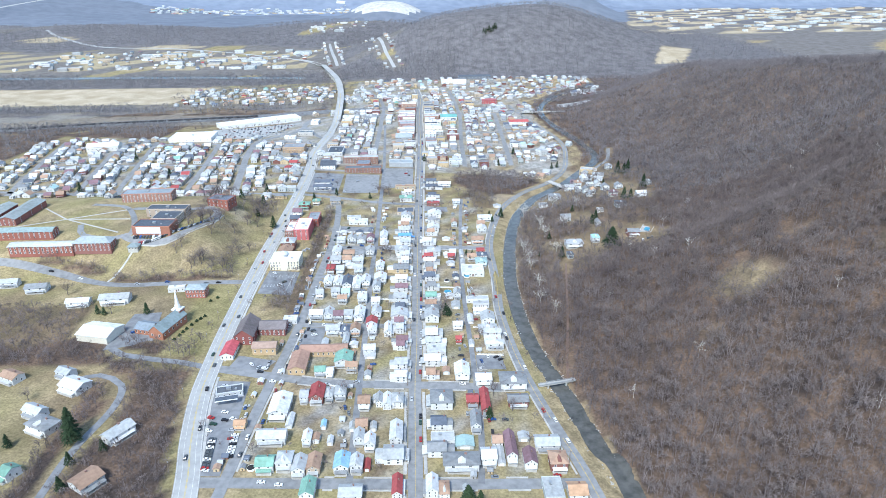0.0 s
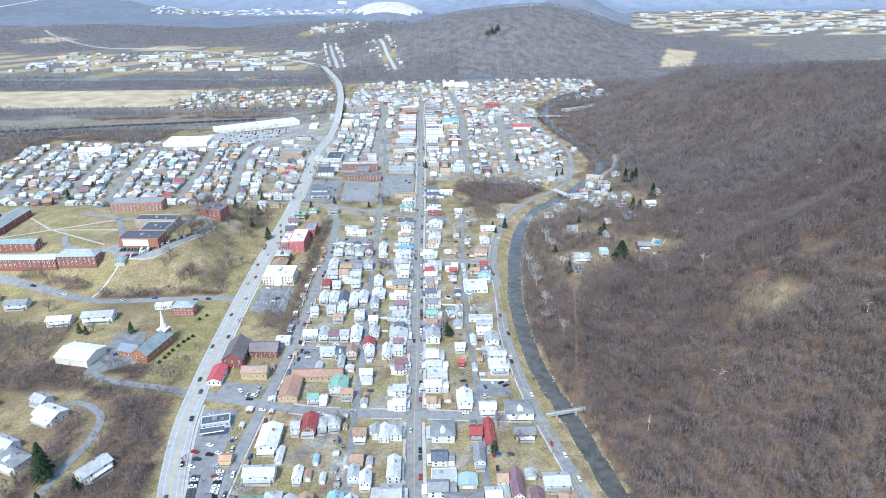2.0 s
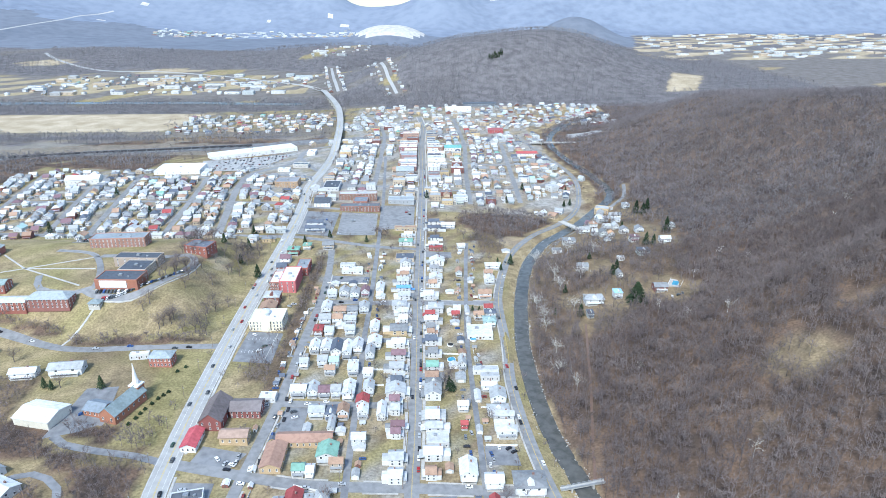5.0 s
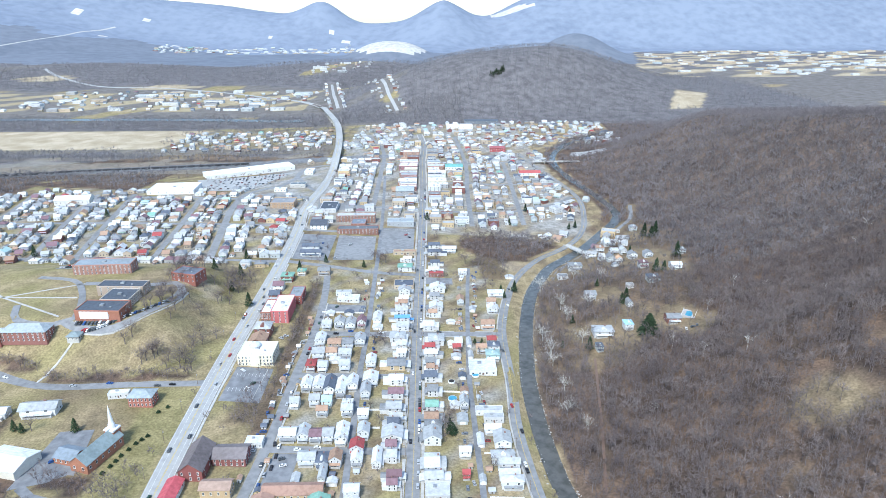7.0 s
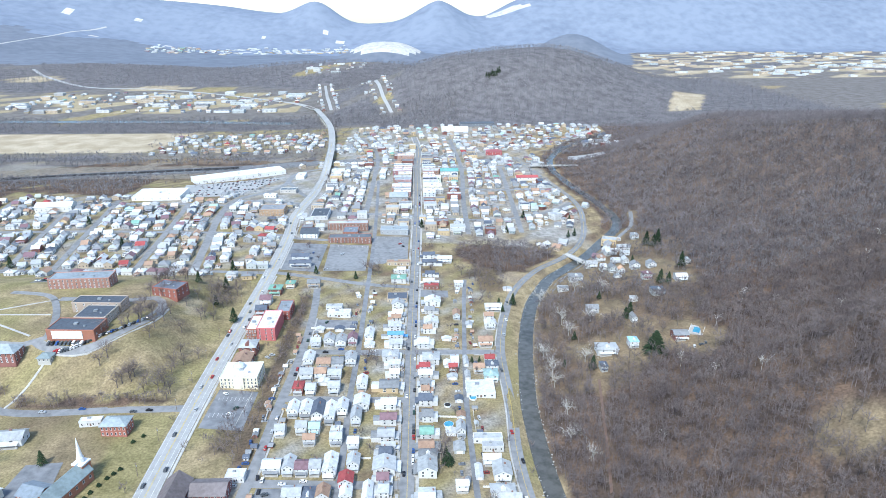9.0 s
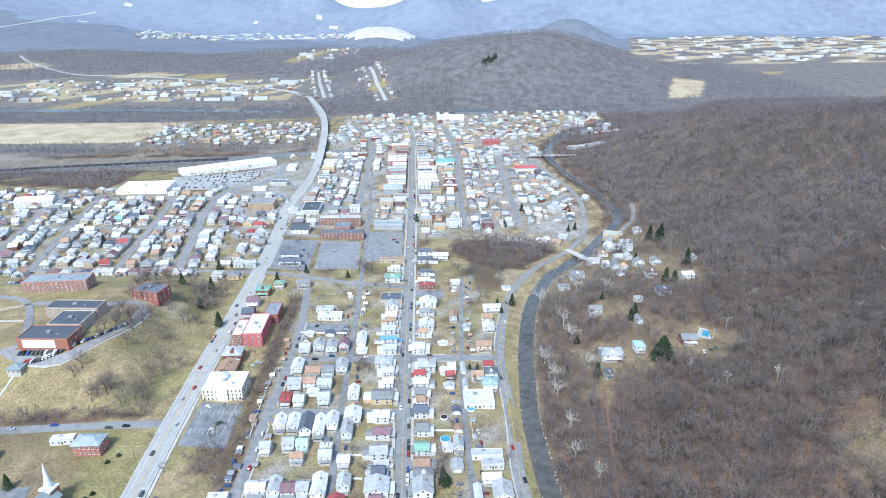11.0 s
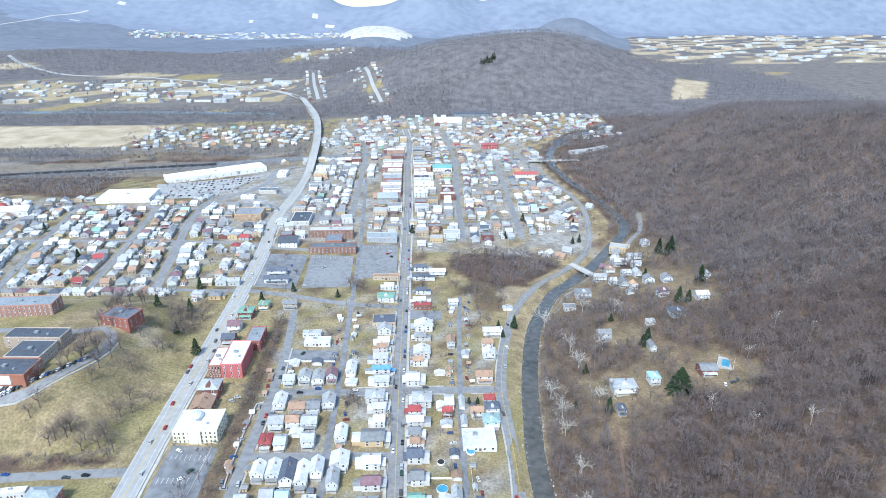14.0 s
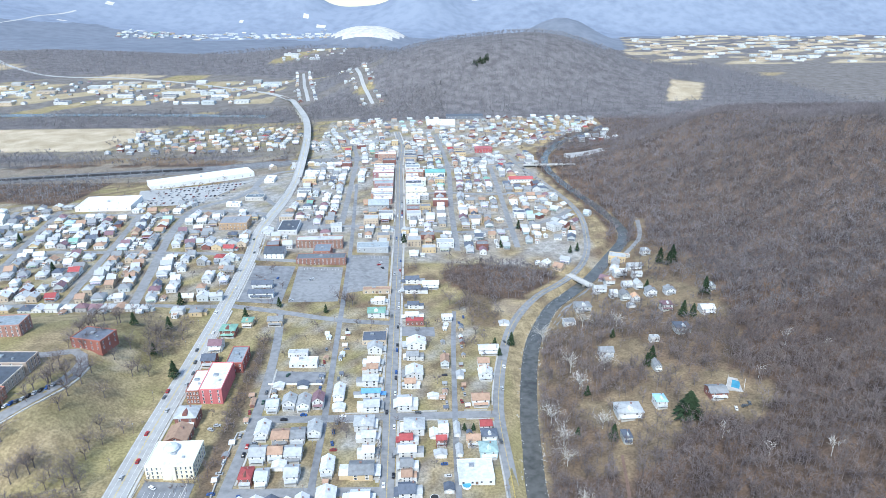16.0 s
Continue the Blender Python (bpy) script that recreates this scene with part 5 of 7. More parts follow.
def far_house(x, y, w, d, flat=False, turn=0.0, tall=1.0):
    kind = "L" if flat else random.choice("FSSHH")
    wall = random.choice("wwwwwwwkkkgbbbor" if not flat else "wwwwkkgb" if y > 1400 else "wwkrrbbo")
    roof = random.choice("wwwwwwwkkkkkkkgggggddbbbpkw" + "rnt" * (random.random() < 0.3) if not flat else "wwwkkgdkg")
    j, k = random.uniform(0.85, 1.05), random.uniform(0.85, 1.05)
    h = random.uniform(3.6, 5.4) * tall if not flat else random.uniform(4.5, 8) * tall
    near = y < 412 if x < -150 else y < 545
    label = "%s %s with %s roof" % (WALL_WORDS[wall], KIND_WORDS[kind], ROOF_WORDS[roof]) if near else ""
    far_block(x, y, w, d, h, random.uniform(2.0, 3.0), turn, [c * j for c in WALL[wall]], [min(0.82, c * k) for c in ROOF[roof]], kind, label)


def row_of_houses(line, offs, gap, flat=0.0, start=10, stop=1e9):
    """Houses along both sides of a street."""
    p = smooth_line(line, gap)
    d = np.gradient(p, axis=0)
    for i in range(len(p)):
        n = Vector((d[i][1], -d[i][0])).normalized()
        for off in offs:
            if random.random() < 0.08:
                continue
            x, y = p[i][0] + n.x * off + random.uniform(-1, 1), p[i][1] + n.y * off
            if not (start < y < stop) or woods(x, y) > 0.3:
                continue
            low = random.random() < flat
            w, dd = (random.uniform(12, 22), random.uniform(11, 16)) if low else (random.uniform(7, 10.5), random.uniform(8.5, 11.5))
            near_road = min(float(way_off(r, x, y)) for r in ROAD_LINES)
            if near_road < max(w, dd) / 2 + 3 or not free(x, y, w + 0.6, dd + 0.6):
                continue
            far_house(x, y, w, dd, low, math.atan2(d[i][1], d[i][0]) - math.pi / 2)
            TAKEN.append((x, y, w, dd))
            if not low and random.random() < 0.35:
                gx, gy = x + n.x * math.copysign(9.5, off), y + n.y * math.copysign(9.5, off)
                if free(gx, gy, 5, 6) and min(float(way_off(r, gx, gy)) for r in ROAD_LINES) > 5:
                    far_block(gx, gy, 4.5, 5.5, 2.6, 1.2, 0, WALL["w"], ROOF[random.choice("wkgb")], random.choice("SFL"))
                    TAKEN.append((gx, gy, 5, 6))


ROAD_LINES = (HIGHWAY_LINE, MAIN_LINE, CREEK_ROAD, CREEK, ALLEY_W, *CROSS.values())

# ---- landmarks ----


def hall(name, x, y, w, d, h, wall, roof, label, floors=3, cols=8, roof_kind="L", turn=0.0, rise=3.0, brick=True, wide=1.0, sides=3):
    """A large building with its walls, roof, parapet and windows."""
    e = thing(name, x, y, label, "building", "", turn, float(ground(x, y)) + 0.1)
    bm = bmesh.new()
    if roof_kind == "F":
        prism(bm, [(-w / 2, -3), (w / 2, -3), (w / 2, h), (0, h + rise), (-w / 2, h)], -d / 2, d / 2)
    elif roof_kind == "S":
        prism(bm, [(-d / 2, -3), (d / 2, -3), (d / 2, h), (0, h + rise), (-d / 2, h)], -w / 2, w / 2)
        bmesh.ops.rotate(bm, matrix=Matrix.Rotation(math.pi / 2, 3, "Z"), verts=bm.verts[:])
    else:
        box(bm, -w / 2, w / 2, -d / 2, d / 2, -3, h)
    part("wall", bm, BRICK if brick else SIDING, e).color = (*wall, 1)
    bm = bmesh.new()
    if roof_kind == "F":
        gable_roof(bm, w, d, h, rise, 0.6)
    elif roof_kind == "S":
        gable_roof(bm, d, w, h, rise, 0.6)
        bmesh.ops.rotate(bm, matrix=Matrix.Rotation(math.pi / 2, 3, "Z"), verts=bm.verts[:])
    elif roof_kind == "H":
        if w > d:
            hip_roof(bm, d, w, h, rise, 0.7)
            bmesh.ops.rotate(bm, matrix=Matrix.Rotation(math.pi / 2, 3, "Z"), verts=bm.verts[:])
        else:
            hip_roof(bm, w, d, h, rise, 0.7)
    else:
        box(bm, -w / 2 + 0.4, w / 2 - 0.4, -d / 2 + 0.4, d / 2 - 0.4, h, h + 0.2)
    part("roof", bm, SHINGLE, e).color = (*roof, 1)
    if roof_kind == "L":
        for q in ((-w / 2 - 0.1, w / 2 + 0.1, -d / 2 - 0.1, -d / 2 + 0.4), (-w / 2 - 0.1, w / 2 + 0.1, d / 2 - 0.4, d / 2 + 0.1), (-w / 2 - 0.1, -w / 2 + 0.4, -d / 2 + 0.4, d / 2 - 0.4), (w / 2 - 0.4, w / 2 + 0.1, -d / 2 + 0.4, d / 2 - 0.4)):
            bm = bmesh.new()
            box(bm, *q, h, h + 0.7)
            part("parapet", bm, SIDING, e).color = (*[min(0.8, 1.25 * c) for c in wall], 1)
        bm = bmesh.new()
        box(bm, -2, 1, -1, 1.5, h + 0.2, h + 1.5)
        part("roof_unit", bm, STEEL, e, "grey metal rooftop unit")
        bm = bmesh.new()
        box(bm, w * 0.2, w * 0.2 + 1.4, -d * 0.2, -d * 0.2 + 1.4, h + 0.2, h + 1.1)
        part("roof_unit", bm, STEEL, e, "grey metal rooftop unit")
    step_z = h / floors
    for k in range(floors):
        z = step_z * (k + 0.55)
        for i in range(cols):
            add_window(e, w * ((i + 0.5) / cols - 0.5), -d / 2 - 0.04, z, "s", (wide, 1, min(1.1, step_z / 2.6)))
        for i in range(sides):
            add_window(e, w / 2 + 0.04, d * ((i + 0.5) / sides - 0.5), z, "e", (wide, 1, min(1.1, step_z / 2.6)))
            if x > -60:
                add_window(e, -w / 2 - 0.04, d * ((i + 0.5) / sides - 0.5), z, "w", (wide, 1, min(1.1, step_z / 2.6)))
    return e


RED, BUFF, CREAM, WHITE = (0.33, 0.13, 0.1), (0.55, 0.4, 0.24), (0.74, 0.68, 0.52), (0.78, 0.78, 0.77)
DARK, GREYR, PALE, GREEN = (0.1, 0.115, 0.14), (0.36, 0.4, 0.42), (0.78, 0.79, 0.8), (0.3, 0.38, 0.38)

# college on the hill
hall("college_hall", -344, 187, 58, 12, 7.4, RED, (0.55, 0.58, 0.6), "long red brick hall with tall white windows", 3, 14, "S", rise=1.6, wide=1.5)
hall("college_hall", -298, 189, 34, 13, 7.8, (0.3, 0.14, 0.12), GREYR, "brick hall with a grey hip roof", 3, 9, "H", rise=4.5)
hall("college_hall", -370, 206, 58, 12, 6.6, RED, GREEN, "brick hall with a green grey gable roof", 3, 12, "S", rise=2.2)
hall("college_hall", -250, 213, 36, 20, 7.4, (0.36, 0.16, 0.11), DARK, "brick science hall with white front panel and flat dark roof", 1, 2, turn=-3)
hall("college_hall", -246, 236, 24, 22, 7.0, (0.5, 0.44, 0.38), DARK, "brick hall wing with flat dark roof", 3, 3, sides=6, turn=-3)
hall("college_hall", -252, 256, 40, 14, 8.2, (0.42, 0.34, 0.28), DARK, "long buff brick hall wing with flat dark roof", 3, 6, sides=4, turn=-3)
hall("college_hall", -291, 307, 52, 17, 9.0, (0.36, 0.2, 0.16), (0.3, 0.34, 0.37), "three storey brick hall with long window rows", 3, 14, turn=3)
hall("college_hall", -207, 287, 24, 17, 7.8, RED, (0.17, 0.19, 0.23), "brick hall with flat dark roof at the slope edge", 2, 5, "L", turn=-16)
hall("college_hall", -402, 262, 17, 58, 6.6, (0.3, 0.13, 0.11), (0.3, 0.33, 0.33), "brick hall with long grey roof", 3, 4, "F", rise=2.5)
hall("college_hall", -425, 250, 16, 60, 6.6, (0.3, 0.13, 0.11), (0.33, 0.36, 0.35), "brick hall with long grey roof", 3, 4, "F", rise=2.5)
hall("pavilion", -262, 188, 9, 8, 3.2, (0.5, 0.48, 0.44), (0.25, 0.3, 0.31), "small square pavilion with a dark hip roof", 1, 3, "H", rise=2.4)
patch_white = bmesh.new()
box(patch_white, -14, 9, -10.35, -10.05, 0.8, 7.1)
front = part("front_panel", patch_white, SIDING, bpy.data.objects["college_hall.003"], "white blank front panel")
front.color = (0.78, 0.79, 0.8, 1)


def college_grounds():
    ring = [(-330, 232), (-316, 206), (-285, 200), (-272, 207), (-278, 232), (-292, 262), (-310, 284), (-345, 292)]
    ribbon("road_college", ring, 5.5, 0.3, ASPHALT, "curving asphalt college road")
    ribbon("road_college", [(-278, 204), (-262, 196), (-236, 196), (-218, 214), (-207, 240), (-205, 262), (-216, 276), (-236, 272), (-270, 276), (-296, 276)], 7.0, 0.3, ASPHALT, "curving asphalt college road lined with cars")
    for line in ([(-352, 248), (-285, 210)], [(-352, 248), (-296, 276)], [(-352, 248), (-390, 282)], [(-352, 248), (-400, 225)], [(-352, 248), (-288, 246)], [(-268, 204), (-262, 192), (-268, 168), (-274, 150)]):
        ribbon("footpath", line, 1.6, 0.3, CONCRETE, "pale concrete footpath across the college lawn")
    ribbon("kerb", [(-262, 191.5), (-235, 191.5), (-213, 211), (-202, 238), (-200, 262)], 0.9, 0.6, CONCRETE, "pale concrete retaining kerb")
    patch("car_park", [(-345, 318), (-315, 320), (-312, 345), (-345, 345)], 0.3, ASPHALT, "asphalt college car park full of cars")


college_grounds()

# courthouse with dome
court = hall("courthouse", -122.5, 187, 27, 22, 8.6, CREAM, PALE, "cream courthouse with flat white roof and round dome", 3, 10, sides=6, brick=False)
bm = bmesh.new()
tube(bm, -3, 4, 8.8, 10.2, 4.4, 4.4, 20)
tube(bm, -3, 4, 10.2, 10.5, 4.7, 4.6, 20)
last = 4.2
for k in range(5):
    a, b = k / 5 * math.pi / 2, (k + 1) / 5 * math.pi / 2
    tube(bm, -3, 4, 10.5 + 2.0 * math.sin(a), 10.5 + 2.0 * math.sin(b), last * math.cos(a), max(0.4, last * math.cos(b)), 20)
dome = part("dome", bm, SIDING, court, "low round pale dome")
dome.color = (0.56, 0.6, 0.62, 1)
bm = bmesh.new()
tube(bm, -3, 4, 12.4, 13.1, 0.6, 0.45, 10)
part("lantern", bm, TRIM, dome)
bm = bmesh.new()
box(bm, -3.8, 3.8, -12.1, -11.0, -1, 9.0)
part("entrance_bay", bm, SIDING, court).color = (0.76, 0.71, 0.57, 1)
put_house(-128, 210, 13, 15, "Fbr")
put_house(-128, 229, 13, 13, "Hkr", tall=1.3)
red = hall("red_building", -119, 266, 15, 34, 11, (0.55, 0.17, 0.17), PALE, "tall painted red brick building with white flat roof", 4, 3, sides=0)
hall("brick_building", -131, 262, 8.5, 26, 9.5, (0.33, 0.15, 0.11), PALE, "brown brick building with white flat roof", 3, 4, sides=0)
hall("brick_building", -113, 300, 12, 24, 7.5, (0.36, 0.12, 0.1), (0.3, 0.33, 0.36), "dark red brick block with grey flat roof", 2, 3)
put_house(-134, 300, 10, 10, "Sdr")
put_house(-135, 322, 10, 10, "Spw")
put_house(-131, 345, 12, 11, "Hnr")

# church with steeple
church = hall("church", -190, 65, 12, 30, 6.5, (0.42, 0.19, 0.12), (0.27, 0.33, 0.34), "red brick church with green grey roof and white steeple", 1, 2, "F", turn=-16, rise=5, wide=1.3, sides=6)
bm = bmesh.new()
box(bm, -3.4, 3.4, 11, 17.5, -2, 10.5)
tower = part("tower", bm, BRICK, church)
tower.color = (0.42, 0.19, 0.12, 1)
bm = bmesh.new()
box(bm, -3.7, 3.7, 10.7, 17.8, 10.5, 11.4)
tube(bm, 0, 14.2, 11.4, 14.5, 2.2, 2.0, 8)
tube(bm, 0, 14.2, 14.5, 27.5, 1.7, 0.06, 8)
part("steeple", bm, TRIM, tower, "slender white octagonal spire")
hall("church_wing", -205, 63, 14, 12, 4.5, (0.42, 0.19, 0.12), (0.25, 0.29, 0.33), "low brick church wing with grey gable roof", 1, 4, "S", turn=-16, rise=2.6)
hall("brick_house", -186, 123, 16, 11, 7.5, (0.42, 0.17, 0.13), (0.36, 0.41, 0.43), "red brick house with grey roof and white trim", 2, 6, "H", rise=3.2)

hall("church_hall", -238, 57, 26, 20, 5.5, (0.72, 0.68, 0.58), PALE, "plain cream metal hall with low white gabled roof", 1, 0, "S", turn=-14, rise=2.6, brick=False, sides=0)
for q in ((-238, 57, 32, 28), (-190, 65, 20, 36), (-205, 63, 18, 16)):
    TAKEN.append(q)

# red church, plaza and shops by the junction
hall("red_church", -128, 58, 14, 26, 7, (0.27, 0.1, 0.09), (0.2, 0.17, 0.17), "dark red brick church with steep brown roof", 2, 3, "F", rise=5.5)
hall("red_church_wing", -110, 66, 20, 14, 5.5, (0.27, 0.11, 0.1), (0.24, 0.21, 0.21), "dark red brick church hall with brown roof", 2, 6, "S", rise=3)
hall("shop", -135, 33, 9, 18, 4, WHITE, (0.55, 0.12, 0.14), "long white shop with bright red metal roof", 1, 3, "F", rise=2, brick=False)
hall("shop", -110, 36, 17, 9, 6, BUFF, (0.42, 0.3, 0.24), "buff brick shop with brown roof and dark door", 1, 4, "S", rise=2.2)
hall("plaza_wing", -82.5, 18, 12, 22, 4.5, BUFF, (0.4, 0.25, 0.19), "buff brick shopping plaza wing with brown roof", 1, 3, "F", rise=2.4, sides=4)
hall("plaza_wing", -67, 35.5, 34, 10, 4.5, BUFF, (0.4, 0.25, 0.19), "buff brick shopping plaza wing with brown roof", 1, 9, "S", rise=2.2)
hall("filling_station", -122, -16, 17, 8, 3.6, (0.5, 0.52, 0.54), (0.12, 0.13, 0.15), "filling station with dark roof and white trim", 1, 5, "L", turn=12)
bm = bmesh.new()
station = thing("canopy", -121, -27, "flat dark canopy with white edges over pumps", "canopy", "", 12)
box(bm, -7, 7, -2.3, 2.3, 4.4, 4.75)
canopy_top = part("canopy_roof", bm, SHINGLE, station)
canopy_top.color = (0.1, 0.12, 0.15, 1)
for y0 in (-2.45, 2.3):
    bm = bmesh.new()
    box(bm, -7.1, 7.1, y0, y0 + 0.15, 4.3, 4.95)
    part("fascia", bm, TRIM, canopy_top)
for sx in (-6, 6):
    bm = bmesh.new()
    tube(bm, sx, 0, -0.5, 4.4, 0.18, 0.18)
    part("canopy_post", bm, STEEL, station)
put_house(-107, -49, 7, 6, "Soo", tall=0.6)

# school, shopping centre and works
hall("school", -75, 499, 50, 14, 6.5, (0.28, 0.15, 0.12), (0.16, 0.18, 0.2), "long brick school with flat dark roof", 3, 12)
hall("school", -82, 545, 50, 13, 9, (0.3, 0.18, 0.14), (0.5, 0.52, 0.54), "three storey brick school block", 3, 12)
hall("school", -76, 519, 18, 22, 8, (0.34, 0.17, 0.13), (0.22, 0.25, 0.29), "brick school link block with flat roof", 2, 3)
hall("chapel", -125, 514, 20, 18, 6, WHITE, DARK, "white gabled meeting hall with dark blue roof", 2, 4, "S", rise=4.5, brick=False)
hall("shop", -124, 598, 22, 36, 5, (0.6, 0.6, 0.6), DARK, "low white shop with flat black roof", 1, 4)
hall("brick_building", -188, 606, 32, 26, 8, (0.45, 0.31, 0.2), (0.3, 0.31, 0.33), "tan brick block with flat grey roof", 2, 8)
hall("shop", -190, 722, 24, 14, 5, (0.55, 0.52, 0.48), (0.16, 0.2, 0.23), "shop with flat dark roof beside the junction", 1, 6)
hall("filling_station", -211, 692, 18, 9, 4, WHITE, PALE, "small white filling station with flat roof", 1, 4, brick=False)
hall("restaurant", -190, 828, 14, 26, 5, WHITE, PALE, "low white restaurant with flat roof", 1, 3, brick=False)
hall("shop", 57, 850, 30, 18, 6, WHITE, (0.2, 0.45, 0.42), "white shop with teal metal roof", 1, 6, "S", rise=3, brick=False)
hall("shop", 186, 824, 36, 15, 5, WHITE, (0.5, 0.13, 0.13), "long white shop with red metal roof", 1, 8, "S", rise=2.4, brick=False)
hall("stone_church", -23, 682, 26, 17, 8, (0.42, 0.42, 0.42), (0.36, 0.4, 0.43), "grey stone church with pale gabled roof", 2, 5, "S", rise=5)
hall("red_building", 150, 1010, 30, 16, 7, (0.45, 0.12, 0.12), (0.4, 0.14, 0.15), "red brick hall with red roof", 2, 6, "H", rise=3)
hall("factory", 86, 1250, 60, 26, 7, WHITE, PALE, "long white factory shed with flat roof", 1, 10, brick=False)
hall("factory", 140, 1300, 80, 24, 6, (0.2, 0.22, 0.25), (0.12, 0.14, 0.17), "dark blue factory shed with low roof", 1, 10, "S", rise=2, brick=False)
random.seed(44)
BLOCKS = (((0.34, 0.2, 0.17), "brown brick"), ((0.45, 0.43, 0.41), "grey"), ((0.62, 0.58, 0.5), "cream"), ((0.66, 0.66, 0.64), "white"), ((0.42, 0.24, 0.2), "red brick"))
for side in (-1, 1):
    y0 = 704.0
    while y0 < 880:
        dep, wid = random.uniform(9, 19), random.uniform(18, 32)
        col, words = random.choice(BLOCKS)
        hall("shop_block", side * (9 + wid / 2) + 3, y0 + dep / 2, wid, dep, random.uniform(5.5, 9.5), [c * random.uniform(0.85, 1.1) for c in col], random.choice((PALE, PALE, GREYR, DARK, (0.55, 0.57, 0.58))), "downtown %s shop block with flat roof" % words, 2, int(wid / 6), sides=0, wide=1.9)
        y0 += dep + random.choice((0.6, 0.6, 5))
hall("shop", -24, 536, 34, 16, 6, (0.4, 0.42, 0.44), GREYR, "low grey shop with ribbed metal roof", 1, 6)
hall("superstore", -372, 700, 68, 46, 6, WHITE, PALE, "huge white flat roofed store", 1, 6, brick=False, turn=3)
hall("superstore", -297, 846, 150, 36, 8, WHITE, PALE, "long white shopping centre with flat roof", 1, 12, brick=False, turn=29)
hall("gymnasium", -486, 628, 46, 22, 8, (0.7, 0.68, 0.64), PALE, "long white gabled hall", 1, 8, "S", brick=False, turn=8, rise=4)
hall("commercial_building", -19, 950, 30, 18, 11, (0.45, 0.3, 0.24), PALE, "downtown brick block with white flat roof", 3, 6)
for q in ((-486, 628, 46, 24), (-75, 499, 54, 16), (-82, 540, 54, 18), (-76, 519, 20, 24), (-205, 778, 100, 236), (-125, 514, 24, 22), (-124, 598, 26, 40), (-188, 606, 36, 34), (-190, 722, 28, 18), (-211, 692, 22, 14), (-190, 828, 18, 30), (57, 850, 34, 22), (186, 824, 40, 20), (-23, 682, 28, 20), (150, 1010, 34, 20), (86, 1250, 66, 32), (140, 1300, 84, 30), (25, 785, 32, 190), (-24, 800, 36, 190), (300, 970, 110, 40), (-24, 536, 36, 18), (-120, 268, 20, 60), (-372, 700, 76, 60), (-122, 187, 32, 26), (-113, 304, 16, 28), (-19, 950, 32, 20), (-75, 445, 50, 80), (-26, 475, 42, 90), (-128, 335, 18, 90), (-207, 287, 30, 30), (180, 545, 60, 40)):
    TAKEN.append(q)

random.seed(12)
for key in ("W0", "W00", "W1", "W2", "W3", "W4", "H", "W6", "W5"):
    row_of_houses(CROSS[key], (-14, 14, -29, 29) if key.startswith("W") else (-14, 14), 10.5)
row_of_houses([(-335, 400), (-352, 530), (-372, 690)], (-6, 6), 11)
row_of_houses([(-180, 410), (-186, 520), (-196, 660)], (-22, 6, 22), 11)
row_of_houses(HIGHWAY_LINE[11:15], (-22, 22, 38, -36), 12, 0.25)
row_of_houses(MAIN_LINE[4:], (-17, 17), 15, 0.65, 520, 1010)
row_of_houses(MAIN_LINE[4:], (-34, 34), 12, 0.25, 520, 1180)
for key in ("N1", "N2", "N3", "N4", "J", "K", "I"):
    row_of_houses(CROSS[key], (-14, 14, -28, 28), 11, 0.14, 520, 1250)
row_of_houses(CREEK_ROAD[13:], (-18, 34, -34), 12, 0.1)
for x0, x1, y0, y1, gap in ((-520, -195, 1050, 1250, 17), (-130, 430, 1080, 1290, 17), (-1150, -330, 1580, 1960, 42), (-420, -180, 2300, 2500, 40)):
    for gx in np.arange(x0, x1, gap):
        for gy in np.arange(y0, y1, gap * 1.1):
            x, y = float(gx) + random.uniform(-0.3, 0.3) * gap, float(gy) + random.uniform(-0.3, 0.3) * gap
            if random.random() < 0.72 and free(x, y, 12, 12) and min(float(way_off(r, x, y)) for r in ROAD_LINES) > 10:
                big = y > 1560 and x < -300 and random.random() < 0.35
                far_house(x, y, random.uniform(18, 50) if big else random.uniform(8, 12), random.uniform(14, 24) if big else random.uniform(8, 12), big or random.random() < 0.1)
                TAKEN.append((x, y, 12, 12))
row_of_houses(HILL_ROAD_A, (-20, 19), 30)
row_of_houses(HILL_ROAD_B, (-20, 20, -42), 34)
for k in range(420):
    x, y = random.uniform(900, 2700), random.uniform(2250, 3720)
    if ripple(x * 0.6, y, 42, 7) > -0.2 and x > 800 + 0.28 * (y - 2050):
        far_block(x, y, random.uniform(12, 52), random.uniform(12, 24), random.uniform(4, 8), 0, random.uniform(-0.3, 0.3), WALL[random.choice("wkb")], ROOF[random.choice("wwkkg")], "L")
for k in range(190):
    u = random.random()
    x, y = -1500 + 1150 * u + random.gauss(0, 70), 3560 + 420 * u + random.uniform(-130, 260)
    far_house(x, y, random.uniform(12, 34), random.uniform(10, 22), random.random() < 0.4)
for i in range(17):
    for j in range(8):
        if random.random() < 0.62:
            u, v = -334 + i * 5.6 + j * 3.0, 708 + j * 13.5 + i * 2.2 * (j / 8)
            shade = random.choice([(0.6, 0.6, 0.6), (0.6, 0.6, 0.6), (0.05, 0.05, 0.06), (0.2, 0.22, 0.25), (0.36, 0.37, 0.38), (0.22, 0.05, 0.05)])
            far_block(u, v, 1.8, 4.4, 0.95, 0, -0.25, shade, shade, "car")
join_far_town()
for heap in (FAR_V, FAR_F, FAR_C):
    heap.clear()
random.seed(31)
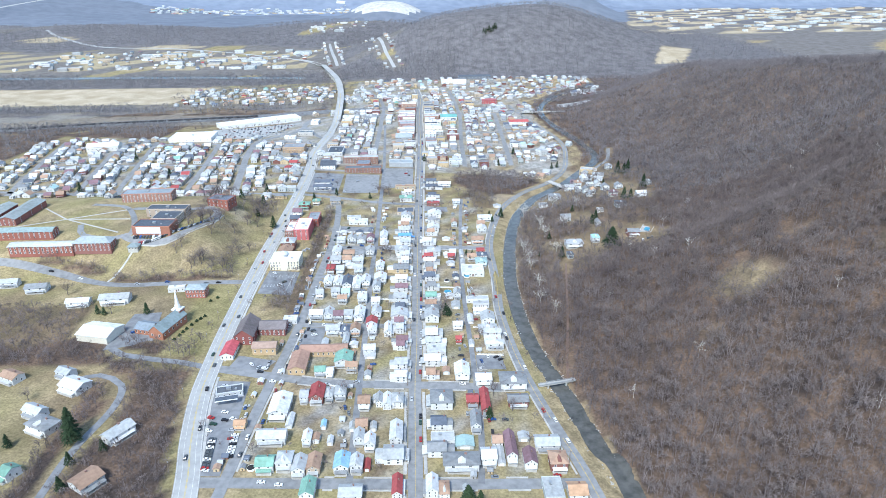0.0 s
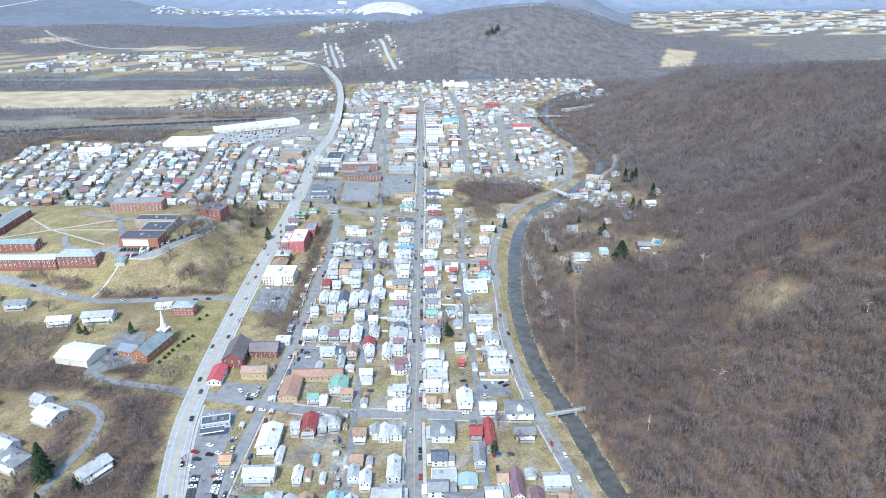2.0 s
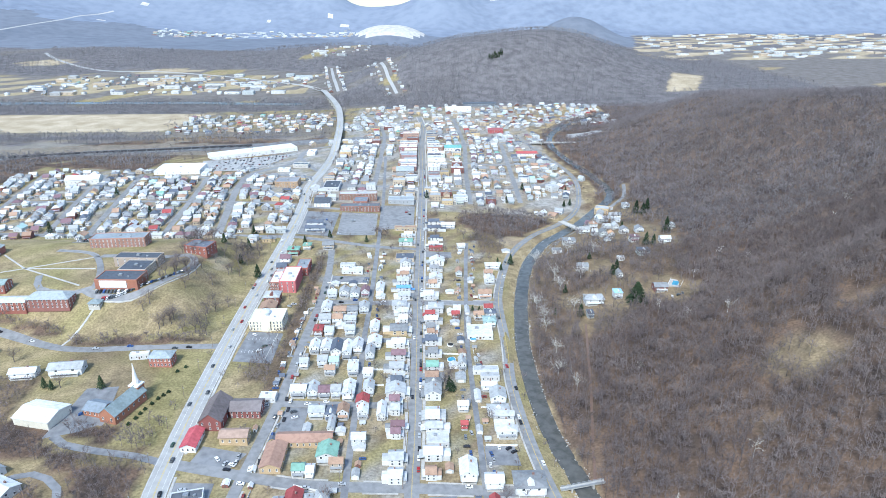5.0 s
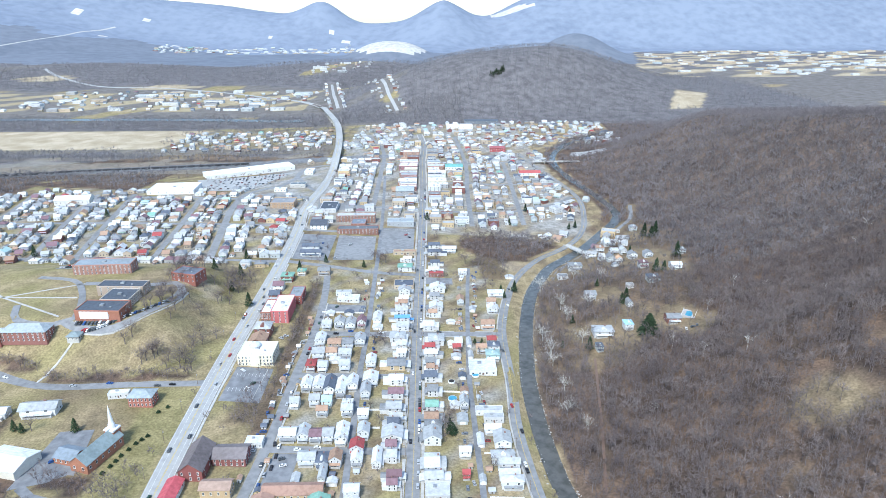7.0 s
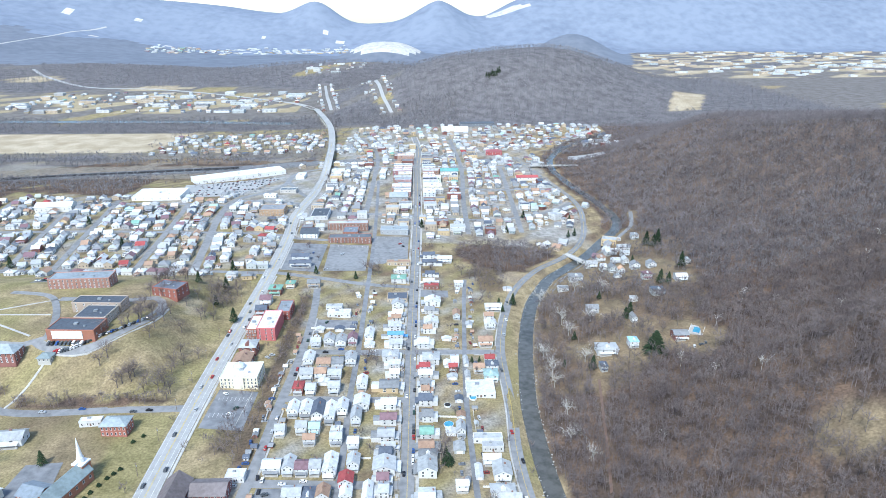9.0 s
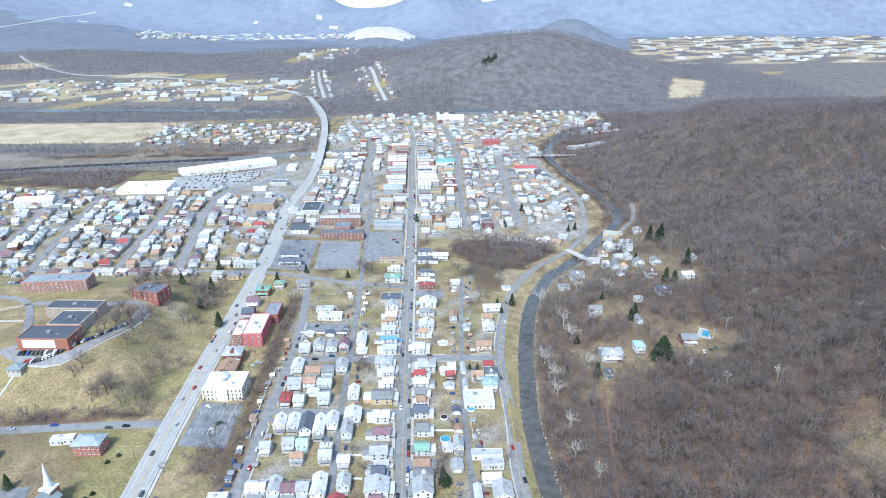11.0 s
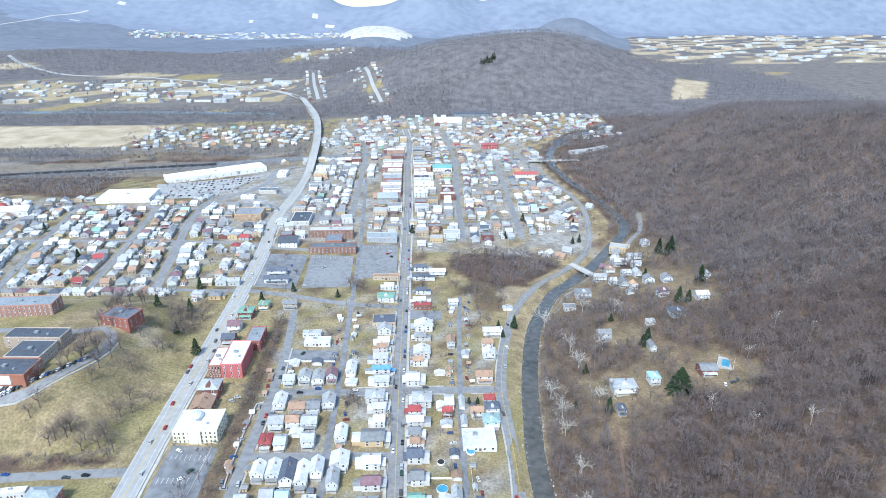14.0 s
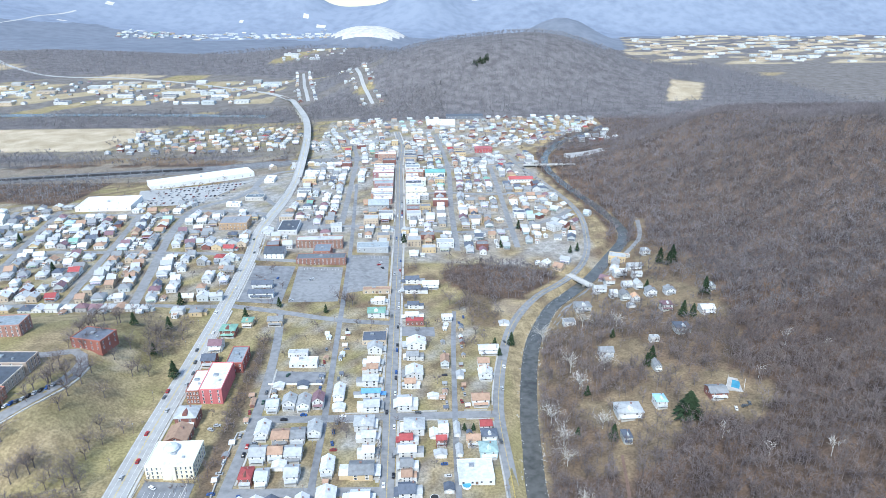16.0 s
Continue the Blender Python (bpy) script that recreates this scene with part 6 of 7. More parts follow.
for line, stop in ((ALLEY_W, 360), (ALLEY_E, 385), (BACK_LINE, 270)):
    for px, py in smooth_line(line, 5.2):
        for side in (-1, 1):
            if not -94 < py < stop or random.random() < 0.3:
                continue
            x, y = px + side * random.uniform(4.6, 9), py + random.uniform(-2, 2)
            w, d = random.uniform(2.2, 3.6), random.uniform(2.6, 4.2)
            if not free(x, y, w + 0.8, d + 0.8) or min(float(way_off(r, x, y)) for r in (*ROAD_LINES, BACK_LINE, ALLEY_E)) < 3.9:
                continue
            if random.random() < 0.5:
                far_block(x, y, w, d, random.uniform(1.7, 2.3), random.uniform(0.5, 0.9), random.uniform(-0.1, 0.1), WALL[random.choice("wkbgro")], ROOF[random.choice("kgdbwgb")], random.choice("SF"), shed=True)
            else:
                shade = random.choice(((0.6, 0.6, 0.6), (0.04, 0.04, 0.05), (0.2, 0.22, 0.25), (0.36, 0.37, 0.38), (0.25, 0.05, 0.05), (0.05, 0.1, 0.25)))
                far_block(x, y, 1.8, 4.4, 0.95, 0, random.choice((0, 1.57, 0.2)), shade, shade, "car")
            TAKEN.append((x, y, w, d))
tagged(paint_mesh("yard_clutter", FAR_V, FAR_F, FAR_C), "small weathered sheds and parked cars in back yards", "sheds", kind="stuff")

# ---- trees ----


def tree_pieces(rng, twigs, width, limbs=7):
    """Triangles of one bare tree of height 1: trunk, limbs and twigs."""
    tri = []

    def blade(a, b, w):
        a, b = np.array(a), np.array(b)
        s = np.cross(b - a, rng.normal(size=3))
        s = s / (np.linalg.norm(s) + 1e-9) * w
        tri.append((a - s, a + s, b))

    top = np.array((rng.normal() * 0.02, rng.normal() * 0.02, 0.72))
    for k in range(3):
        a = 2.1 * k
        r = 0.017
        p, q = np.array((r * math.cos(a), r * math.sin(a), -0.06)), np.array((r * math.cos(a + 2.1), r * math.sin(a + 2.1), -0.06))
        tri.append((p, q, top))
    ends = [top]
    for k in range(limbs):
        z = rng.uniform(0.28, 0.62)
        a, out, up = rng.uniform(0, 6.28), rng.uniform(0.12, 0.26), rng.uniform(0.12, 0.34)
        base = np.array((0, 0, z))
        end = base + (out * math.cos(a), out * math.sin(a), up)
        blade(base, end, 0.0075)
        blade(base, end, 0.0075)
        ends.append(end)
    for k in range(twigs):
        e = ends[rng.integers(len(ends))]
        base = e * rng.uniform(0.72, 1.0)
        v = rng.normal(size=3) * (0.075, 0.075, 0.06) + (base[0] * 0.4, base[1] * 0.4, 0.085)
        blade(base, base + v, width)
    return np.array(tri)


def wood_mass(name, places, heights, twigs, width, material, label, seed, limbs=7, kinds=7):
    """Many bare trees joined, for woods that nobody could count."""
    rng = np.random.default_rng(seed)
    masters = [tree_pieces(rng, twigs, width, limbs) for _ in range(kinds)]
    pick = rng.integers(0, kinds, len(places))
    turn = rng.uniform(0, 6.283, len(places))
    blocks = []
    for k in range(kinds):
        on = pick == k
        if not on.any():
            continue
        c, s, h = np.cos(turn[on]), np.sin(turn[on]), heights[on]
        wide = h * rng.uniform(0.85, 1.35, on.sum())
        m = masters[k].reshape(-1, 3)
        x = (m[None, :, 0] * c[:, None] - m[None, :, 1] * s[:, None]) * wide[:, None] + places[on, 0][:, None]
        y = (m[None, :, 0] * s[:, None] + m[None, :, 1] * c[:, None]) * wide[:, None] + places[on, 1][:, None]
        z = m[None, :, 2] * h[:, None] + places[on, 2][:, None]
        blocks.append(np.stack([x, y, z], -1).reshape(-1, 3))
    co = np.concatenate(blocks)
    n = len(co) // 3
    me = bpy.data.meshes.new(name)
    me.vertices.add(len(co)), me.loops.add(len(co)), me.polygons.add(n)
    me.vertices.foreach_set("co", co.astype(np.float32).ravel())
    me.loops.foreach_set("vertex_index", np.arange(len(co), dtype=np.int32))
    me.polygons.foreach_set("loop_start", np.arange(0, len(co), 3, dtype=np.int32))
    me.update(calc_edges=True)
    me.materials.append(material)
    return tagged(new(name, me), label, "trees", kind="stuff")


def scatter(x0, x1, y0, y1, gap, seed):
    """Places on a jittered grid, kept by the thickness of the woods and clear of houses."""
    rng = np.random.default_rng(seed)
    gx, gy = np.meshgrid(np.arange(x0, x1, gap), np.arange(y0, y1, gap))
    x = gx.ravel() + rng.uniform(-0.5, 0.5, gx.size) * gap
    y = gy.ravel() + rng.uniform(-0.5, 0.5, gx.size) * gap
    keep = rng.random(x.size) < woods(x, y)
    x, y = x[keep], y[keep]
    ok = np.ones(x.size, bool)
    for a, b, w, d in TAKEN:
        if x0 - 30 < a < x1 + 30 and y0 - 30 < b < y1 + 30:
            ok &= (np.abs(x - a) > w / 2 + 3) | (np.abs(y - b) > d / 2 + 3)
    x, y = x[ok], y[ok]
    return np.stack([x, y, ground(x, y)], 1)


def forest():
    rng = np.random.default_rng(11)
    near = scatter(95, 470, -260, 330, 5.2, 21)
    h = rng.uniform(10, 17, len(near))
    pale = rng.random(len(near)) < 0.0035
    wood_mass("bare_woods", near[~pale], h[~pale], 118, 0.0055, TWIG, "dense leafless brown woods on the ridge side", 31)
    wood_mass("pale_trees", near[pale], h[pale] * 0.95, 40, 0.007, PALE_BARK, "scattered pale leafless sycamores in the woods", 32)
    west = scatter(-430, 95, -260, 560, 4.4, 22)
    wood_mass("bare_woods", west, rng.uniform(6, 12, len(west)), 72, 0.0095, TWIG, "leafless brown woods and brush between houses", 33)
    # from here on the twig colours carry haze, more with distance
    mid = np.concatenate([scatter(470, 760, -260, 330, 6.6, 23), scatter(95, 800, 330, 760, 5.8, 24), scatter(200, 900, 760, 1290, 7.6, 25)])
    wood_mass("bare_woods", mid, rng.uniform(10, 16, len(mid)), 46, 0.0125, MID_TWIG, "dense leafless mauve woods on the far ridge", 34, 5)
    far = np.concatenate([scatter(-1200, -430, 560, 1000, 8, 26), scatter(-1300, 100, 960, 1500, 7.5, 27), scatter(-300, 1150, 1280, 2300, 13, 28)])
    wood_mass("bare_woods", far, rng.uniform(9, 16, len(far)), 20, 0.026, HAZY_TWIG, "leafless woods along the river and hill", 35, 3)
    rng2 = np.random.default_rng(61)
    tx, ty = rng2.uniform(-560, 420, 3000), rng2.uniform(-90, 1290, 3000)
    ok = np.array([min(float(way_off(r, a, b)) for r in (*ROAD_LINES, BACK_LINE, ALLEY_E)) > 5 and free(a, b, 3, 3) for a, b in zip(tx, ty)]) & ~((tx < -160) & (ty < 390)) & ~((tx > 90) & (ty < 560))
    town = np.stack([tx[ok], ty[ok], ground(tx[ok], ty[ok])], 1)
    wood_mass("yard_trees", town, rng2.uniform(4, 10, len(town)), 58, 0.015, TWIG, "small leafless trees and shrubs in back yards", 37)
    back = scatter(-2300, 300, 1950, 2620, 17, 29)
    wood_mass("bare_woods", back, rng.uniform(12, 20, len(back)), 14, 0.04, HAZY_TWIG, "leafless woods on distant low hills", 36, 3)


forest()


def make_conifer():
    e = new("conifer_tree")
    bm = bmesh.new()
    tube(bm, 0, 0, -0.3, 9.2, 0.22, 0.04, 6)
    part("trunk", bm, WOOD, e)
    rng = np.random.default_rng(3)
    verts, faces = [], []
    for k in range(620):
        f = rng.random() ** 0.8
        z = 1.0 + 8.6 * f
        r = 2.6 * (1 - f) ** 0.85 + 0.15
        a = rng.uniform(0, 6.283)
        q = rng.uniform(0.35, 1.05) * r
        c = np.array((q * math.cos(a), q * math.sin(a), z))
        v = np.array((math.cos(a), math.sin(a), rng.uniform(-0.7, 0.05))) * rng.uniform(0.5, 1.0) * (0.5 + 0.5 * (1 - f))
        s = np.array((-math.sin(a), math.cos(a), rng.normal() * 0.3)) * rng.uniform(0.2, 0.38)
        i = len(verts)
        verts += [tuple(c - v * 0.5 - s), tuple(c - v * 0.5 + s), tuple(c + v)]
        faces.append((i, i + 1, i + 2))
    crown = raw_mesh("crown", verts, faces, NEEDLE)
    crown.parent = e
    return tagged(e, "dark green conifer with a ragged pointed crown", "tree", "conifers")


def make_bare_tree(material, seed, label):
    e = new("bare_tree")
    bm = bmesh.new()
    tube(bm, 0, 0, -0.4, 4.5, 0.28, 0.16, 6)
    rng = np.random.default_rng(seed)
    part("trunk", bm, material, e)
    tri = []

    def limb(base, v, r, depth):
        end = base + v
        s = np.cross(v, (0.3, 0.2, 1.0))
        s = s / (np.linalg.norm(s) + 1e-6)
        u = np.cross(v, s)
        u = u / (np.linalg.norm(u) + 1e-6)
        if not depth:
            tri.append((base - s * 0.02, base + s * 0.02, end))
            return
        for w in (s, u):
            tri.append((base - w * r, base + w * r, end + w * r * 0.5))
            tri.append((base - w * r, end + w * r * 0.5, end - w * r * 0.5))
        if depth:
            for k in range(4 if depth > 1 else 7):
                b = base + v * rng.uniform(0.4, 1.0)
                limb(b, v * rng.uniform(0.4, 0.66) + rng.normal(size=3) * np.linalg.norm(v) * 0.33, r * 0.55, depth - 1)

    for k in range(7):
        a = 0.9 * k + rng.uniform(-0.3, 0.3)
        limb(np.array((0, 0, rng.uniform(2.5, 4.4))), np.array((math.cos(a) * 1.9, math.sin(a) * 1.9, rng.uniform(1.8, 3.4))), 0.1, 3)
    t = np.array(tri).reshape(-1, 3)
    crown = raw_mesh("crown", [tuple(v) for v in t], [(i, i + 1, i + 2) for i in range(0, len(t), 3)], material)
    crown.parent = e
    return tagged(e, label, "tree", "bare trees")


def plant(master, x, y, size, wide=1.0):
    m = Matrix.Translation((x, y, float(ground(x, y)) - 0.05)) @ Matrix.Rotation(random.uniform(0, 6.28), 4, "Z")
    t = copy_thing(master, m)
    t.scale = (size * wide, size * wide, size)
    return t


random.seed(8)
conifer = make_conifer()
conifer.location = (29.5, -110, float(ground(29.5, -110)))
conifer.scale = (1.7, 1.7, 1.25)
plant(conifer, 26, 97, 0.9, 1.75)
plant(conifer, 194, 213, 2.1, 1.6)
for x, y, s in [(36, -112, 1.1), (-203, -60, 2.2), (-200, -66, 1.9), (-193, -84, 1.0), (-180, -72, 0.9), (-188, -104, 1.1), (-236, -68, 1.0), (-216, 90, 1.1), (-256, 92, 0.9), (-250, 90, 0.8), (-153.7, 280, 1.5), (-124, 372, 1.1), (196, 285, 1.5), (191, 281, 1.2), (140, 255, 0.9), (123, 213, 0.7), (143, 203, 1.3), (281, 388, 1.8), (246, 350, 1.6), (253, 347, 1.3), (278, 488, 1.9), (290, 483, 1.8), (284, 480, 1.6)]:
    plant(conifer, x, y, s)
for x, y, s in [(296, 500, 1.6), (181, 332, 0.9), (98, 335, 1.3), (86, 318, 0.8), (84, 332, 0.9), (205, 545, 1.1), (196, 540, 1.0), (-100, 395, 1.0), (-58, 385, 0.9), (48, -38, 1.0), (-198, 330, 1.2), (-178, 345, 1.3), (-185, 395, 1.3), (-245, 440, 1.1), (-330, 470, 1.3), (-420, 410, 1.4), (-410, 560, 1.2), (50, 222, 0.6), (56, 222, 0.6), (10, 560, 1.2), (240, 420, 1.1), (150, 620, 1.2), (120, 560, 1.0), (-30, 600, 0.9), (210, 600, 1.1), (25, 105, 0.75), (-176, 305, 1.1)]:
    plant(conifer, x, y, s)
bare = make_bare_tree(TWIG, 4, "leafless grey brown yard tree")
bare.location = (53, -14, float(ground(53, -14)))
bare.scale = (1.15, 1.15, 1.2)
for x, y in ((-177, 66), (-178, 61), (-179, 56), (-181, 50), (-173, 78), (-171, 82), (-169, 86), (-175, 72), (-168, 118), (-172, 112)):
    plant(conifer, x, y, 0.24, 2.4)
pale_tree = make_bare_tree(PALE_BARK, 9, "pale leafless sycamore by the creek")
pale_tree.location = (136, 288, float(ground(136, 288)))
pale_tree.scale = (1.3, 1.3, 1.7)
for x, y, s in [(137, 264, 1.4), (109, 229, 1.5), (126, 343, 1.7), (164, 361, 1.3), (190, 351, 1.3), (161, 285, 1.3), (140, 216, 1.3), (112, 205, 1.4), (110, 186, 1.3), (112, 150, 1.2), (108, 120, 1.2), (118, 100, 1.1)]:
    plant(pale_tree, x, y, s)
for x, y, s in [(64, -30, 1.0), (-47, -15, 1.1), (-34, 215, 1.2), (-30, 222, 1.1), (-26, 214, 1.0), (25, 110, 1.4), (22, 100, 1.3), (50, 60, 1.1), (33, 150, 0.8), (-42, 398, 1.5), (-36, 400, 1.4), (-48, 404, 1.3), (60, 395, 1.3), (66, 400, 1.4), (52, 405, 1.3), (30, 330, 0.9), (60, 330, 0.9), (70, 350, 1.0), (205, 262, 1.1), (175, 345, 1.3), (185, 352, 1.3), (230, 300, 1.2), (215, 280, 1.2), (20, 412, 0.9)]:
    plant(bare, x, y, s)
rng = np.random.default_rng(77)
for x, y in zip(rng.uniform(-228, -163, 64), rng.uniform(162, 335, 64)):
    plant(bare, float(x), float(y), float(rng.uniform(1.0, 1.5)))
for x, y in zip(rng.uniform(-420, -235, 34), rng.uniform(-100, 135, 34)):
    if free(float(x), float(y), 8, 8) and way_off(LEFT_DRIVE, x, y) > 5:
        plant(bare, float(x), float(y), float(rng.uniform(0.8, 1.2)))
for x, y in zip(rng.uniform(-110, 230, 60), rng.uniform(-90, 900, 60)):
    if free(float(x), float(y), 5, 5) and min(float(way_off(r, x, y)) for r in (HIGHWAY_LINE, MAIN_LINE, CREEK_ROAD, CREEK, BACK_LINE, ALLEY_E, ALLEY_W, *CROSS.values())) > 6:
        plant(bare, float(x), float(y), float(rng.uniform(0.6, 0.95)))

for k in range(16):
    plant(conifer, 186 + 2.6 * k + random.uniform(-3, 3), 1556 + 1.4 * k + random.uniform(-9, 9), random.uniform(1.1, 1.6))

# ---- cars ----


def make_car():
    e = new("car")
    bm = bmesh.new()
    prism(bm, [(-2.2, 0.3), (2.2, 0.3), (2.28, 0.62), (2.1, 0.88), (1.0, 0.95), (-1.9, 0.98), (-2.25, 0.85)], -0.86, 0.86)
    prism(bm, [(-1.72, 0.96), (0.85, 0.94), (0.25, 1.42), (-1.25, 1.42)], -0.74, 0.74)
    part("body", bm, CAR_PAINT, e)
    bm = bmesh.new()
    for s in (-1, 1):
        v = [bm.verts.new(p) for p in ((-1.5, s * 0.755, 1.0), (0.62, s * 0.755, 1.0), (0.2, s * 0.755, 1.36), (-1.15, s * 0.755, 1.36))]
        bm.faces.new(v)
    for pts in (((0.9, -0.66, 0.975), (0.9, 0.66, 0.975), (0.33, 0.66, 1.41), (0.33, -0.66, 1.41)), ((-1.76, -0.66, 1.0), (-1.76, 0.66, 1.0), (-1.31, 0.66, 1.41), (-1.31, -0.66, 1.41))):
        bm.faces.new([bm.verts.new(p) for p in pts])
    part("window", bm, GLASS, e)
    bm = bmesh.new()
    box(bm, -1.9, 1.9, -0.6, 0.6, 0.18, 0.32)
    for x in (-1.35, 1.35):
        tube(bm, x, 0, -0.9, 0.9, 0.32, 0.32, 10)
        bm.verts.ensure_lookup_table()
        bmesh.ops.rotate(bm, cent=(x, 0, 0), matrix=Matrix.Rotation(math.pi / 2, 3, "X"), verts=bm.verts[-20:])
        bmesh.ops.translate(bm, vec=(0, 0, 0.32), verts=bm.verts[-20:])
    part("undercarriage", bm, TYRE, e)
    return e


PAINTS = [("white", (0.75, 0.75, 0.75)), ("silver", (0.45, 0.47, 0.49)), ("black", (0.02, 0.02, 0.025)), ("dark grey", (0.09, 0.1, 0.11)), ("blue", (0.03, 0.09, 0.28)), ("red", (0.35, 0.03, 0.03)), ("dark green", (0.03, 0.07, 0.05))]
CARS = []


def put_car(x, y, heading, lift=0.3, group="parked cars", colour=None):
    z = float(ground(x, y)) + lift
    a, b = math.cos(heading), math.sin(heading)
    slope = (float(ground(x + a * 2, y + b * 2)) - float(ground(x - a * 2, y - b * 2))) / 4
    m = Matrix.Translation((x, y, z)) @ Matrix.Rotation(heading, 4, "Z") @ Matrix.Rotation(-math.atan(slope), 4, "Y")
    if CARS:
        c = copy_thing(CARS[0], m)
    else:
        c = make_car()
        c.matrix_basis = m
    CARS.append(c)
    word, rgb = PAINTS[colour] if colour is not None else random.choices(PAINTS, (5, 4, 4, 4, 2, 1.3, 1))[0]
    tagged(c, word + " car standing on grey asphalt", "car", group)
    for o in c.children:
        if o.name.startswith("body"):
            o.color = (*rgb, 1)
    c.scale = (1, 1, random.choice((1, 1, 1.15, 1.3)))


random.seed(21)
up = math.pi / 2
for k in range(11):
    put_car(-120.5 + 0.3 * k, -62 - 2.5 * k, 0.15 + random.uniform(-0.05, 0.05), 0.2, "cars of the lot")
for k in range(8):
    put_car(-108 + 0.2 * k, -58 - 2.7 * k, 0.15, 0.2, "cars of the lot")
for x, y in ((-127, -42), (-124, -48), (-118, -44), (-113, -43), (-125, -54), (-111, -53), (-120, -36), (-108, -30), (-117, -88), (-128, -8)):
    put_car(x, y, random.uniform(-0.4, 0.6), 0.2, "cars of the lot")
for y in (-60, -44, -38, 12, 22, 31, 44, 55, 66, 88, 97, 102, 108, 122, 128, 134, 150, 156, 178, 196, 224, 246, 262, 282, 290, 322, 330, 360, 396, 404, 430, 452, 480, 505, 560, 568, 576, 584, 640, 648, 656, 664, 672, 690, 700, 708):
    put_car(float(np.interp(y, [p[1] for p in MAIN_LINE], [p[0] for p in MAIN_LINE])) + 3.3 + random.uniform(-0.15, 0.15), y, up, 0.28)
for y in (-20, 86, 170, 240, 380, 470, 566, 574, 650, 658):
    put_car(float(np.interp(y, [p[1] for p in MAIN_LINE], [p[0] for p in MAIN_LINE])) - 2.2, y, -up, 0.28)
for y, side in ((-78, -2), (-52, 4), (-12, 3), (16, 2), (30, -2), (72, -4), (86, 4), (120, -2), (148, 3), (176, -2), (190, 2), (216, -2), (240, 2), (255, -5), (262, -5), (270, 5), (285, 5), (300, 2), (318, -2), (345, 3), (380, -4), (430, 2), (470, -3), (520, 3), (560, -3)):
    x = float(np.interp(y, [p[1] for p in HIGHWAY_LINE], [p[0] for p in HIGHWAY_LINE]))
    put_car(x + side, y, up + (0.12 if y < 0 else 0), 0.34, "cars on the highway")
for x, y, a in ((-84, -97, 0), (-74, -99, 0), (82, -90, 0.1), (-97, -2.5, -0.1), (-108, 9, -0.1), (-60, -5, 0), (-40, -1, 0), (33, -2, 0), (50, -40, 0.1), (58, -40, 0), (-60, 78, 0), (-72, 75, 0), (-56, 236, 0), (-68, 231, 0), (-30, 235, 0), (-20, 163, 0), (20, 240, 0), (-220, 147, 0), (-185, 144, 0), (-175, 146, 0), (-245, 144, 0), (-300, 156, -0.3), (-330, 166, -0.2)):
    put_car(x, y, a, 0.28)
for y in (-60, -30, -40, 20, 60, 66, 100, 130, 210, 270, 300, 340):
    x = float(np.interp(y, [p[1] for p in CREEK_ROAD], [p[0] for p in CREEK_ROAD]))
    put_car(x + random.choice((-2, 2)), y, up + 0.15, 0.28)
for y in (-75, -60, 10, 60, 108, 125, 140, 196, 204, 250, 262):
    x = float(np.interp(y, [p[1] for p in BACK_LINE], [p[0] for p in BACK_LINE]))
    put_car(x + 2.2, y, up, 0.28)
for k in range(26):
    t = k / 25
    put_car(-258 + 50 * t - 6 * (1 - t) * t, 193.5 + 42 * t * t + 2 * t, 1.0 + 0.7 * t, 0.4, "cars by the college")
for k in range(9):
    put_car(-266 + 3 * k, 200.5, up, 0.4, "cars by the college")
for k in range(10):
    put_car(-342 + 2.9 * k, 324, up, 0.4, "cars by the college")
    put_car(-342 + 2.9 * k, 338, up, 0.4, "cars by the college")
for x, y in ((-118, 150), (-121, 144), (-130, 168), (-80, 66), (-78, 60), (54, 34), (60, 33), (63, 30), (-74, 284), (-112, 220), (-109, 224), (-16, 494), (-14, 500), (-12, 486), (-80, 452), (-78, 455), (-92, 408), (-112, 455), (-116, 18), (-110, 14), (-106, 13), (-84, 78), (-215, 60), (232, 215), (236, 217), (226, 214)):
    put_car(x, y, random.uniform(0, 3), 0.3 if y < 200 else 0.25)


# ---- rails, bridges, poles and small things ----
def coal_car():
    e = new("coal_wagon")
    bm = bmesh.new()
    prism(bm, [(-6.8, 1.2), (6.8, 1.2), (7.2, 1.8), (7.2, 4.0), (-7.2, 4.0), (-7.2, 1.8)], -1.5, 1.5)
    part("body", bm, COAL, e)
    bm = bmesh.new()
    box(bm, -1.6, 1.6, -1.1, 1.1, 0.2, 1.15)
    truck = part("truck", bm, STEEL, e)
    truck.location = (-4.8, 0, 0)
    share("truck", truck, e, (4.8, 0, 0))
    return e


RAIL = [(-1000, 742), (-732, 828), (-618, 872), (-480, 900), (-327, 928), (-180, 945), (60, 962)]
ribbon("rail_yard", RAIL[:6], 46, 0.12, YARD, "wide dark cinder bed of the rail yard")
for k, off in enumerate((-13.5, -9, -4.5, 0, 4.5, 9)):
    ribbon("railway_track", RAIL, 2.6, 0.3, OLD_ASPHALT, "dark ballast railway track", off=off)
wagon = None
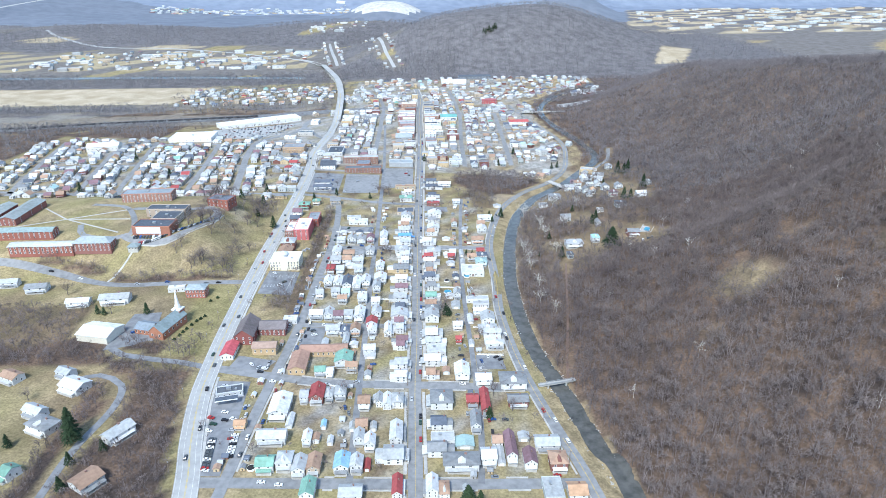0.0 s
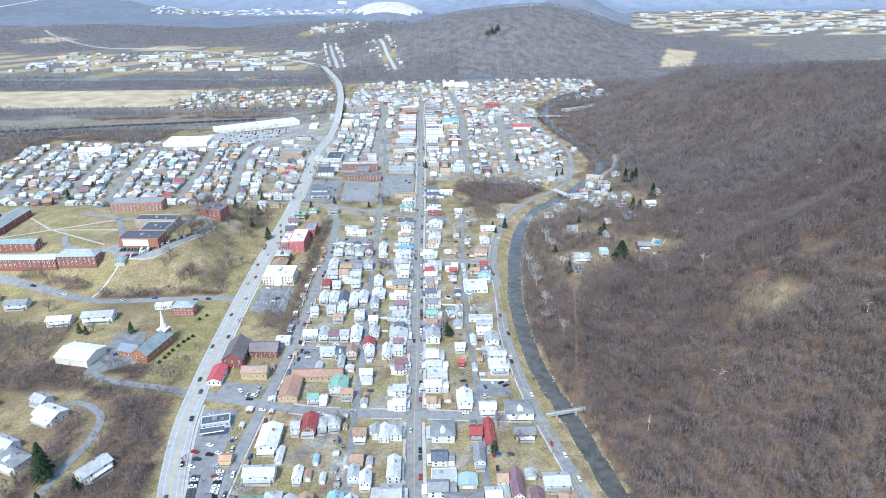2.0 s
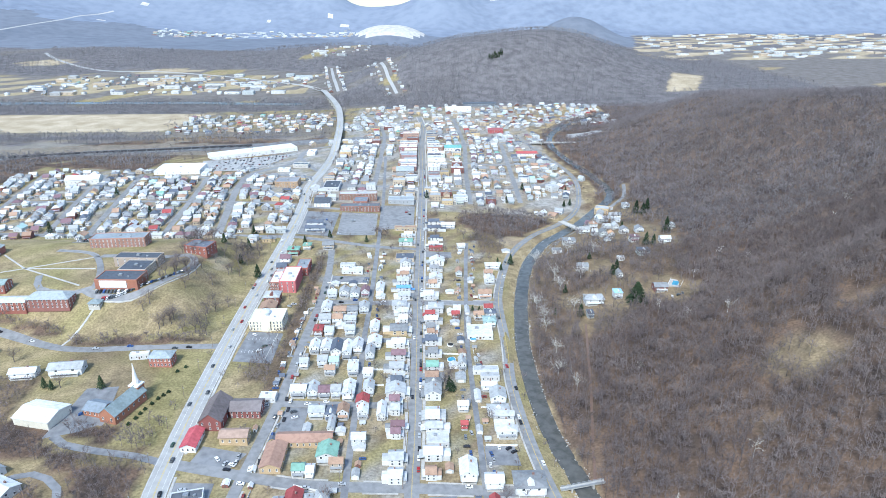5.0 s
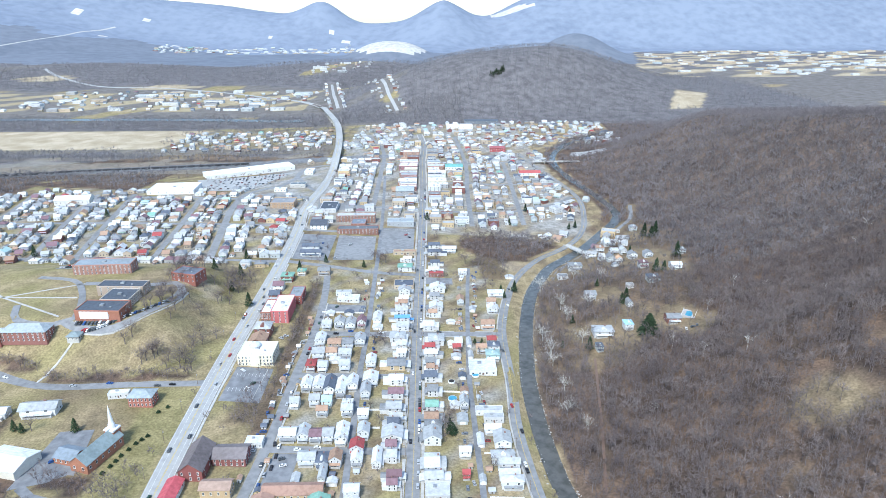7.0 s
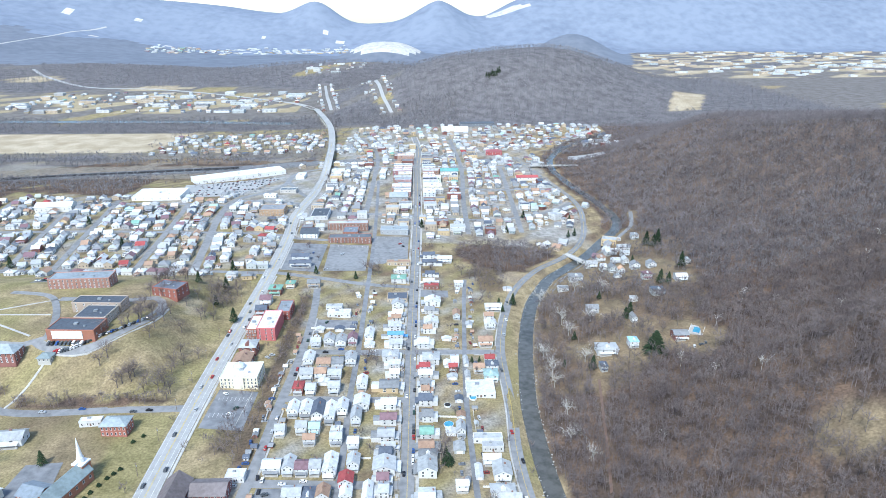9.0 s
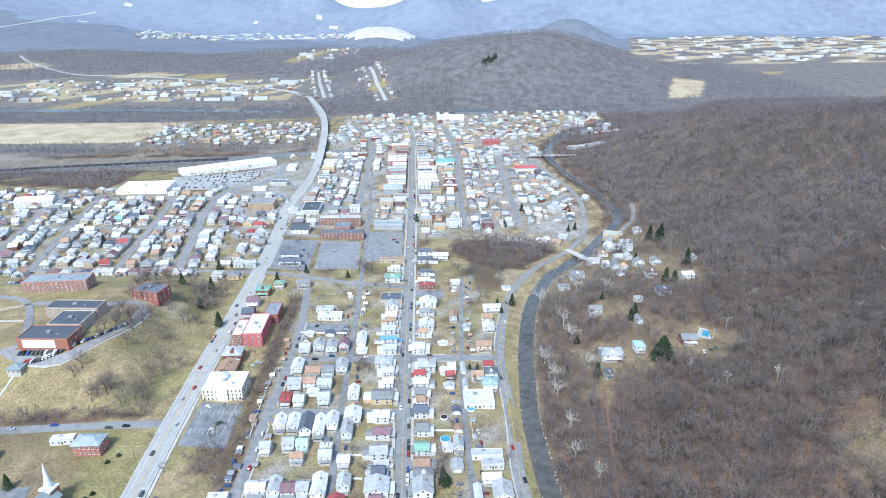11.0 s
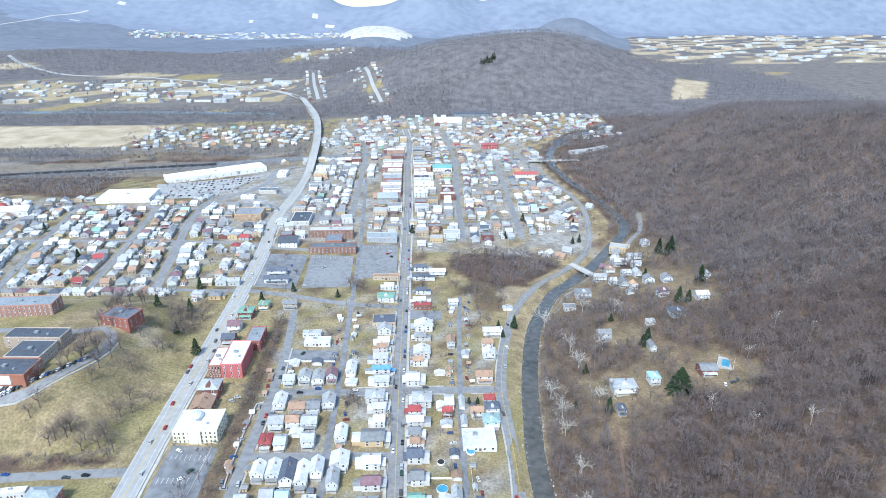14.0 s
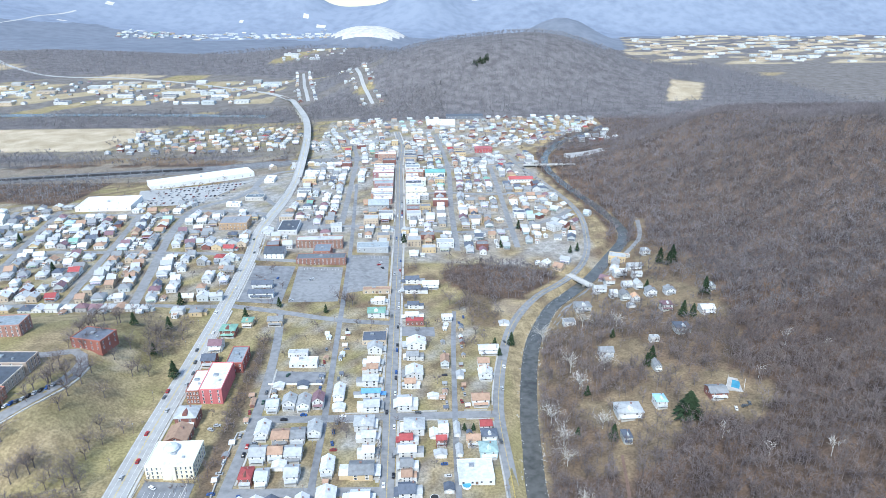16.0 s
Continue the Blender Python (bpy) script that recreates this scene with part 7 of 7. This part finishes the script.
for off, first, last in ((-4.5, 18, 46), (4.5, 4, 22)):
    pts = smooth_line(RAIL, 15.2)
    for i in range(first, min(last, len(pts) - 1)):
        a = math.atan2(pts[i + 1][1] - pts[i][1], pts[i + 1][0] - pts[i][0])
        x, y = pts[i][0] - off * math.sin(a), pts[i][1] + off * math.cos(a)
        m = Matrix.Translation((x, y, float(ground(x, y)) + 0.3)) @ Matrix.Rotation(a, 4, "Z")
        if wagon is None:
            wagon = tagged(coal_car(), "black open coal wagon on the railway", "wagon", "coal train")
            wagon.matrix_basis = m
        else:
            copy_thing(wagon, m)


def bridge(name, a, b, width, lift, label, rails=True):
    va, vb = Vector(a), Vector(b)
    d = vb - va
    z = max(float(ground(*a)), float(ground(*b))) + lift
    e = thing(name, *((va + vb) / 2), label, "bridge", "", math.degrees(math.atan2(d.y, d.x)), z)
    n = d.length / 2
    bm = bmesh.new()
    box(bm, -n, n, -width / 2, width / 2, -0.9, 0)
    part("deck", bm, CONCRETE, e)
    for s in (-1, 1):
        bm = bmesh.new()
        box(bm, -n, n, s * width / 2 - 0.12, s * width / 2 + 0.12, 0.0, 0.25)
        box(bm, -n, n, s * width / 2 - 0.08, s * width / 2 + 0.08, 0.8, 0.95)
        k = int(n)
        for i in range(k + 1):
            u = -n + 2 * n * i / k
            box(bm, u - 0.06, u + 0.06, s * width / 2 - 0.06, s * width / 2 + 0.06, 0.25, 0.8)
        part("railing", bm, CONCRETE if width > 4 else STEEL, e)
    for u in (-n * 0.5, n * 0.5):
        bm = bmesh.new()
        box(bm, u - 0.5, u + 0.5, -width / 2 + 0.2, width / 2 - 0.2, -6, -0.9)
        part("pier", bm, CONCRETE, e)
    return e


bridge("road_bridge", (180, 482), (197, 452), 7.5, 0.4, "short concrete road bridge over the creek")
bridge("road_bridge", (204, 903), (290, 904), 8, 1.2, "long white concrete road bridge over the creek")
bridge("footbridge", (86, -2), (113, 4), 2.6, 0.7, "pale narrow footbridge across the creek")


def pole(x, y, turn=0.0):
    m = Matrix.Translation((x, y, float(ground(x, y)))) @ Matrix.Rotation(turn, 4, "Z")
    if POLES:
        POLES.append(copy_thing(POLES[0], m))
        return
    e = tagged(new("utility_pole"), "brown wooden utility pole with a crossarm", "pole", "utility poles")
    bm = bmesh.new()
    tube(bm, 0, 0, -0.5, 10.5, 0.17, 0.12, 8)
    part("pole", bm, WOOD, e)
    bm = bmesh.new()
    box(bm, -1.2, 1.2, -0.06, 0.06, 9.5, 9.65)
    part("crossarm", bm, WOOD, e)
    bm = bmesh.new()
    tube(bm, 0.3, 0, 7.6, 8.5, 0.22, 0.22, 8)
    part("transformer", bm, STEEL, e)
    e.matrix_basis = m
    POLES.append(e)


POLES = []
for y in range(-90, 560, 34):
    pole(float(np.interp(y, [p[1] for p in HIGHWAY_LINE], [p[0] for p in HIGHWAY_LINE])) - 10, y)
for y in range(-80, 900, 38):
    pole(float(np.interp(y, [p[1] for p in MAIN_LINE], [p[0] for p in MAIN_LINE])) - 5.2, y)
for y in range(-80, 380, 40):
    pole(float(np.interp(y, [p[1] for p in CREEK_ROAD], [p[0] for p in CREEK_ROAD])) - 5.6, y)
    pole(float(np.interp(y, [p[1] for p in ALLEY_W], [p[0] for p in ALLEY_W])) - 3.2, y)

# painted bays of the car parks
for x0, y0, n, gap, turn in ((-133, 160, 9, 2.8, 0), (-134, 140, 7, 2.8, 0), (-90, 478, 14, 2.8, 0), (-44, 512, 12, 2.8, 0), (-342, 332, 10, 2.9, 0)):
    for k in range(n):
        ribbon("bay_line", [(x0 + gap * k, y0), (x0 + gap * k, y0 + 5)], 0.14, 0.24 if x0 > -300 else 0.36, PAINT_WHITE, "worn white parking bay line", thick=0.03, gap=3)
for k in range(2):
    ribbon("alley_cars_edge", [(-140 + k * 26, 127), (-138 + k * 26, 172)], 0.4, 0.35, CONCRETE, "low concrete kerb of the car park")

# retaining wall with a pale rail, and the flume path in the woods
ribbon("retaining_wall", [(-95.5, 138), (-96, 173), (-94.5, 217), (-90, 219)], 0.7, 1.1, CONCRETE, "long pale concrete retaining wall", thick=2.5)
ribbon("footpath_woods", [(106, -20), (110, 15), (127, 98), (144, 188)], 1.8, 0.15, DOOR, "straight narrow track through the woods")

pool = thing("swimming_pool", 238, 240, "rectangular blue pool with a white deck", "pool", "", 60)
for name, q, mat in (("deck", (-8, 8, -5.5, 5.5, -1.5, 0.45), CONCRETE), ("water", (-5, 5, -2.6, 2.6, 0.3, 0.5), POOL_WATER)):
    bm = bmesh.new()
    box(bm, *q)
    part(name, bm, mat, pool)
for s in (-1, 1):
    bm = bmesh.new()
    box(bm, -8, 8, s * 5.5 - 0.08, s * 5.5 + 0.08, 0.45, 1.7)
    part("fence", bm, TRIM, pool)


def round_pool(x, y, r):
    e = thing("round_pool", x, y, "round white above ground pool with dark cover", "pool", "above ground pools")
    bm = bmesh.new()
    tube(bm, 0, 0, -0.3, 1.25, r, r, 18)
    part("pool_wall", bm, TRIM, e)
    bm = bmesh.new()
    tube(bm, 0, 0, 1.2, 1.3, r - 0.25, r - 0.25, 18)
    part("cover", bm, TYRE if r < 2.6 else POOL_WATER, e)


round_pool(-92, -86, 2.4)
round_pool(28, 160, 2.5)
round_pool(28, 137, 3.4)
round_pool(-66, 135, 2.3)
round_pool(47, 170, 2.8)


def fence(a, b, label="white board fence between back yards"):
    va, vb = Vector(a), Vector(b)
    d = vb - va
    e = thing("fence", a[0], a[1], label, "fence", "yard fences", math.degrees(math.atan2(d.y, d.x)))
    n = max(2, int(d.length / 2.4))
    for i in range(n):
        x0, x1 = d.length * i / n, d.length * (i + 1) / n
        p = va + d * ((i + 0.5) / n)
        z = float(ground(p.x, p.y)) - e.location.z
        bm = bmesh.new()
        box(bm, x0 + 0.05, x1 - 0.05, -0.04, 0.04, z, z + 1.5)
        box(bm, x0 - 0.06, x0 + 0.06, -0.07, 0.07, z - 0.3, z + 1.65)
        part("panel", bm, TRIM, e)


for a, b in (((-67, -3), (-46, -9)), ((46, 36), (66, 36)), ((46, 76), (66, 77)), ((-36, 100), (-22, 100)), ((-36, 120), (-22, 121)), ((8, 146), (40, 146)), ((46, 132), (46, 157)), ((-86, 272), (-48, 273)), ((-90, -8), (-92, -46))):
    fence(a, b)

# stones on the creek bank
rng = np.random.default_rng(5)
verts, faces = [], []
for k in range(800):
    y = rng.uniform(-100, 440)
    x = float(creek_x(y)) + rng.choice((-1, 1)) * rng.uniform(5, 8.5)
    r, z = rng.uniform(0.25, 0.9), float(ground(x, y))
    i = len(verts)
    for q in ((1, 0, 0), (0, 1, 0), (-1, 0, 0), (0, -1, 0), (0, 0, 0.8), (0, 0, -0.6)):
        verts.append((x + q[0] * r * rng.uniform(0.7, 1.3), y + q[1] * r * rng.uniform(0.7, 1.3), z + 0.2 + q[2] * r))
    faces += [(i + a, i + b, i + 4) for a, b in ((0, 1), (1, 2), (2, 3), (3, 0))] + [(i + b, i + a, i + 5) for a, b in ((0, 1), (1, 2), (2, 3), (3, 0))]
tagged(raw_mesh("stones", verts, faces, ROCK), "scattered pale boulders along the creek bank", "stones", kind="stuff")
